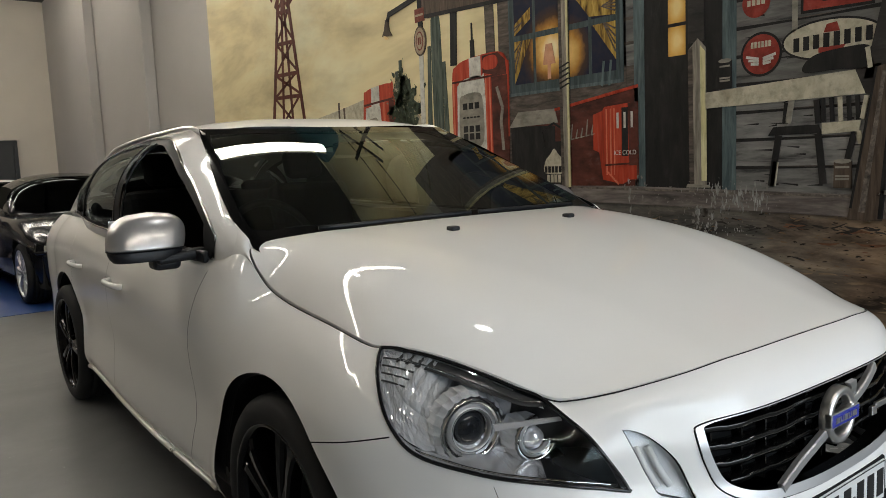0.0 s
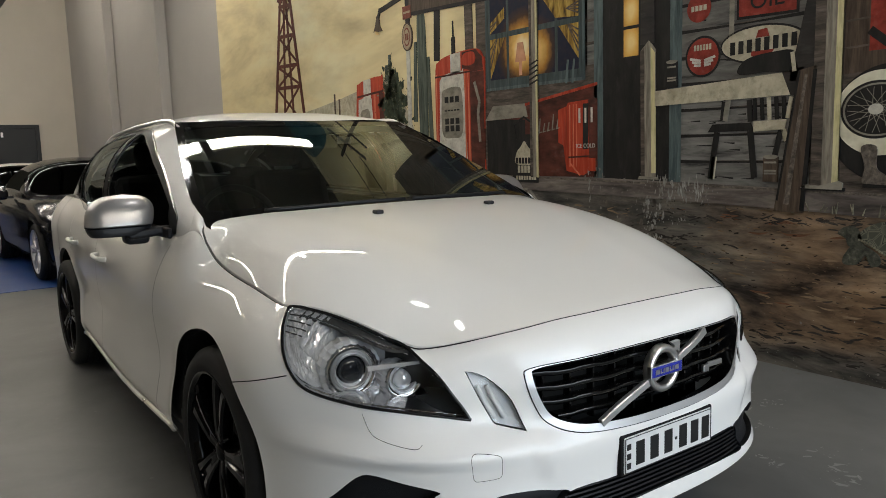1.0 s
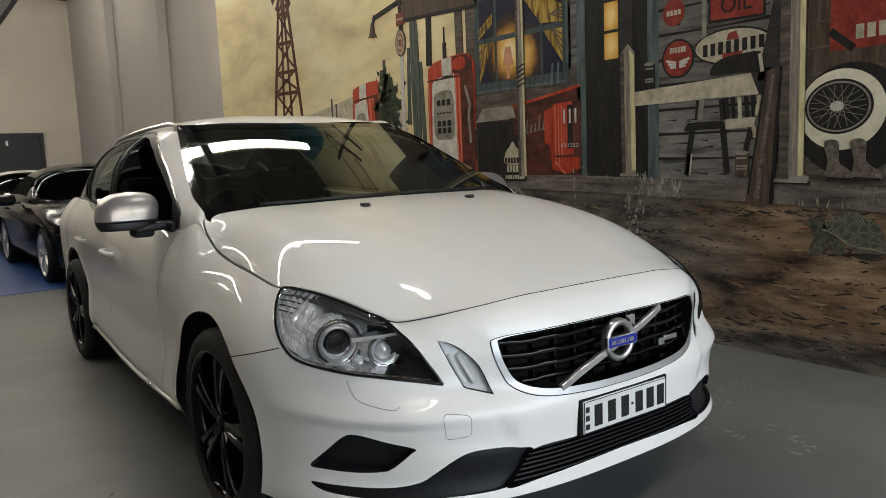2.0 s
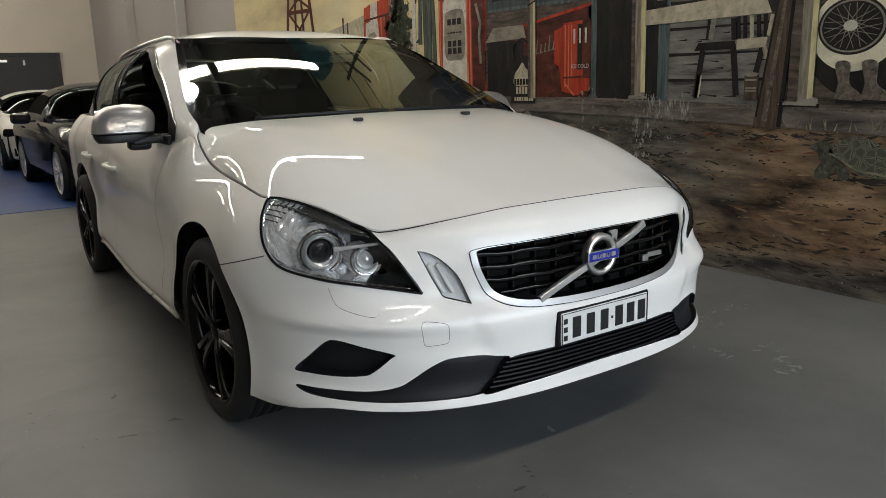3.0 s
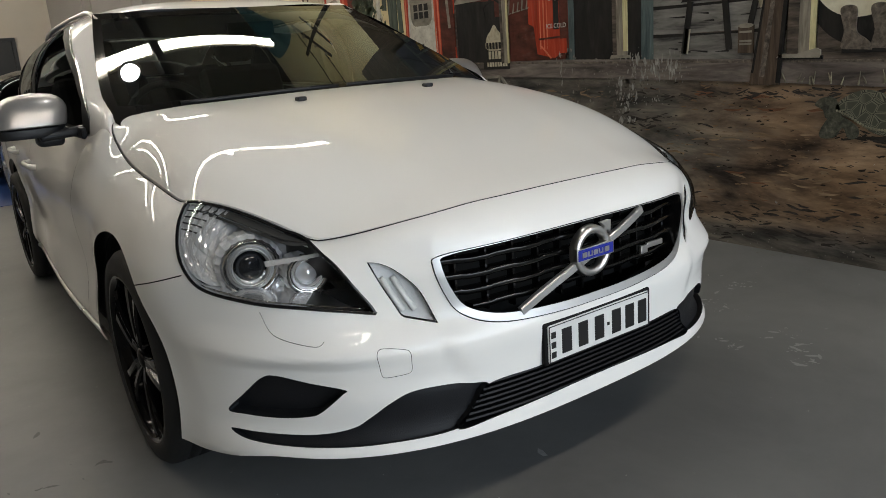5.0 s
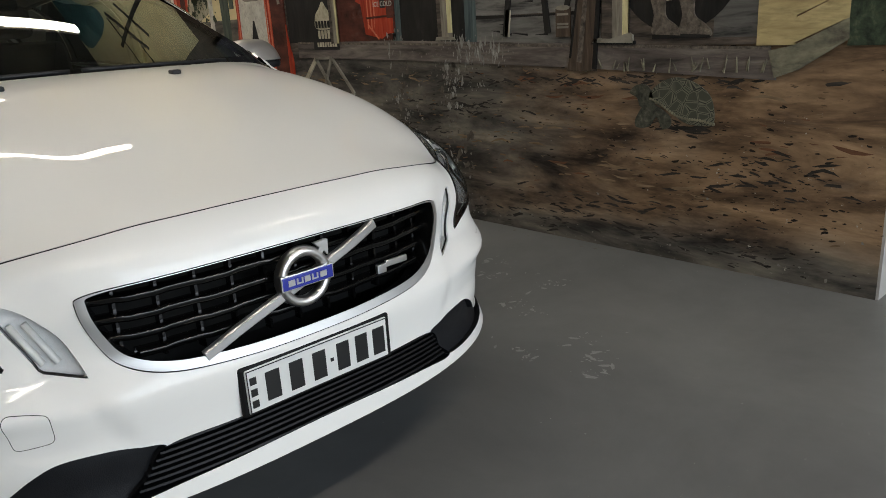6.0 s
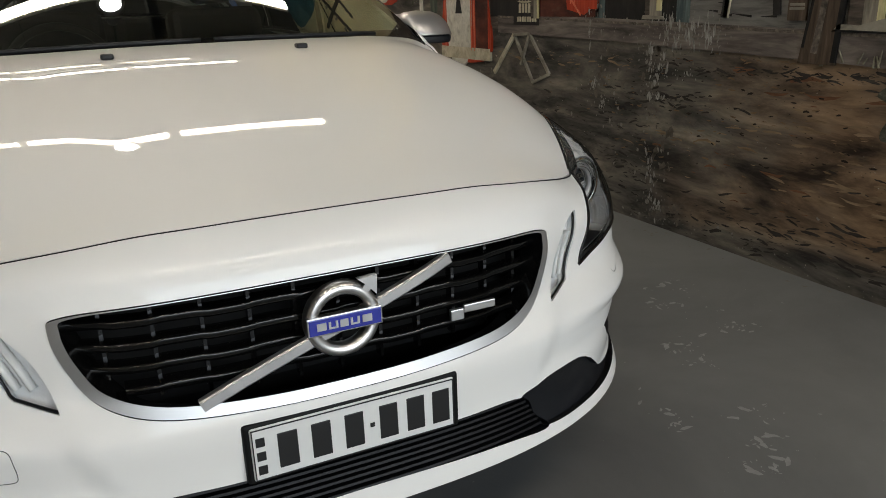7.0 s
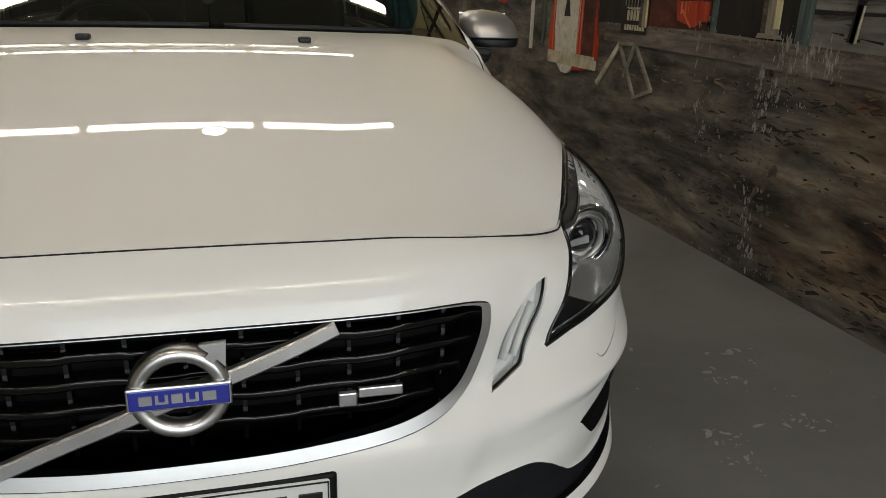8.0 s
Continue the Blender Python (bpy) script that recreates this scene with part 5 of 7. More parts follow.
def flat_piece(name, pts, mat, level, parent=None, label=""):
    """A painted shape: a thin slab on the wall, one paint layer per level."""
    x1 = WALL_X - 0.002
    x0 = x1 - LAYER * level - 0.001
    k = len(pts)
    area2 = sum(pts[i][0] * pts[(i + 1) % k][1] - pts[(i + 1) % k][0] * pts[i][1] for i in range(k))
    pts = [tuple(map(float, p)) for p in (pts if area2 < 0 else pts[::-1])]
    verts = [(x0, y, z) for y, z in pts] + [(x1, y, z) for y, z in pts]
    faces = [tuple(range(k))] + [(i, k + i, k + (i + 1) % k, (i + 1) % k) for i in range(k)]
    return part(name, mesh(verts, faces, soft=False), mat, parent or mural, label)


def stroke(name, p, q, w, mat, level, parent=None, w2=None):
    p, q = np.array(p, float), np.array(q, float)
    d = (q - p) / np.linalg.norm(q - p)
    n = np.array([-d[1], d[0]]) / 2
    w2 = w if w2 is None else w2
    return flat_piece(name, [tuple(p + n * w), tuple(q + n * w2), tuple(q - n * w2), tuple(p - n * w)], mat, level, parent)


def rect(y0, y1, z0, z1):
    return [(y0, z0), (y1, z0), (y1, z1), (y0, z1)]


def oval(cy, cz, ry, rz, n=40, turn=0.0):
    c, s = math.cos(turn), math.sin(turn)
    return [(cy + c * ry * math.cos(a) - s * rz * math.sin(a), cz + s * ry * math.cos(a) + c * rz * math.sin(a)) for a in np.linspace(0, 2 * math.pi, n + 1)[:-1]]


def loop(*pts):
    return [tuple(p) for p in rounded(pts, 5)]


def bars(name, y0, y1, z, h, n, mat, level, parent, tilt=0.0, fill=0.72):
    w = (y1 - y0) / n
    for i in range(n):
        a = y0 + w * (i + (1 - fill) / 2)
        flat_piece(name, [(a, z - h / 2 + tilt * (a - y0)), (a + w * fill, z - h / 2 + tilt * (a - y0)), (a + w * fill, z + h / 2 + tilt * (a - y0)), (a, z + h / 2 + tilt * (a - y0))], mat, level, parent)


def mural_paint(name, stops, *rest, grime=0.3, **named):
    return painted(name, stops, *rest, grime=grime, **named)


P_SKY = mural_paint("paint_sky", [(0.25, (0.491, 0.398, 0.222)), (0.45, (0.772, 0.655, 0.374)), (0.62, (0.860, 0.796, 0.526)), (0.8, (0.679, 0.585, 0.409))], (1, 0.35, 1.0), 1.1, 5, grime=0.15)
EARTH = [(0.34, (0.027, 0.018, 0.013)), (0.44, (0.128, 0.081, 0.048)), (0.56, (0.277, 0.177, 0.101)), (0.72, (0.495, 0.330, 0.195))]
# dark painted ground; glare off the wall is partly put into these tones
DARK_EARTH = [(0.34, (0.017, 0.016, 0.015)), (0.45, (0.072, 0.066, 0.058)), (0.57, (0.160, 0.142, 0.116)), (0.74, (0.36, 0.305, 0.24))]
P_GROUND = mural_paint("paint_ground", EARTH, (1, 0.42, 1.9), 3.6, 15, speck=((0.45, 0.41, 0.34), 26, 0.33), other=DARK_EARTH, grime=0.45)


def glow_paint(name, centre, radii, colours):
    """Paint that brightens towards a spot of the picture (y, z), as the painter laid it on."""
    m = bpy.data.materials.new(name)
    m.use_nodes = True
    t, b = m.node_tree, m.node_tree.nodes["Principled BSDF"]
    co, mp, gr, ns, ad, rp = (t.nodes.new(k) for k in ("ShaderNodeTexCoord", "ShaderNodeMapping", "ShaderNodeTexGradient", "ShaderNodeTexNoise", "ShaderNodeMath", "ShaderNodeValToRGB"))
    sy, sz = 1 / radii[0], 1 / radii[1]
    mp.inputs["Scale"].default_value, mp.inputs["Location"].default_value = (0, sy, sz), (0, -centre[0] * sy, -centre[1] * sz)
    gr.gradient_type, ad.operation = "SPHERICAL", "MULTIPLY_ADD"
    ns.inputs["Scale"].default_value, ns.inputs["Detail"].default_value = 18, 5
    ad.inputs[1].default_value = 0.22
    for i, (p, c) in enumerate(colours):
        k = rp.color_ramp.elements[i] if i < 2 else rp.color_ramp.elements.new(p)
        k.position, k.color = p, (*c, 1)
    for a, c in ((co.outputs["Object"], mp.inputs["Vector"]), (mp.outputs["Vector"], gr.inputs["Vector"]), (co.outputs["Object"], ns.inputs["Vector"]), (ns.outputs["Fac"], ad.inputs[0]), (gr.outputs["Fac"], ad.inputs[2]), (ad.outputs[0], rp.inputs["Fac"]), (rp.outputs["Color"], b.inputs["Base Color"])):
        t.links.new(a, c)
    b.inputs["Roughness"].default_value, b.inputs["Specular IOR Level"].default_value = 0.55, 0.16
    return m


P_LIT_WINDOW = glow_paint("paint_lit_window", (3.07, 1.98), (0.30, 0.30), [(0.10, (0.012, 0.015, 0.034)), (0.36, (0.07, 0.035, 0.016)), (0.56, (0.42, 0.20, 0.035)), (0.78, (0.80, 0.52, 0.16)), (0.98, (0.90, 0.78, 0.48))])
P_LIT_SIDE = glow_paint("paint_lit_side", (2.90, 1.93), (0.20, 0.26), [(0.10, (0.012, 0.015, 0.034)), (0.40, (0.06, 0.032, 0.02)), (0.62, (0.45, 0.22, 0.04)), (0.95, (0.82, 0.55, 0.18))])
P_PANE_GLOW = [glow_paint("paint_lit_pane", (2.045, z), (0.13, 0.20), [(0.15, (0.16, 0.05, 0.008)), (0.45, (0.50, 0.20, 0.03)), (0.70, (0.78, 0.45, 0.10)), (0.95, (0.90, 0.68, 0.28))]) for z in (1.885, 2.08, 2.295)]
P_SHADE = mural_paint("paint_shade", [(0.3, (0.014, 0.014, 0.014)), (0.7, (0.049, 0.042, 0.036))], (1, 0.6, 2.5), 3.0)
P_GREY_BOARD = [mural_paint("paint_board", [(0.30, (0.030 * k, 0.030 * k, 0.028 * k)), (0.42, (0.105 * k, 0.100 * k, 0.092 * k)), (0.58, (0.145 * k, 0.140 * k, 0.128 * k)), (0.78, (0.21 * k, 0.20 * k, 0.18 * k))], (1, 0.7, 4.5), 3 + k, 7) for k in (1.05, 1.3, 1.6)]
P_BROWN_BOARD = mural_paint("paint_brown_board", [(0.3, (0.027, 0.024, 0.019)), (0.55, (0.105, 0.084, 0.068)), (0.8, (0.225, 0.180, 0.143))], (1, 1.2, 7), 4, 10)
P_SASH = mural_paint("paint_sash", [(0.3, (0.023, 0.036, 0.039)), (0.7, (0.085, 0.114, 0.114))], (1, 6, 0.8), 4)
P_WALLWHITE = mural_paint("paint_tyre_white", [(0.3, (0.58, 0.53, 0.38)), (0.7, (0.82, 0.78, 0.62))], (1, 2, 2), 3, grime=0.12)
P_SIGN_RED = mural_paint("paint_sign_red", [(0.3, (0.17, 0.022, 0.014)), (0.7, (0.33, 0.050, 0.032))], (1, 2, 2), 6)
P_SIGN_TAN = mural_paint("paint_sign_tan", [(0.3, (0.30, 0.22, 0.14)), (0.7, (0.46, 0.36, 0.25))], (1, 2, 2), 8)
P_SIGN_BRICK = mural_paint("paint_sign_brick", [(0.3, (0.14, 0.035, 0.022)), (0.7, (0.26, 0.075, 0.05))], (1, 2, 2), 8)
P_TEAL = mural_paint("paint_teal", [(0.3, (0.038, 0.057, 0.059)), (0.7, (0.135, 0.178, 0.178))], (1, 6, 0.8), 4)
P_BLACK = mural_paint("paint_black", [(0.3, (0.009, 0.009, 0.009)), (0.7, (0.026, 0.023, 0.021))], (1, 3, 0.8), 4, grime=0.1)
P_RED = mural_paint("paint_red", [(0.25, (0.20, 0.020, 0.008)), (0.50, (0.44, 0.050, 0.020)), (0.8, (0.56, 0.11, 0.05))], (1, 5, 0.6), 3, 6)
P_REDLIGHT = mural_paint("paint_red_light", [(0.3, (0.55, 0.09, 0.04)), (0.7, (0.75, 0.25, 0.14))], (1, 5, 0.8), 4)
P_MAROON = mural_paint("paint_maroon", [(0.3, (0.033, 0.012, 0.009)), (0.7, (0.150, 0.042, 0.027))], (1, 1, 2), 4)
P_CREAM = mural_paint("paint_cream", [(0.25, (0.32, 0.28, 0.19)), (0.6, (0.56, 0.51, 0.38)), (0.85, (0.68, 0.64, 0.50))], (1, 2, 2), 5)
P_WHITE = mural_paint("paint_white", [(0.25, (0.42, 0.40, 0.34)), (0.7, (0.70, 0.68, 0.60))], (1, 2, 2), 6)
P_POST = mural_paint("paint_post", [(0.25, (0.091, 0.082, 0.065)), (0.55, (0.286, 0.254, 0.202)), (0.85, (0.520, 0.468, 0.364))], (1, 7, 0.7), 5)
P_LOG = mural_paint("paint_log", [(0.25, (0.031, 0.021, 0.014)), (0.6, (0.098, 0.070, 0.050)), (0.85, (0.210, 0.161, 0.119))], (1, 7, 0.7), 5, twist=0.2)
P_BRIGHT = mural_paint("paint_yellow_edge", [(0.3, (0.52, 0.46, 0.22)), (0.7, (0.72, 0.66, 0.38))], (1, 5, 1), 4)
P_GLOW = mural_paint("paint_lamplight", [(0.3, (0.78, 0.52, 0.16)), (0.7, (0.90, 0.78, 0.48))], (1, 1, 1), 5, 4, grime=0.2)
P_CURTAIN = mural_paint("paint_curtain", [(0.38, (0.07, 0.040, 0.010)), (0.5, (0.34, 0.21, 0.035)), (0.68, (0.58, 0.40, 0.09))], (1, 9, 1.5), 3, 3, twist=0.5)
P_NIGHT = mural_paint("paint_night", [(0.3, (0.010, 0.014, 0.030)), (0.7, (0.035, 0.04, 0.075))], (1, 1, 1), 4)
P_GREEN = mural_paint("paint_green", [(0.3, (0.016, 0.023, 0.016)), (0.55, (0.058, 0.078, 0.049)), (0.8, (0.156, 0.169, 0.098))], (1, 1, 1), 22, 8)
P_CACTUS = mural_paint("paint_cactus", [(0.3, (0.023, 0.034, 0.029)), (0.7, (0.124, 0.150, 0.117))], (1, 8, 0.8), 4)
P_IRON = mural_paint("paint_rust_iron", [(0.3, (0.06, 0.014, 0.008)), (0.7, (0.17, 0.048, 0.026))], (1, 4, 1), 6)
P_SIDING = mural_paint("paint_siding", [(0.25, (0.330, 0.242, 0.110)), (0.6, (0.572, 0.462, 0.231)), (0.85, (0.682, 0.594, 0.352))], (1, 1, 5), 4, twist=-0.35)
P_STONE = mural_paint("paint_stone", [(0.3, (0.085, 0.076, 0.060)), (0.6, (0.289, 0.272, 0.187)), (0.85, (0.578, 0.561, 0.374))], (1, 1, 2), 7)
P_PORCH = mural_paint("paint_porch", [(0.3, (0.035, 0.030, 0.027)), (0.5, (0.142, 0.119, 0.105)), (0.75, (0.324, 0.284, 0.243))], (1, 0.7, 5), 3, 10, speck=((0.40, 0.37, 0.32), 26, 0.30))
P_GREYPALE = mural_paint("paint_pale_grey", [(0.3, (0.16, 0.15, 0.12)), (0.7, (0.34, 0.31, 0.25))], (1, 1, 2), 6)
P_BOOT = mural_paint("paint_boot", [(0.3, (0.045, 0.039, 0.033)), (0.6, (0.180, 0.150, 0.120)), (0.8, (0.375, 0.330, 0.255))], (1, 2, 2), 16)
P_HIDE = mural_paint("paint_hide", [(0.3, (0.026, 0.027, 0.021)), (0.6, (0.096, 0.096, 0.072)), (0.8, (0.272, 0.256, 0.176))], (1, 1, 1), 30)
P_ROSE = mural_paint("paint_rose", [(0.3, (0.55, 0.25, 0.13)), (0.7, (0.75, 0.45, 0.28))], (1, 1, 1), 6)
shellm = bpy.data.materials.new("paint_tortoise")
shellm.use_nodes = True
_t = shellm.node_tree
_v, _r, _c = _t.nodes.new("ShaderNodeTexVoronoi"), _t.nodes.new("ShaderNodeValToRGB"), _t.nodes.new("ShaderNodeTexCoord")
_v.feature = "DISTANCE_TO_EDGE"
_v.inputs["Scale"].default_value = 22
_r.color_ramp.elements[0].position, _r.color_ramp.elements[0].color = 0.012, (0.014, 0.014, 0.010, 1)
_r.color_ramp.elements[1].position, _r.color_ramp.elements[1].color = 0.05, (0.19, 0.187, 0.132, 1)
_k = _r.color_ramp.elements.new(0.13)
_k.color = (0.055, 0.058, 0.040, 1)
_t.links.new(_c.outputs["Object"], _v.inputs["Vector"])
_t.links.new(_v.outputs["Distance"], _r.inputs["Fac"])
_t.links.new(_r.outputs["Color"], _t.nodes["Principled BSDF"].inputs["Base Color"])
_t.nodes["Principled BSDF"].inputs["Roughness"].default_value = 0.55
P_TORTOISE = shellm

# grounds
flat_piece("painted_sky", rect(3.3, 9.40, 0.9, 5.39), P_SKY, 1, label="yellow painted evening sky")
P_DUSK = mural_paint("paint_dusk", [(0.3, (0.03, 0.075, 0.09)), (0.55, (0.08, 0.19, 0.22)), (0.8, (0.24, 0.36, 0.35))], (1, 0.6, 1.0), 1.6, 6)
flat_piece("painted_dusk", loop((4.95, 4.42), (5.2, 4.36), (5.55, 4.70), (6.2, 5.02), (7.2, 5.22), (6.2, 5.36), (5.2, 5.36), (4.95, 4.9)), P_DUSK, 2, label="teal evening cloud high in the painted sky")
flat_piece("painted_ground", rect(-0.41, 9.40, 0.0, 1.22), P_GROUND, 2, label="brown and dark painted desert ground with chipped paint")
# mesa and road behind the pumps
flat_piece("painted_hill", loop((4.9, 1.2), (9.40, 1.2), (9.40, 1.66), (8.3, 1.72), (7.0, 1.70), (6.1, 1.78), (5.3, 1.88), (4.9, 1.86)), P_CREAM, 2)
for y, z in ((6.05, 1.86), (5.95, 1.80), (8.5, 1.78)):
    stroke("painted_post", (y, 1.62), (y, z), 0.03, P_LOG, 4)

# windmill tower
mill = flat_piece("painted_windmill", [(7.71, 1.25), (7.635, 1.25), (7.205, 3.3), (7.255, 3.3)], P_IRON, 5, label="red iron windmill tower")
stroke("tower_leg", (6.72, 1.25), (7.08, 3.3), 0.060, P_IRON, 5, mill)
stroke("tower_leg", (7.36, 1.25), (7.17, 3.2), 0.048, P_IRON, 5, mill)
stroke("tower_leg", (7.06, 1.25), (7.14, 3.2), 0.048, P_IRON, 5, mill)
lft, rgt = (lambda z: 7.67 - (z - 1.25) * 0.215), (lambda z: 6.72 + (z - 1.25) * 0.176)
zs = (1.55, 2.03, 2.28, 2.62, 2.96, 3.2)
for z in zs[1:]:
    stroke("tower_rung", (lft(z) + 0.03, z), (rgt(z) - 0.03, z - 0.02), 0.042, P_IRON, 6, mill)
for a, b in zip(zs[:-1], zs[1:]):
    stroke("tower_brace", (lft(a), a), (rgt(b), b), 0.03, P_IRON, 5, mill)
    stroke("tower_brace", (rgt(a), a), (lft(b), b), 0.03, P_IRON, 5, mill)
for i in range(12):
    a = 2 * math.pi * i / 12
    stroke("mill_blade", (7.15 + 0.08 * math.cos(a), 3.32 + 0.08 * math.sin(a)), (7.15 + 0.36 * math.cos(a), 3.32 + 0.36 * math.sin(a)), 0.03, P_IRON, 6, mill, 0.09)

# far pump, bush and cactus
far = flat_piece("painted_far_pump", loop((5.57, 1.2), (5.57, 1.84), (5.52, 1.92), (5.36, 1.95), (5.12, 1.96), (5.06, 1.90), (5.05, 1.2)), P_RED, 5, label="small red and white fuel pump")
flat_piece("pump_stripe", [(5.44, 1.60), (5.43, 1.945), (5.29, 1.955), (5.30, 1.60)], P_WHITE, 6, far)
flat_piece("pump_face", loop((5.54, 1.2), (5.54, 1.70), (5.50, 1.765), (5.32, 1.77), (5.28, 1.70), (5.28, 1.2)), P_WHITE, 7, far)
flat_piece("pump_dial", loop((5.50, 1.40), (5.50, 1.62), (5.43, 1.66), (5.33, 1.64), (5.31, 1.40)), P_GREYPALE, 8, far)
flat_piece("pump_side", [(5.14, 1.2), (5.05, 1.2), (5.055, 1.80), (5.14, 1.82)], P_MAROON, 6, far)
stroke("pump_band", (5.56, 1.79), (5.06, 1.82), 0.02, P_MAROON, 7, far)
stroke("pump_ridge", (5.22, 1.2), (5.22, 1.80), 0.03, P_REDLIGHT, 7, far)
bush = [(4.88 + (0.22 + 0.05 * math.sin(9 * a) + 0.03 * math.sin(23 * a)) * math.cos(a), 1.66 + (0.30 + 0.06 * math.sin(11 * a) + 0.03 * math.sin(29 * a)) * math.sin(a)) for a in np.linspace(0, 2 * math.pi, 90)[:-1]]
flat_piece("painted_bush", bush, P_GREEN, 6, label="dark green bush")
cact = flat_piece("painted_cactus", loop((4.44, 1.0), (4.46, 2.3), (4.40, 2.42), (4.33, 2.3), (4.34, 1.0)), P_CACTUS, 6, label="tall green cactus")
for y0, y1, z0, z1 in ((4.52, 4.49, 1.5, 2.2), (4.28, 4.30, 1.3, 2.05), (4.93, 4.93, 1.9, 2.14), (4.99, 4.99, 1.9, 2.05)):
    stroke("cactus_arm", (y0, z0), (y1, z1), 0.06, P_CACTUS, 6, cact, 0.04)
# lamp pole with two signs
pole = stroke("painted_pole", (4.62, 0.80), (4.60, 2.95), 0.055, P_WHITE, 8)
stroke("pole_top", (4.60, 2.22), (4.60, 2.95), 0.06, P_BLACK, 9, pole)
flat_piece("round_sign", oval(4.61, 2.26, 0.085, 0.125), P_LOG, 10, pole)
flat_piece("round_sign_inner", oval(4.61, 2.26, 0.073, 0.112), P_SIGN_TAN, 11, pole)
flat_piece("round_sign_ring", oval(4.61, 2.26, 0.050, 0.080), P_SIGN_BRICK, 12, pole)
flat_piece("round_sign_core", oval(4.61, 2.26, 0.040, 0.068), P_SIGN_TAN, 13, pole)
bars("sign_mark", 4.585, 4.635, 2.26, 0.06, 2, P_SIGN_BRICK, 14, pole)
flat_piece("red_sign", rect(4.54, 4.67, 2.42, 2.53), P_SIGN_BRICK, 10, pole)
stroke("sign_mark", (4.55, 2.475), (4.66, 2.475), 0.018, P_SIGN_TAN, 11, pole)
stroke("pole_mast", (4.60, 2.90), (4.52, 4.45), 0.07, P_BLACK, 9, pole, 0.05)
stroke("pole_cross_arm", (4.98, 4.22), (4.12, 3.92), 0.05, P_BLACK, 10, pole)
stroke("pole_cross_arm", (4.90, 3.86), (4.20, 3.70), 0.04, P_BLACK, 10, pole)
for k in (0.1, 0.35, 0.65, 0.9):
    a, b = 4.98 - 0.86 * k, 4.22 - 0.30 * k
    stroke("pole_insulator", (a, b), (a + 0.01, b + 0.09), 0.03, P_GREYPALE, 11, pole)
    if k in (0.1, 0.9):
        stroke("pole_wire", (a, b + 0.07), (a - 1.2, b + 0.20), 0.006, P_BLACK, 11, pole)
stroke("lamp_arm", (4.64, 2.63), (5.06, 2.56), 0.045, P_BLACK, 9, pole)
stroke("lamp_neck", (5.06, 2.58), (5.10, 2.50), 0.035, P_BLACK, 10, pole)
flat_piece("lamp_shade", [(5.085, 2.52), (5.125, 2.52), (5.155, 2.43), (5.19, 2.38), (5.03, 2.37), (5.07, 2.42)], P_LOG, 10, pole)
flat_piece("lamp_bulb", [(5.13, 2.38), (5.17, 2.385), (5.14, 2.35), (5.08, 2.345)], P_GLOW, 11, pole)

# station front
flat_piece("painted_front", rect(0.10, 3.62, 0.97, 3.6), P_BROWN_BOARD, 6, label="dark weathered station front")
for i in range(17):
    z = 1.0 + i * 0.155
    flat_piece("painted_plank", [(2.42, z), (3.60, z), (3.60, z + 0.14), (2.42, z + 0.14)], P_BROWN_BOARD, 7)
for i in range(11):
    z = 0.985 + i * 0.152
    k = random.choice(P_GREY_BOARD)
    flat_piece("painted_plank", [(0.86, z), (1.67, z), (1.67, z + 0.144), (0.86, z + 0.140)], k, 7)
    a = random.uniform(0.95, 1.3)
    stroke("plank_seam", (0.86, z + 0.145), (a, z + 0.142), 0.022, P_BLACK, 8, None, 0.008)
    stroke("plank_seam", (a, z + 0.142), (1.67, z + 0.147), 0.008, P_BLACK, 8, None, 0.020)
    for _ in range(5):
        a, b = random.uniform(0.9, 1.55), z + random.uniform(0.03, 0.11)
        stroke("plank_knot", (a, b), (a + random.uniform(0.04, 0.12), b + random.uniform(-0.012, 0.012)), 0.010, P_BLACK, 8, None, 0.002)
for i in range(13):
    z = 0.985 + i * 0.15
    flat_piece("painted_plank", [(2.26, z + 0.8), (2.44, z + 0.8), (2.44, z + 0.93), (2.26, z + 0.93)], random.choice(P_GREY_BOARD), 7)
flat_piece("painted_eave", [(3.45, 2.40), (4.50, 2.43), (4.62, 2.47), (4.50, 2.75), (3.40, 2.95)], P_LOG, 8)
stroke("painted_eave_edge", (3.45, 2.40), (4.60, 2.455), 0.03, P_BLACK, 9)
stroke("painted_bottle", (3.93, 2.0), (3.93, 2.17), 0.05, P_BLACK, 7, None, 0.045)
stroke("painted_bottle_neck", (3.93, 2.16), (3.93, 2.30), 0.018, P_BLACK, 7, None, 0.012)
stroke("painted_shed_post", (4.17, 2.0), (4.14, 2.62), 0.08, P_BLACK, 7)
stroke("painted_shed_post", (3.70, 1.0), (3.72, 2.5), 0.10, P_BROWN_BOARD, 7)
# door
dr = flat_piece("painted_door", rect(1.95, 2.29, 0.98, 3.0), P_BLACK, 8, label="dark open doorway with amber panes")
flat_piece("door_frame", rect(2.28, 2.36, 0.98, 3.0), P_TEAL, 9, dr)
flat_piece("door_frame", rect(1.66, 1.745, 0.98, 3.0), P_TEAL, 9, dr)
flat_piece("doorway", rect(1.745, 1.95, 0.98, 3.0), P_BLACK, 8, dr)
for z0, z1 in ((1.80, 1.97), (1.99, 2.17), (2.19, 2.40)):
    flat_piece("amber_pane", rect(1.985, 2.105, z0, z1), P_PANE_GLOW[0 if z0 < 1.9 else 1 if z0 < 2.1 else 2], 9, dr)
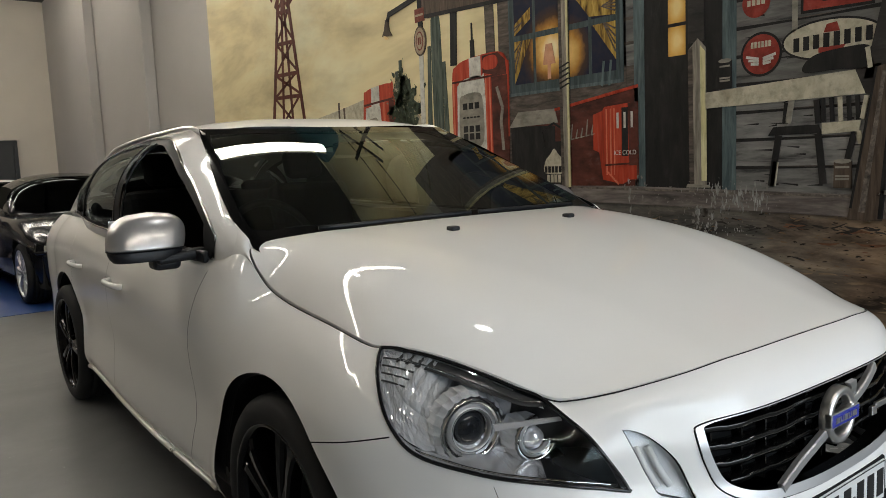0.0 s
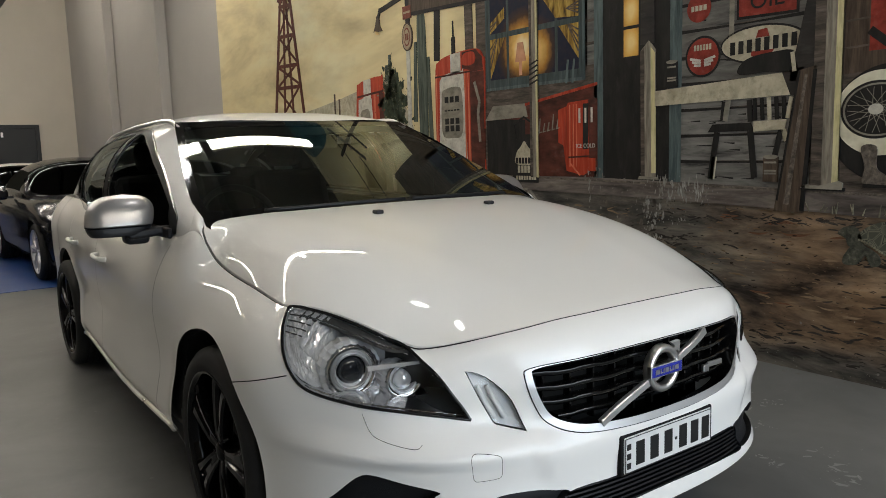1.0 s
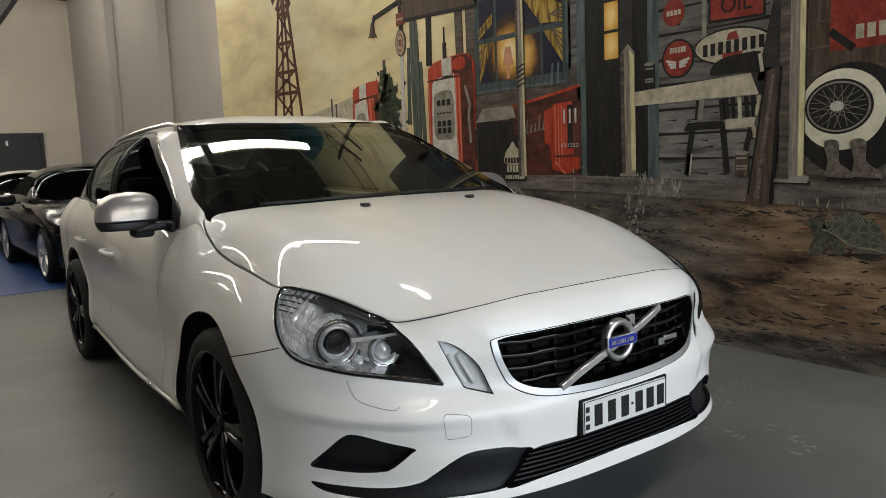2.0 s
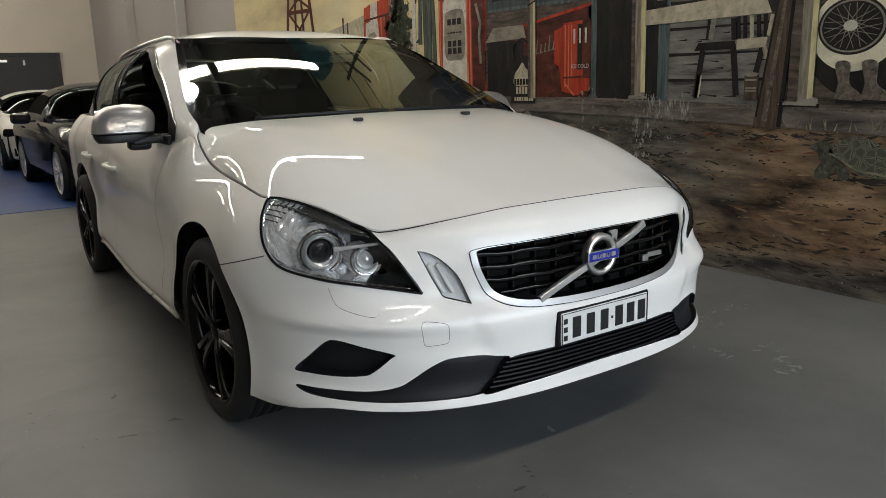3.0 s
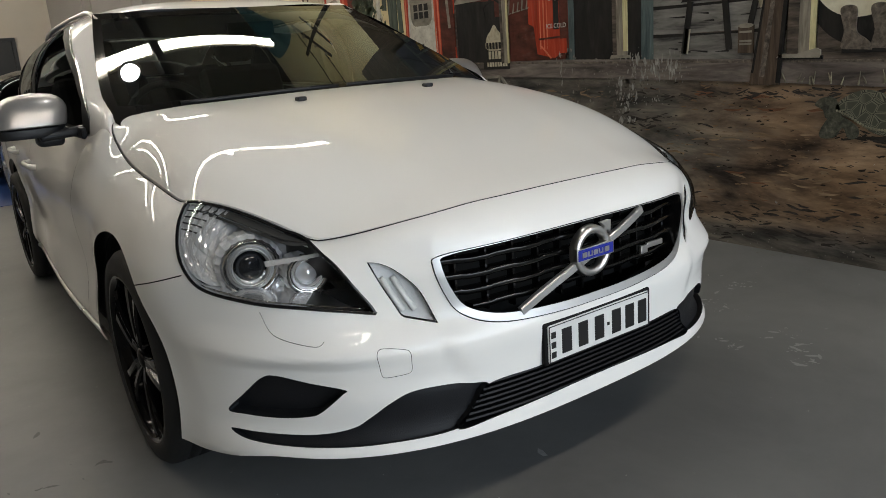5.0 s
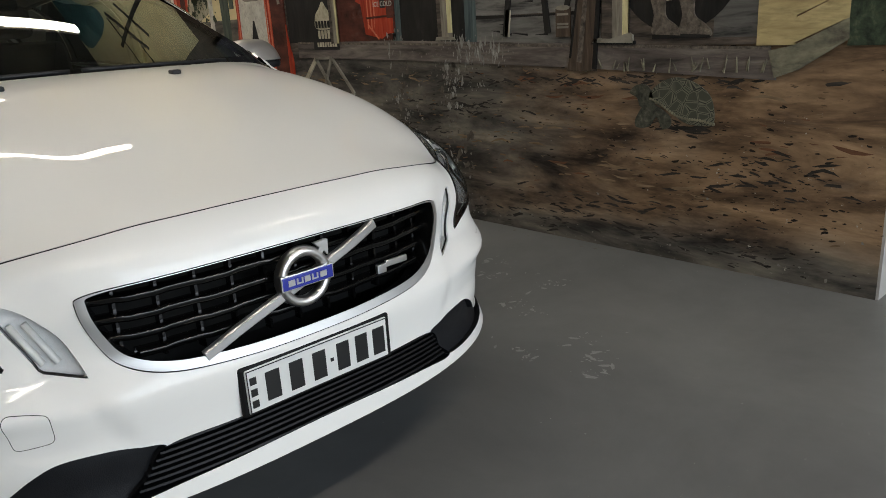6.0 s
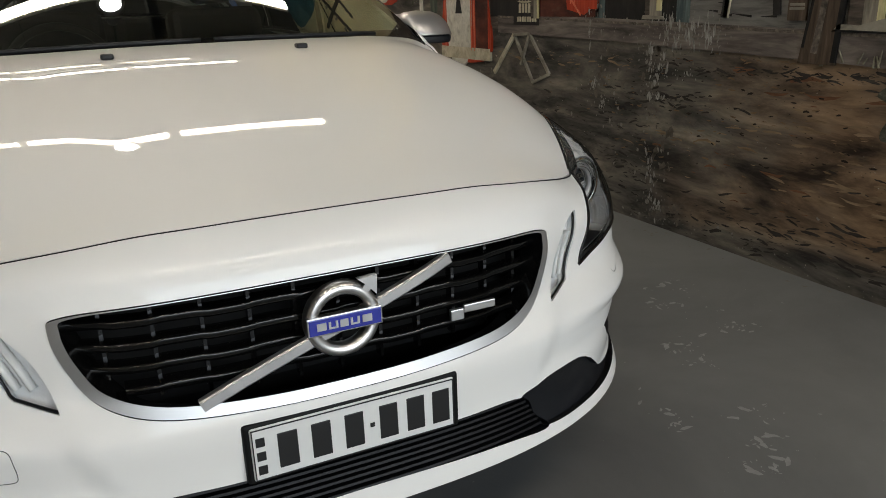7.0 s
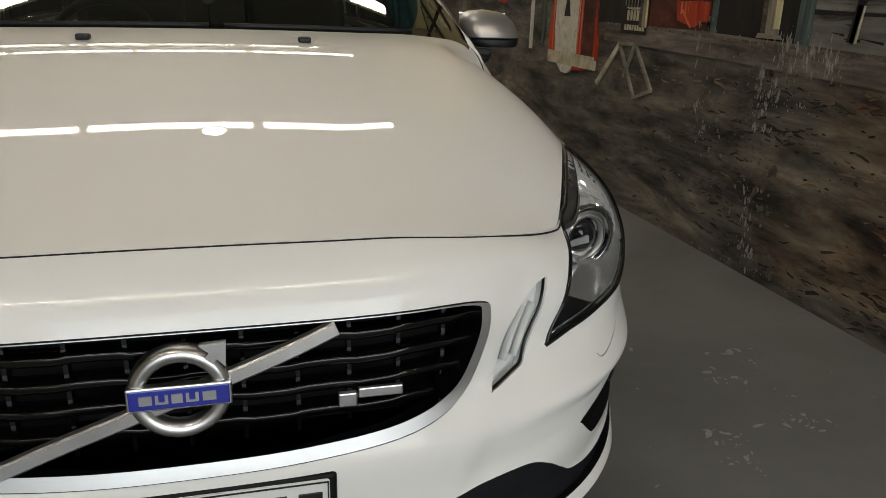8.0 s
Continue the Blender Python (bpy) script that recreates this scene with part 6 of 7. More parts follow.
# window
wn = flat_piece("painted_window", rect(2.44, 3.50, 1.69, 2.75), P_SASH, 8, label="blue-green window with yellow curtains and a lit lamp")
for y0, y1, z0, z1 in ((2.50, 2.70, 1.77, 2.08), (2.73, 2.90, 1.77, 2.08), (3.00, 3.22, 1.77, 2.08), (3.25, 3.44, 1.77, 2.08), (2.50, 2.70, 2.12, 2.42), (2.73, 2.90, 2.12, 2.42), (3.00, 3.22, 2.12, 2.42), (3.25, 3.44, 2.12, 2.42), (2.50, 3.44, 2.46, 2.70)):
    flat_piece("window_pane", rect(y0, y1, z0, z1), P_LIT_WINDOW if y0 > 2.95 and z1 < 2.45 else P_LIT_SIDE if z1 < 2.45 else P_NIGHT, 9, wn)
flat_piece("lamp_shade", [(3.15, 1.88), (3.12, 2.02), (3.06, 2.02), (3.03, 1.88)], P_ROSE, 12, wn)
stroke("window_edge", (2.455, 1.70), (2.455, 2.75), 0.018, P_TEAL, 10, wn)
stroke("window_edge", (2.45, 1.70), (3.50, 1.70), 0.022, P_TEAL, 10, wn)
stroke("window_edge", (2.95, 1.74), (2.95, 2.75), 0.014, P_TEAL, 10, wn)
stroke("lamp_foot", (3.09, 1.78), (3.09, 1.88), 0.03, P_ROSE, 12, wn)
for pane, folds in ((((3.44, 1.78), (3.44, 2.08), (3.27, 2.08)), 4), (((3.44, 2.12), (3.44, 2.20), (3.27, 2.30), (3.27, 2.22)), 3), (((2.50, 1.84), (2.50, 2.08), (2.69, 2.08)), 5), (((2.50, 2.12), (2.50, 2.24), (2.86, 2.42), (2.89, 2.34), (2.72, 2.14)), 5)):
    flat_piece("curtain", pane, P_CURTAIN, 10, wn)
    a, b, c = (np.array(q) for q in (pane[0], pane[1], pane[-1]))
    for f in range(1, folds):
        k = f / folds
        stroke("curtain_fold", a * (1 - k) + b * k, c * 0.55 * (1 - k) + c * 0.45 * k + b * 0.45 * (1 - k) + b * 0.55 * k, 0.012, P_BROWN_BOARD, 11, wn, 0.005)
for y in (2.56, 2.62):
    stroke("window_hook", (y, 1.68), (y - 0.02, 1.84), 0.018, P_TEAL, 11, wn)
# ice chest and drinks cooler
ch = flat_piece("painted_chest", [(2.33, 1.03), (3.40, 1.03), (3.48, 1.50), (2.92, 1.58), (2.33, 1.66)], P_MAROON, 9, label="dark red drinks chest with white lettering bars")
flat_piece("coal_box", [(3.05, 1.03), (3.50, 1.03), (3.50, 1.47), (3.05, 1.45)], P_BLACK, 10, ch)
flat_piece("coal_lid", [(3.02, 1.47), (3.52, 1.46), (3.42, 1.57), (3.05, 1.57)], P_GREYPALE, 11, ch)
stroke("chest_rim", (2.33, 1.655), (3.05, 1.56), 0.02, P_RED, 11, ch)
for i in range(5):
    stroke("letter_bar", (2.90 - i * 0.046, 1.345 + 0.006 * i), (2.885 - i * 0.046, (1.45 if i in (0, 3) else 1.405) + 0.008 * i), 0.012, P_GREYPALE, 11, ch, 0.007)
    stroke("letter_bar", (2.905 - i * 0.046, 1.345 + 0.006 * i), (2.870 - i * 0.046, 1.352 + 0.006 * i), 0.008, P_GREYPALE, 11, ch, 0.005)
bars("letter_bar", 2.64, 2.9, 1.20, 0.03, 5, P_MAROON, 11, ch)
co2 = flat_piece("painted_cooler", [(2.33, 1.10), (2.46, 1.04), (2.62, 1.07), (2.65, 1.25), (2.70, 1.27), (2.70, 1.50), (2.62, 1.52), (2.60, 1.545), (2.33, 1.56)], P_RED, 11, label="bright red drinks cooler")
for y in (2.585, 2.55, 2.52):
    stroke("cooler_ridge", (y, 1.10), (y, 1.53), 0.010, P_REDLIGHT, 12, co2)
stroke("cooler_ridge", (2.58, 1.12), (2.49, 1.04), 0.012, P_REDLIGHT, 12, co2)
flat_piece("cooler_shade", [(2.33, 1.10), (2.40, 1.07), (2.41, 1.555), (2.33, 1.56)], P_MAROON, 12, co2)
flat_piece("cooler_bottle", rect(2.41, 2.46, 1.22, 1.53), P_BLACK, 12, co2)
bars("cooler_mark", 2.35, 2.52, 1.45, 0.10, 3, P_WHITE, 13, co2, fill=0.3)
def lettering(text, y, z, size, mat, level, parent):
    """A painted word, in the font that the program has."""
    word = bpy.data.curves.new("word", "FONT")
    word.body, word.size, word.align_x, word.extrude = text, size, "CENTER", 0.0006
    ob = new("painted_word", word)
    ob.matrix_world = Matrix.Translation((WALL_X - 0.003 - LAYER * level, y, z)) @ Matrix(((0, 0, 1, 0), (-1, 0, 0, 0), (0, 1, 0, 0), (0, 0, 0, 1)))
    word.materials.append(mat)
    ob.parent = parent
    return ob


lettering("ICE COLD", 2.435, 1.230, 0.040, P_WHITE, 13, co2)
for y0, y1 in ((2.345, 2.41), (2.44, 2.52)):
    flat_piece("cooler_foot", rect(y0, y1, 1.07, 1.16), P_RED, 13, co2)
stroke("cooler_line", (2.33, 1.175), (2.60, 1.165), 0.012, P_MAROON, 14, co2)
# oil bottle sign
oil = flat_piece("painted_bottle_sign", rect(2.91, 3.20, 0.98, 1.34), P_BLACK, 12, label="black oil sign with cream lettering bars")
flat_piece("sign_bottle", loop((3.15, 1.12), (3.15, 1.20), (3.10, 1.25), (3.06, 1.29), (3.02, 1.25), (2.97, 1.20), (2.97, 1.12)), P_CREAM, 13, oil)
bars("letter_bar", 2.955, 3.16, 1.145, 0.045, 6, P_BLACK, 14, oil)
bars("letter_bar", 2.96, 3.14, 1.08, 0.055, 5, P_CREAM, 13, oil)
bars("letter_bar", 2.93, 3.16, 1.015, 0.03, 8, P_CREAM, 13, oil)
for a, b in (((3.15, 1.30), (3.18, 1.42)), ((3.18, 1.42), (3.06, 1.47)), ((3.06, 1.47), (2.97, 1.42)), ((2.97, 1.42), (2.96, 1.28))):
    stroke("sign_handle", a, b, 0.014, P_BLACK, 13, oil)
# cream porch posts
po = flat_piece("painted_porch_post", rect(2.905, 2.99, 1.02, 3.2), P_POST, 14, label="weathered cream porch post")
flat_piece("post_edge", rect(2.905, 2.925, 1.02, 3.2), P_BRIGHT, 15, po)
flat_piece("post_shade", rect(2.965, 2.991, 1.02, 3.2), P_BROWN_BOARD, 15, po)
for i in range(5):
    z = 1.70 + i * 0.035
    stroke("post_stripe", (2.99, z), (2.905, z + 0.03), 0.012, P_BLACK, 16, po)
p2 = flat_piece("painted_gate_post", [(1.845, 1.035), (1.955, 1.035), (1.965, 1.82), (1.90, 1.88), (1.85, 1.82)], P_POST, 14, label="cream wooden gate post")
flat_piece("post_shade", [(1.925, 1.04), (1.955, 1.04), (1.965, 1.82), (1.935, 1.84)], P_BROWN_BOARD, 15, p2)
flat_piece("post_edge", [(1.845, 1.06), (1.875, 1.06), (1.885, 1.84), (1.85, 1.80)], P_BRIGHT, 15, p2)
flat_piece("post_upper", rect(1.86, 1.965, 1.86, 3.0), P_SHADE, 13, p2)
flat_piece("post_foot", [(1.82, 1.02), (1.98, 1.02), (1.97, 1.04), (1.83, 1.035)], P_GREYPALE, 15, p2)
rl = flat_piece("painted_rail", [(1.85, 1.475), (1.85, 1.565), (1.02, 1.60), (0.97, 1.48)], P_CREAM, 15, label="pale wooden rail across the porch")
flat_piece("rail_shadow", [(1.02, 1.60), (0.90, 1.62), (0.90, 1.47), (0.97, 1.48)], P_SHADE, 16, rl)
# signs on the boards
fl = flat_piece("painted_round_sign", oval(1.515, 1.738, 0.118, 0.118), P_BLACK, 9, label="round red sign with white wings")
flat_piece("sign_disc", oval(1.515, 1.738, 0.105, 0.105), P_SIGN_RED, 10, fl)
bars("letter_bar", 1.455, 1.575, 1.79, 0.032, 6, P_CREAM, 11, fl)
for s in (-1, 1):
    for j in range(3):
        stroke("sign_wing", (1.515 + s * 0.012, 1.715 - j * 0.014), (1.515 + s * (0.085 - j * 0.014), 1.732 - j * 0.020), 0.014, P_WHITE, 11, fl)
ov = flat_piece("painted_oval_sign", oval(1.145, 1.765, 0.255, 0.105, turn=0.03), P_BLACK, 9, label="cream oval oil sign with black lettering bars")
flat_piece("sign_oval", oval(1.145, 1.765, 0.243, 0.094, turn=0.03), P_CREAM, 10, ov)
flat_piece("sign_emblem", [(1.205, 1.705), (1.17, 1.695), (1.09, 1.705), (1.07, 1.73), (1.205, 1.73)], P_SIGN_RED, 11, ov)
flat_piece("sign_emblem", [(1.18, 1.80), (1.165, 1.84), (1.115, 1.845), (1.10, 1.80)], P_SIGN_RED, 11, ov)
bars("letter_bar", 0.935, 1.345, 1.768, 0.070, 8, P_BLACK, 12, ov, tilt=-0.03, fill=0.58)
rs = flat_piece("painted_red_sign", [(0.94, 1.90), (1.30, 1.91), (1.30, 2.30), (0.94, 2.28)], P_BLACK, 9, label="square red oil sign")
flat_piece("sign_face", [(0.955, 1.915), (1.285, 1.925), (1.285, 2.28), (0.955, 2.26)], P_SIGN_RED, 10, rs)
sm = flat_piece("painted_small_sign", oval(1.545, 2.015, 0.08, 0.08), P_SIGN_RED, 9, label="small round red sign")
bars("letter_bar", 1.49, 1.60, 2.015, 0.03, 4, P_CREAM, 10, sm)
flat_piece("painted_batten", rect(1.315, 1.345, 1.80, 2.5), P_GREYPALE, 9)
lettering("OIL", 1.12, 1.955, 0.13, P_BLACK, 11, rs)
# barrel chair back, chair, tins
flat_piece("painted_chair_back", loop((1.27, 1.61), (1.27, 1.66), (1.20, 1.70), (1.05, 1.715), (0.965, 1.71), (0.945, 1.66), (0.945, 1.60), (1.1, 1.61)), P_BLACK, 16, label="dark rounded chair back")
stroke("painted_chair_edge", (0.95, 1.60), (0.965, 1.70), 0.022, P_CREAM, 17)
chair = flat_piece("painted_chair", [(1.47, 1.30), (1.44, 1.345), (1.20, 1.345), (1.18, 1.30)], P_BLACK, 12, label="dark wooden chair with cream seat edge")
flat_piece("seat_edge", [(1.18, 1.295), (1.18, 1.35), (0.99, 1.355), (1.0, 1.30)], P_CREAM, 13, chair)
for a, b, w, mt in (((1.41, 1.30), (1.45, 1.03), 0.035, P_BLACK), ((1.425, 1.16), (1.44, 1.03), 0.03, P_CREAM), ((1.20, 1.30), (1.17, 1.04), 0.035, P_BLACK), ((1.02, 1.30), (1.07, 1.08), 0.03, P_BLACK), ((1.005, 1.30), (0.985, 1.24), 0.028, P_CREAM),
                    ((1.36, 1.36), (1.34, 1.48), 0.03, P_GREYPALE), ((1.38, 1.36), (1.37, 1.47), 0.02, P_BLACK), ((1.20, 1.35), (1.21, 1.47), 0.03, P_BLACK)):
    stroke("chair_leg", a, b, w, mt, 13, chair)
for i in range(5):
    y = 1.17 - i * 0.042
    stroke("chair_spindle", (y, 1.355), (y + 0.008, 1.475), 0.020, P_CREAM if i == 2 else P_BLACK, 14, chair)
stroke("chair_spindle", (0.985, 1.36), (0.965, 1.47), 0.022, P_CREAM, 14, chair)
for y0, y1, z0, z1, mt in ((1.685, 1.765, 1.575, 1.73, P_BLACK), (1.03, 1.115, 1.02, 1.155, P_LOG)):
    tin = flat_piece("painted_tin", [(y0, z0), (y1, z0), (y1, z1), (y0, z1)], mt, 16, label="old painted oil tin")
    for z in (z0 + 0.045, z0 + 0.06, z1 - 0.03):
        stroke("tin_band", (y0 + 0.008, z), (y1 - 0.008, z), 0.010, P_GREYPALE, 17, tin)
    flat_piece("tin_top", oval((y0 + y1) / 2, z1, (y1 - y0) / 2, 0.012, 16), P_GREYPALE, 17, tin)
# porch floor, brace and right-hand post
flat_piece("painted_porch_edge", [(3.4, 0.93), (3.4, 1.035), (2.3, 1.025), (0.9, 0.985), (0.06, 0.955), (0.03, 0.83), (0.9, 0.87), (2.2, 0.91)], P_PORCH, 10, label="dark worn porch step")
stroke("painted_porch_line", (3.4, 1.03), (0.06, 0.955), 0.012, P_BOOT, 11)
lg2 = flat_piece("painted_brace", [(0.925, 1.60), (0.83, 1.62), (0.885, 0.92), (0.885, 0.86), (1.045, 0.86), (1.03, 0.95)], P_LOG, 18, label="dark leaning timber brace")
stroke("brace_edge", (0.838, 1.60), (0.890, 0.87), 0.020, P_BLACK, 19, lg2)
stroke("brace_edge", (0.922, 1.60), (1.028, 0.92), 0.012, P_BLACK, 19, lg2)
stroke("brace_light", (0.885, 1.58), (0.975, 0.90), 0.016, P_BOOT, 19, lg2, 0.030)
p3 = flat_piece("painted_tall_post", rect(0.705, 0.845, 0.995, 3.0), P_POST, 17, label="tall grey post with a sunlit edge")
flat_piece("post_edge", rect(0.705, 0.735, 1.02, 3.0), P_BRIGHT, 18, p3)
flat_piece("post_shade", rect(0.790, 0.846, 0.995, 3.0), P_BROWN_BOARD, 18, p3)
flat_piece("post_foot_shade", [(0.67, 0.978), (0.91, 0.982), (0.90, 0.995), (0.67, 0.995)], P_BLACK, 18, p3)
flat_piece("post_foot", [(0.68, 0.985), (0.90, 0.99), (0.88, 1.01), (0.80, 1.005), (0.70, 1.03), (0.68, 1.02)], P_GREYPALE, 19, p3)
flat_piece("painted_upper_brace", [(0.85, 1.55), (0.98, 1.55), (0.80, 2.4), (0.72, 2.4)], P_SHADE, 16)
# white-walled wheel, boots
flat_piece("painted_garage", rect(0.10, 0.71, 0.97, 3.0), P_BROWN_BOARD, 9)
for i in range(4):
    flat_piece("painted_plank", [(0.12, 1.58 + i * 0.13), (0.70, 1.56 + i * 0.13), (0.70, 1.68 + i * 0.13), (0.12, 1.70 + i * 0.13)], P_LOG, 10)
ty = flat_piece("painted_tyre", oval(0.47, 1.31, 0.29, 0.285), P_BLACK, 11, label="white-walled spoked tyre leaning on the wall")
flat_piece("white_wall", oval(0.515, 1.362, 0.222, 0.205), P_WALLWHITE, 12, ty)
flat_piece("wheel_ring", oval(0.53, 1.378, 0.175, 0.140), P_BLACK, 13, ty)
flat_piece("wheel_lip", oval(0.53, 1.378, 0.163, 0.128), P_GREYPALE, 14, ty)
flat_piece("wheel_dark", oval(0.53, 1.378, 0.152, 0.119), P_BLACK, 15, ty)
for i in range(26):
    a = 2 * math.pi * i / 26
    k = 0.75 if i % 2 else -0.75
    stroke("wheel_spoke", (0.53 + 0.03 * math.cos(a + k), 1.378 + 0.024 * math.sin(a + k)), (0.53 + 0.143 * math.cos(a), 1.378 + 0.110 * math.sin(a)), 0.0026, P_GREYPALE, 16, ty)
flat_piece("wheel_hub", oval(0.535, 1.38, 0.035, 0.026), P_WHITE, 17, ty)
flat_piece("painted_inner_wall", rect(0.10, 0.30, 1.0, 1.25), P_GREY_BOARD[0], 10)
rd = flat_piece("painted_corner_sign", rect(0.20, 0.58, 1.66, 2.0), P_SIGN_RED, 11, label="red sign with a black stripe")
stroke("sign_stripe", (0.58, 1.76), (0.46, 1.66), 0.04, P_BLACK, 12, rd)
bars("letter_bar", 0.24, 0.46, 1.74, 0.07, 4, P_CREAM, 12, rd)
for y in (0.545, 0.41):
    bt = flat_piece("painted_boot", loop((y + 0.035, 1.02), (y + 0.030, 1.10), (y + 0.05, 1.20), (y - 0.02, 1.20), (y - 0.025, 1.10), (y - 0.07, 1.06), (y - 0.10, 1.03), (y - 0.09, 1.005)), P_BOOT, 18, label="worn leather cowboy boot")
    flat_piece("boot_sole", [(y + 0.035, 1.0), (y - 0.10, 1.0), (y - 0.10, 1.012), (y + 0.035, 1.02)], P_BLACK, 19, bt)
# yellow house corner, stone base, grass
cn = flat_piece("painted_corner_post", rect(-0.035, 0.115, 0.965, 2.6), P_SIDING, 12, label="yellow timber house corner")
for i in range(8):
    z = 0.975 + i * 0.10
    flat_piece("siding_plank", [(-0.035, z), (-0.225, z + 0.085), (-0.225, z + 0.185), (-0.035, z + 0.092)], P_SIDING, 13, cn)
flat_piece("painted_stone_base", [(0.065, 0.945), (0.035, 0.84), (-0.05, 0.87), (-0.23, 0.985), (-0.225, 1.06), (-0.035, 0.965)], P_STONE, 14, label="pale stone footing")
flat_piece("painted_grass", rect(-0.41, -0.225, 0.96, 2.6), P_GREEN, 11)
for i in range(26):
    y = random.uniform(0.05, 0.95)
    stroke("painted_tuft", (y, 0.855 + 0.02 * random.random()), (y + random.uniform(-0.02, 0.02), 0.89 + 0.04 * random.random()), 0.006, P_STONE, 15, None, 0.001)
# tortoise
tt = flat_piece("painted_tortoise", loop((0.285, 0.645), (0.30, 0.75), (0.37, 0.81), (0.47, 0.835), (0.56, 0.80), (0.60, 0.74), (0.50, 0.69), (0.42, 0.64), (0.34, 0.632)), P_TORTOISE, 7, label="painted tortoise with a patterned shell")
for i in range(26):
    k = i / 25
    flat_piece("tortoise_rim_scale", oval(0.285 + 0.305 * k, 0.640 + 0.095 * k ** 1.7 + 0.008 * math.sin(9 * k), 0.0058, 0.0065, 8), P_STONE, 9, tt)
flat_piece("tortoise_head", loop((0.57, 0.70), (0.60, 0.79), (0.66, 0.80), (0.70, 0.765), (0.66, 0.74), (0.64, 0.70)), P_HIDE, 7, tt)
flat_piece("tortoise_leg", loop((0.50, 0.67), (0.60, 0.72), (0.66, 0.66), (0.665, 0.61), (0.60, 0.612), (0.56, 0.66), (0.53, 0.61), (0.49, 0.62)), P_HIDE, 8, tt)
# folding sign board
es = stroke("painted_easel", (3.20, 0.92), (3.46, 0.67), 0.03, P_CREAM, 12)
es["label"] = "folding sign stand"
for a, b in (((3.20, 0.92), (2.98, 0.64)), ((3.02, 0.93), (2.80, 0.70)), ((3.20, 0.92), (3.02, 0.93)), ((2.98, 0.64), (2.80, 0.70)), ((3.02, 0.93), (3.12, 0.74))):
    stroke("easel_bar", a, b, 0.018, P_GREYPALE, 13, es)
# near fuel pump
pu = flat_piece("painted_pump", loop((4.20, 0.78), (4.19, 1.2), (4.18, 1.88), (4.12, 1.99), (3.95, 2.03), (3.62, 2.04), (3.53, 1.97), (3.51, 1.88), (3.53, 1.2), (3.53, 0.76)), P_RED, 15, label="tall red and white fuel pump")
flat_piece("pump_side", [(3.70, 0.78), (3.53, 0.78), (3.52, 1.86), (3.70, 1.86)], P_MAROON, 16, pu)
flat_piece("pump_front", loop((4.12, 0.80), (4.12, 1.70), (4.10, 1.84), (3.98, 1.88), (3.82, 1.88), (3.78, 1.80), (3.78, 0.80)), P_WHITE, 16, pu)
flat_piece("pump_stripe", [(3.96, 1.86), (3.96, 2.03), (3.82, 2.035), (3.82, 1.86)], P_WHITE, 16, pu)
flat_piece("pump_cap_shade", [(3.80, 1.90), (3.80, 2.03), (3.62, 2.035), (3.54, 1.97), (3.53, 1.88), (3.66, 1.87)], P_MAROON, 16, pu)
flat_piece("pump_cap_light", loop((3.79, 1.93), (3.78, 2.01), (3.66, 2.02), (3.62, 1.97), (3.66, 1.92)), P_RED, 17, pu)
stroke("pump_cap_line", (4.18, 1.86), (3.53, 1.87), 0.014, P_MAROON, 18, pu)
stroke("pump_edge_light", (4.17, 0.80), (4.165, 1.88), 0.018, P_REDLIGHT, 16, pu)
for y in (3.765, 3.72):
    stroke("pump_ridge", (y, 0.80), (y, 1.88), 0.014, P_REDLIGHT, 17, pu)
flat_piece("pump_dial", loop((4.09, 1.38), (4.09, 1.70), (4.03, 1.75), (3.88, 1.76), (3.81, 1.70), (3.81, 1.38), (3.95, 1.34)), P_GREYPALE, 17, pu)
for z, k in ((1.66, 3), (1.57, 5), (1.48, 3), (1.42, 3)):
    bars("dial_mark", 3.84, 4.06, z, 0.05 if k == 3 else 0.012, k, P_BLACK, 18, pu)
for a, b in (((3.64, 1.78), (3.58, 1.62)), ((3.58, 1.62), (3.60, 1.52)), ((3.60, 1.52), (3.58, 1.30))):
    stroke("pump_hose", a, b, 0.03, P_GREYPALE, 18, pu)
flat_piece("pump_base", rect(3.50, 4.24, 0.74, 0.82), P_CREAM, 17, pu)
stroke("pump_emblem", (3.95, 1.05), (3.95, 1.20), 0.10, P_BLACK, 17, pu, 0.02)


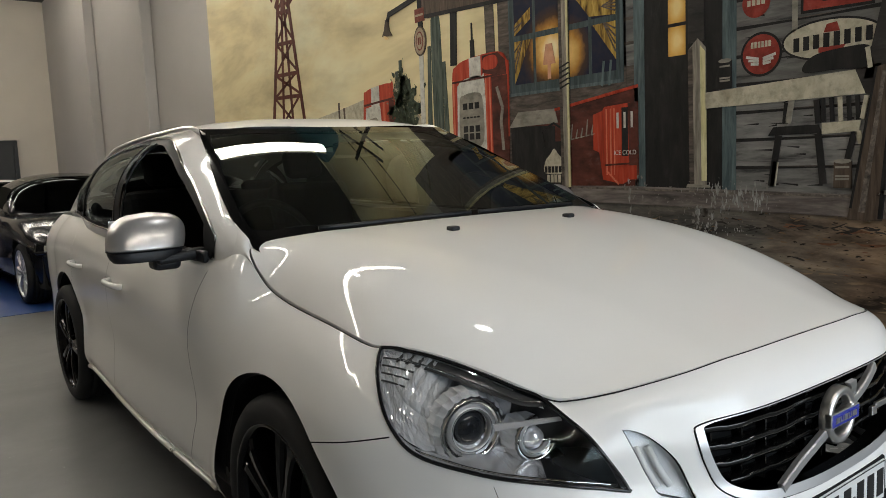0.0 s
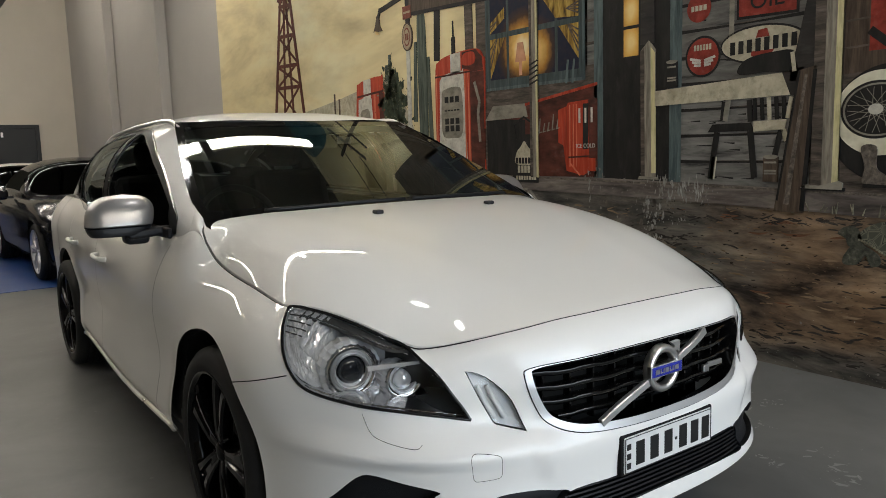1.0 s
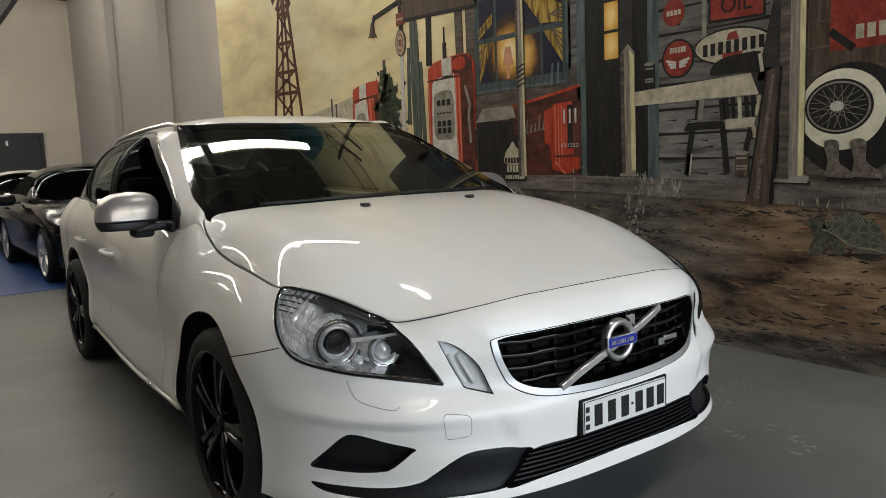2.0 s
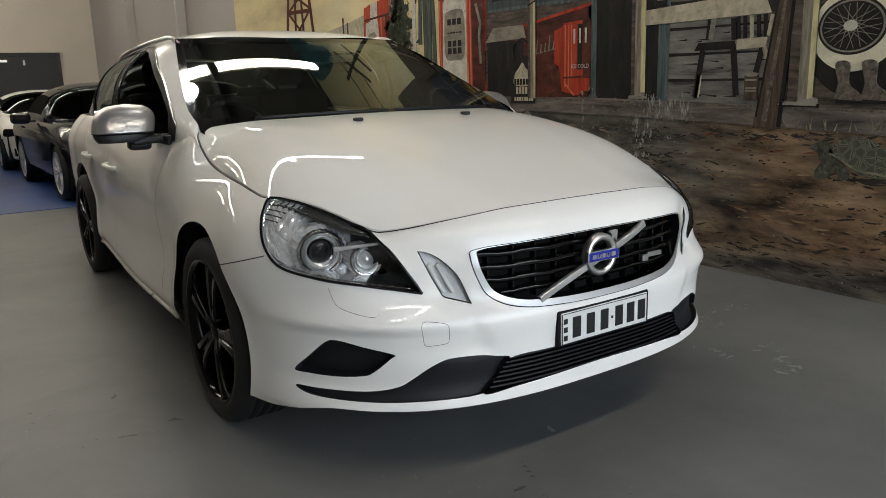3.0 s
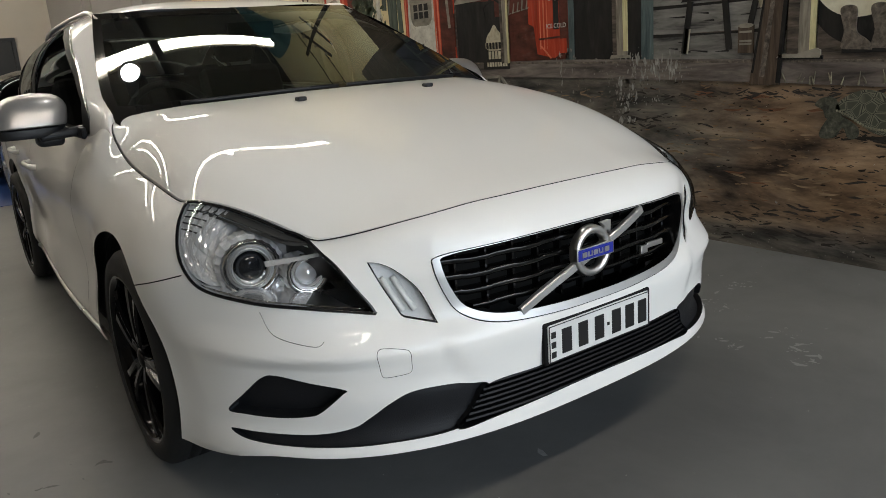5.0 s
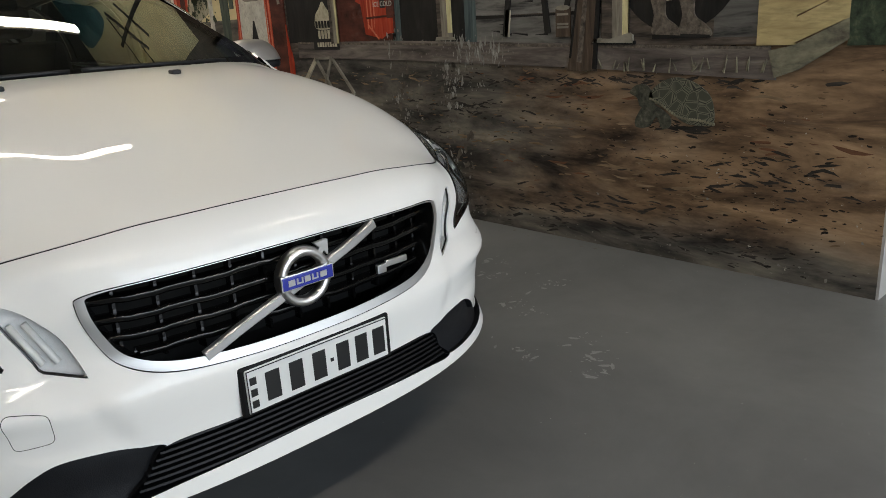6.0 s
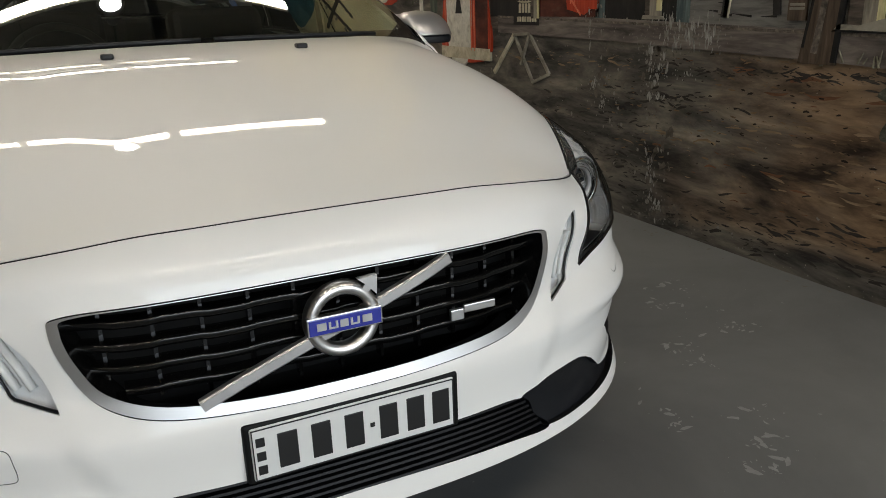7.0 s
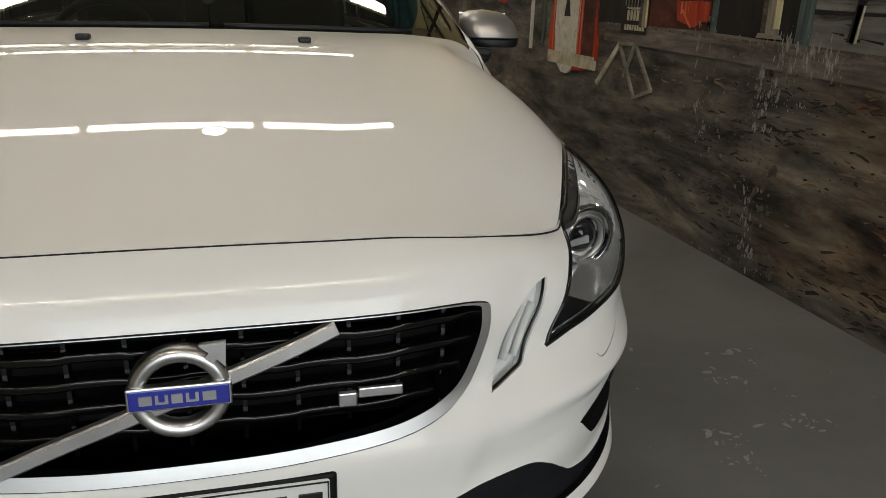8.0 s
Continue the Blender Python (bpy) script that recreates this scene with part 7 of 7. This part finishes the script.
# ---- the other parked cars ----
def parked_car(name, label, at, paint, length=4.6, half=0.89, high=1.38, rim_mat=None, lamp_z=0.62, turn=0.0, cabin=(1.35, 4.15), round_lamps=False, low_scale=1.0):
    car = thing(name, label, "car", "parked cars")
    wh = spline([0, 0.12, 0.35, 0.8, 2.0, 3.6, length - 0.35, length - 0.08, length], [0.52, 0.68, 0.80, half - 0.015, half, half, half - 0.05, 0.72, 0.55])
    top = spline([0, 0.10, 0.35, cabin[0], cabin[0] + 0.6, 3.5, length - 0.25, length], [0.60, 0.70, 0.76, 0.93, 0.95, 0.98, 0.97, 0.70])
    low = spline([0, 0.15, 0.8, length - 0.4, length], [0.26, 0.20, 0.22, 0.24, 0.36])
    hubs, r = (0.86, length - 1.02), 0.325
    ys = np.concatenate([np.linspace(0, 0.35, 14), np.linspace(0.38, length - 0.38, 110), np.linspace(length - 0.35, length, 12)])
    prof = [(0.0, 1.0), (0.35, 0.998), (0.66, 0.985), (0.84, 0.955), (0.93, 0.90), (0.975, 0.82), (1.0, 0.70), (1.0, 0.58), (0.992, 0.46), (0.992, 0.36), (0.985, 0.26), (0.975, 0.18), (0.97, 0.10), (0.95, 0.04), (0.90, 0.0)]
    verts, faces, n = [], [], 2 * len(prof) - 1
    for y in ys:
        row = [(wh(y) * a, y, low(y) + (top(y) - low(y)) * b) for a, b in prof]
        verts += [(-x, yy, z) for x, yy, z in row[:0:-1]] + row
    for i in range(len(ys) - 1):
        for j in range(n - 1):
            q = (i * n + j, i * n + j + 1, (i + 1) * n + j + 1, (i + 1) * n + j)
            c = np.mean([verts[k] for k in q], 0)
            if any(np.hypot(c[1] - h, c[2] - r) < r + 0.055 for h in hubs) and abs(c[0]) > half - 0.12:
                continue
            faces.append(q)
    faces += [tuple(range(n)), tuple(range((len(ys) - 1) * n, len(ys) * n))[::-1]]
    body = part("body", mesh(verts, faces), paint, car)
    part("underside", box(-half + 0.1, half - 0.1, 0.3, length - 0.3, 0.2, 0.62), GAP_BLACK, car)
    # glass house
    c0, c1 = cabin
    mid = spline([c0, c0 + 0.12, c0 + 0.85, c0 + 1.35, c1 - 0.9, c1], [0.90, 0.955, high - 0.05, high, high - 0.06, 0.97])
    hw = lambda y: (half - 0.10) * np.sqrt(np.maximum(1 - np.maximum((c0 + 0.45 - y) / 0.47, 0) ** 2, 0)) * (1 - 0.12 * smooth(c1 - 1.2, c1, y))
    yy, ww = np.linspace(c0 + 0.01, c1, 46), np.linspace(-1, 1, 41)
    cv, pieces = [], {}
    for y in yy:
        for w in ww:
            a = abs(w) * math.pi / 2
            cv.append((math.copysign(float(hw(y)) * math.sin(a) ** (2 / 2.4), w), y, 0.90 + max(float(mid(y)) - 0.90, 0) * math.cos(a) ** (2 / 2.4)))
    for i in range(45):
        for j in range(40):
            y, w = (yy[i] + yy[i + 1]) / 2, abs(ww[j] + ww[j + 1]) / 2
            z = np.mean([cv[k][2] for k in (i * 41 + j, i * 41 + j + 1, (i + 1) * 41 + j)])
            edge = c0 + 0.88
            key = "roof"
            if y < edge and w < 0.56 + 0.30 * (edge - y):
                key = "windscreen"
            elif c0 + 0.62 < y < c1 - 0.55 and 0.985 < z < high - 0.10 - 0.03 and w > 0.55:
                key = "side_window" if abs(y - (c0 + 1.75)) > 0.035 else "roof"
            elif y > c1 - 0.75 and w < 0.55:
                key = "rear_window"
            pieces.setdefault(key, []).append((i * 41 + j, (i + 1) * 41 + j, (i + 1) * 41 + j + 1, i * 41 + j + 1))
    for key, fs in pieces.items():
        if key == "side_window":
            for g in (1, -1):
                part(key, mesh(cv, [f for f in fs if cv[f[0]][0] * g > 0]), SMOKE, car)
        else:
            part(key, mesh(cv, fs), paint if key == "roof" else SMOKE, car)
    part("cabin_floor", box(-half + 0.12, half - 0.12, c0 + 0.35, c1 - 0.2, 0.62, 0.92), CABIN, car)
    for x in (-0.36, 0.36):
        part("seat_back", moved(box(-0.23, 0.23, -0.06, 0.06, 0, 0.36, 0.05), pose(x, c0 + 1.55, 0.85, -16, 0, 0)), SEAT, car)
    for side in (-1, 1):
        for h in hubs:
            wheel(car, side * (half - 0.012), h, side, rim_mat=rim_mat or SILVER, radius=r, spokes=7)
        # lamps with chrome inside and a clear cover
        x = side * 0.68
        lamp = part("headlight", moved(box(-0.19, 0.19, -0.05, 0.06, -0.065, 0.065, 0.03, 3), pose(x, 0.225, lamp_z, -20, 0, side * 38)), GLOSS_BLACK, car)
        for k in ((-0.08, 0.07) if round_lamps else (-0.05,)):
            part("lamp_ring", moved(joined(box(-0.05, 0.05, -0.02, 0.02, -0.045, 0.045, 0.018, 3)), pose(x + side * k * 0.8, 0.18 + side * k * side * 0.62, lamp_z + 0.005, -15, 0, side * 36)), CHROME, lamp)
        mr = part("door_mirror", moved(box(-0.11, 0.11, -0.06, 0.06, -0.07, 0.075, 0.05, 3), pose(side * (half + 0.10), c0 + 0.78, 0.945)), paint, car)
        part("mirror_arm", box(side * half - 0.08, side * half + 0.06, c0 + 0.74, c0 + 0.82, 0.89, 0.92, 0.01), TRIM_BLACK, mr)
        part("lower_intake", moved(box(-0.17, 0.17, -0.02, 0.05, -0.07, 0.07, 0.02), pose(side * 0.58, 0.145, 0.34, 0, 0, side * 22)), GAP_BLACK, car)
        for y in (c0 + 1.55,):
            part("door_handle", box(side * half - 0.012, side * half + 0.022, y - 0.09, y + 0.09, 0.80, 0.825, 0.008), paint, car)
    part("grille", box(-0.30, 0.30, -0.012, 0.05, 0.48, 0.66, 0.02), GAP_BLACK, car)
    part("grille_frame", joined(box(-0.32, 0.32, -0.02, 0.0, 0.655, 0.675, 0.004), box(-0.32, 0.32, -0.02, 0.0, 0.465, 0.48, 0.004), box(-0.32, -0.30, -0.02, 0.0, 0.47, 0.67, 0.004), box(0.30, 0.32, -0.02, 0.0, 0.47, 0.67, 0.004)), CHROME, car)
    part("lower_grille", box(-0.40, 0.40, -0.004, 0.06, 0.27, 0.38, 0.02), GAP_BLACK, car)
    car.matrix_world = Matrix.Translation(at) @ pose(0, 0, 0, 0, 0, turn) @ Matrix.Diagonal((1, 1, low_scale, 1))
    return car


BLACK_PAINT = material("black_car_paint", (0.010, 0.010, 0.012), 0.12, vary=0.05, coat=0.0, spec=0.35)
GREY_PAINT = material("dark_grey_car_paint", (0.05, 0.052, 0.055), 0.25, 0.3, vary=0.05, coat=0.4)
parked_car("black_coupe", "glossy black coupe with silver wheels on blue floor", (0.39, 6.85, 0.004), BLACK_PAINT, 4.3, 0.885, 1.39, round_lamps=True, low_scale=0.92, turn=2.5, cabin=(1.35, 3.95))
parked_car("white_coupe", "white coupe with dark windows on blue floor", (0.15, 11.3, 0.004), WHITE, 4.62, 0.90, 1.37, lamp_z=0.66, low_scale=0.89)
parked_car("grey_hatchback", "dark grey car with clear headlights on blue floor", (-2.02, 8.4, 0.004), GREY_PAINT, 4.3, 0.88, 1.42, lamp_z=0.68)

# ---- far end of the showroom ----
d1 = tagged(part("door_1", box(-0.24, 1.31, 19.84, 19.9, 0.004, 2.05, 0.01), DARK_DOOR), "dark grey steel door in the end wall", "door", kind="structure")
part("door_frame", joined(box(-0.32, -0.24, 19.82, 19.9, 0.004, 2.13), box(1.31, 1.39, 19.82, 19.9, 0.004, 2.13), box(-0.24, 1.31, 19.82, 19.9, 2.05, 2.13)), DARK_DOOR, d1)
part("door_head_trim", box(-0.36, 1.44, 19.80, 19.9, 2.13, 2.19), WALL, d1)
part("door_closer", box(-0.05, 0.22, 19.79, 19.84, 1.90, 1.96, 0.01), SILVER, d1)
part("door_bolt", box(0.55, 0.60, 19.80, 19.84, 1.83, 1.95, 0.01), SILVER, d1)
for y0, y1 in ((11.75, 12.25), (15.3, 15.9)):
    tagged(part("pilaster", box(2.06, 2.24, y0, y1, 0.004, 5.4, 0.02), WALL_GREY), "grey painted wall pier", "pier", kind="structure")


# ---- chipped paint on the wall's foot, brush marks and scuffs on the floor ----
def blots(spots, seed, count, size, stretch, place, turn_most=0.5, lift=0.0):
    """Many small ragged flakes scattered round a few spots (a, b, spread a, spread b), as one mesh; lift lays each over the last."""
    rnd = random.Random(seed)
    verts, faces = [], []
    for _ in range(count):
        a, b, sa, sb = rnd.choice(spots)
        ca, cb = rnd.gauss(a, sa), rnd.gauss(b, sb)
        r = size * (0.35 + rnd.random() ** 3 * 1.6)
        turn, n, k = rnd.uniform(-turn_most, turn_most), rnd.choice((5, 6, 7, 8)), len(verts)
        bend = rnd.uniform(-0.25, 0.25)
        for i in range(n):
            w = 2 * math.pi * i / n
            q = rnd.uniform(0.5, 1.15)
            u, v = r * stretch * q * math.cos(w), r * q * math.sin(w)
            v += bend * u * u / (r * stretch)
            p = place(ca + u * math.cos(turn) - v * math.sin(turn), cb + u * math.sin(turn) + v * math.cos(turn))
            verts.append((p[0] - lift * len(faces), p[1], p[2]))
        faces.append(tuple(range(k, k + n)))
    return mesh(verts, faces, soft=False)


on_wall = lambda y, z: (WALL_X - 0.0085, y, min(max(z, 0.006), 1.24))
on_floor = lambda x, y: (min(x, WALL_X - 0.02), y, 0.0012)
CHIP = material("bare_plaster", (0.27, 0.25, 0.215), 0.8, vary=0.3, scale=30)
DAB = painted("paint_dab", [(0.3, (0.008, 0.007, 0.006)), (0.7, (0.03, 0.022, 0.016))], (1, 1, 1), 9)
OCHRE = painted("paint_ochre", [(0.3, (0.11, 0.07, 0.038)), (0.7, (0.21, 0.14, 0.08))], (1, 1, 1), 9)
SCUFF = material("pale_scuff", (0.40, 0.40, 0.385), 0.6, vary=0.3, scale=25)
UMBER = mural_paint("paint_umber", [(0.3, (0.016, 0.014, 0.012)), (0.55, (0.042, 0.036, 0.031)), (0.8, (0.095, 0.078, 0.062))], (1, 0.5, 3), 9, 10)
SAND = mural_paint("paint_sand", [(0.3, (0.13, 0.085, 0.050)), (0.55, (0.25, 0.175, 0.105)), (0.8, (0.38, 0.28, 0.18))], (1, 0.5, 3), 9, 10)
RUSSET = mural_paint("paint_russet", [(0.3, (0.10, 0.042, 0.022)), (0.7, (0.22, 0.105, 0.055))], (1, 0.5, 3), 9, 10)
dark_bed = [(1.55, 0.10, 0.30, 0.05), (1.05, 0.13, 0.20, 0.05), (0.75, 0.22, 0.22, 0.03), (2.05, 0.25, 0.12, 0.13), (2.35, 0.30, 0.20, 0.14), (2.10, 0.62, 0.12, 0.08), (2.7, 0.35, 0.30, 0.15), (1.75, 0.66, 0.12, 0.02),
            (0.35, 0.43, 0.32, 0.06), (-0.05, 0.45, 0.22, 0.05), (1.3, 0.80, 0.4, 0.02), (0.6, 0.815, 0.35, 0.012), (0.40, 0.615, 0.10, 0.012), (0.2, 0.10, 0.3, 0.03)]
sand_bed = [(1.2, 0.50, 0.25, 0.06), (0.75, 0.38, 0.25, 0.04), (0.1, 0.66, 0.2, 0.05), (1.7, 0.42, 0.2, 0.06), (0.3, 0.27, 0.25, 0.03), (2.35, 0.80, 0.25, 0.03), (3.0, 0.80, 0.3, 0.03), (0.95, 0.62, 0.2, 0.03)]
ground_at = lambda lift: lambda y, z: (WALL_X - lift, y, min(max(z, 0.01), 0.86))
tagged(part("sand_stroke", blots(sand_bed, 71, 260, 0.0052, 8.0, ground_at(0.0050), 0.16, 0.000004), SAND), "sandy brush strokes on the painted ground", "brush marks", kind="stuff")
tagged(part("russet_stroke", blots([(1.5, 0.82, 0.2, 0.02), (0.9, 0.72, 0.3, 0.03), (-0.1, 0.6, 0.2, 0.04), (1.1, 0.44, 0.3, 0.08)], 72, 60, 0.0070, 9.0, ground_at(0.0053), 0.16, 0.000004), RUSSET), "russet brush strokes on the painted ground", "brush marks", kind="stuff")
tagged(part("dark_stroke", blots(dark_bed, 73, 900, 0.0046, 6.5, ground_at(0.0056), 0.30, 0.0000008), UMBER), "dark brush strokes on the painted ground", "brush marks", kind="stuff")
tagged(part("brush_mark", blots([(0.4, 0.55, 0.6, 0.25), (1.2, 0.75, 0.5, 0.2), (0.0, 0.35, 0.3, 0.15)], 3, 620, 0.0034, 3.4, lambda y, z: (WALL_X - 0.0062, y, min(max(z, 0.03), 1.1)), 0.25), DAB),
       "short dark brush marks on the painted ground", "brush marks", kind="stuff")
tagged(part("ochre_mark", blots([(0.2, 0.6, 0.5, 0.22), (1.0, 0.8, 0.5, 0.15), (1.9, 0.55, 0.5, 0.2)], 8, 380, 0.0030, 5.0, lambda y, z: (WALL_X - 0.0070, y, min(max(z, 0.08), 1.1)), 0.2), OCHRE),
       "short ochre brush marks on the painted ground", "brush marks", kind="stuff")
on_porch = lambda y, z: (WALL_X - 0.0170, y, min(max(z, 0.80), 1.10))
tagged(part("porch_chip", blots([(2.34, 1.0, 0.05, 0.05), (1.90, 0.93, 0.08, 0.05), (1.46, 0.97, 0.06, 0.04), (1.83, 0.84, 0.08, 0.05), (2.05, 0.96, 0.12, 0.05), (1.67, 0.99, 0.08, 0.05)], 31, 170, 0.0095, 0.55, on_porch, 0.7), CHIP),
       "pale chips where paint has flaked off the porch", "paint chips", kind="stuff")
SMEAR = mural_paint("paint_smear", [(0.35, (0.17, 0.165, 0.15)), (0.55, (0.34, 0.33, 0.30)), (0.75, (0.56, 0.55, 0.51))], (1, 6, 1.2), 16, 8)
tagged(part("porch_smear", blots([(1.62, 0.97, 0.07, 0.03), (1.72, 0.93, 0.06, 0.03), (1.54, 0.95, 0.05, 0.03), (1.78, 1.01, 0.05, 0.02)], 32, 150, 0.020, 0.22, lambda y, z: (WALL_X - 0.0166, y, z), 0.25, 0.000003), SMEAR),
       "pale grey smears of worn paint on the porch", "worn paint", kind="stuff")
drips = [(1.90, 0.86, 0.008, 0.03), (1.88, 0.74, 0.02, 0.03), (1.82, 0.82, 0.03, 0.03), (1.86, 0.66, 0.035, 0.008), (2.40, 0.97, 0.006, 0.06), (2.34, 0.68, 0.02, 0.025), (2.27, 0.58, 0.012, 0.02), (1.88, 0.33, 0.02, 0.05), (1.84, 0.20, 0.03, 0.05), (1.80, 0.10, 0.04, 0.03), (1.70, 0.78, 0.07, 0.02)]
tagged(part("drip", blots(drips, 33, 260, 0.0135, 0.38, lambda y, z: (WALL_X - 0.0172, y, max(z, 0.01)), 0.4, 0.000003), SMEAR),
       "pale run marks and scrapes down the painted wall", "worn paint", kind="stuff")
on_bush = lambda y, z: (WALL_X - 0.0122, y, z)
LEAF = mural_paint("paint_leaf", [(0.3, (0.016, 0.022, 0.012)), (0.7, (0.07, 0.085, 0.045))], (1, 1, 1), 20)
LEAF_PALE = mural_paint("paint_leaf_pale", [(0.3, (0.13, 0.14, 0.08)), (0.7, (0.28, 0.28, 0.17))], (1, 1, 1), 20)
for mat, seed, size, many in ((LEAF, 41, 0.016, 380), (LEAF_PALE, 42, 0.008, 200)):
    leaves = part("painted_leaf", blots([(4.88, 1.66, 0.12, 0.16), (4.80, 1.45, 0.14, 0.16), (4.92, 1.85, 0.06, 0.10)], seed, many, size, 1.5, on_bush, 1.5), mat)
    tagged(leaves, "dabbed green leaves of the painted bush", "leaves", kind="stuff")
WORN = painted("paint_worn", [(0.3, (0.055, 0.047, 0.038)), (0.7, (0.17, 0.145, 0.115))], (1, 1, 1), 14)
tagged(part("worn_patch", blots([(1.86, 0.28, 0.035, 0.10), (1.80, 0.34, 0.04, 0.10), (1.88, 0.72, 0.03, 0.12), (2.22, 0.72, 0.05, 0.08), (1.80, 0.92, 0.10, 0.06), (1.78, 0.10, 0.08, 0.03)], 51, 120, 0.019, 0.6, lambda y, z: (WALL_X - 0.0078, y, min(max(z, 0.01), 1.15)), 0.5), WORN),
       "rubbed greyish patches in the painted ground", "worn paint", kind="stuff")
tagged(part("paint_chip", blots([(1.90, 0.70, 0.06, 0.16), (1.87, 0.25, 0.06, 0.08), (2.24, 0.62, 0.08, 0.14), (2.15, 0.95, 0.2, 0.09), (1.70, 0.97, 0.18, 0.09), (1.75, 1.16, 0.3, 0.04), (2.0, 0.35, 0.3, 0.2)], 11, 230, 0.0088, 0.7, on_wall, 0.6), CHIP),
       "pale chips where paint has flaked off the wall", "paint chips", kind="stuff")
tagged(part("foot_chip", blots([(1.44, 0.03, 0.5, 0.02), (0.4, 0.05, 0.4, 0.03), (2.1, 0.04, 0.2, 0.03), (0.9, 0.4, 0.7, 0.25)], 12, 110, 0.0048, 1.2, on_wall, 0.8), CHIP),
       "small pale chips along the wall's foot", "paint chips", kind="stuff")
tagged(part("floor_scuff", blots([(1.71, 1.08, 0.05, 0.05), (1.56, 1.00, 0.05, 0.03), (1.62, 0.69, 0.05, 0.03), (1.65, 0.70, 0.04, 0.02), (1.25, 0.24, 0.04, 0.03), (1.02, 0.32, 0.03, 0.03), (1.06, 0.05, 0.04, 0.03), (1.15, 0.13, 0.03, 0.02), (1.36, 0.67, 0.03, 0.03), (1.32, 0.55, 0.05, 0.04), (1.35, 0.75, 0.3, 0.3), (0.2, -0.5, 1.0, 0.4)], 21, 170, 0.0060, 2.4, on_floor, 1.5), SCUFF),
       "pale scuffs and paint flecks on the grey floor", "scuffs", kind="stuff")
STAIN = material("floor_stain", (0.085, 0.084, 0.081), 0.5, vary=0.3, scale=20)
tagged(part("floor_crack", blots([(-0.26 - 0.012 * i, 0.12 - 0.030 * i, 0.004, 0.006) for i in range(12)], 61, 60, 0.0035, 2.2, on_floor, 1.5), STAIN),
       "thin dark crack in the grey floor paint", "crack", kind="stuff")
tagged(part("floor_stain", blots([(-1.5, 1.5, 0.10, 0.10), (-1.25, 1.05, 0.12, 0.08), (-0.6, -0.1, 0.25, 0.15), (-1.9, 2.4, 0.2, 0.3)], 62, 26, 0.0060, 2.8, on_floor, 1.5), STAIN),
       "dark rubber scuffs on the grey floor", "scuffs", kind="stuff")
tagged(part("fallen_chip", blots([(2.16, 0.6, 0.04, 0.7), (2.14, 1.9, 0.05, 0.4)], 22, 60, 0.006, 1.2, on_floor, 1.5), CHIP),
       "fallen paint chips on the floor along the wall", "paint chips", kind="stuff")
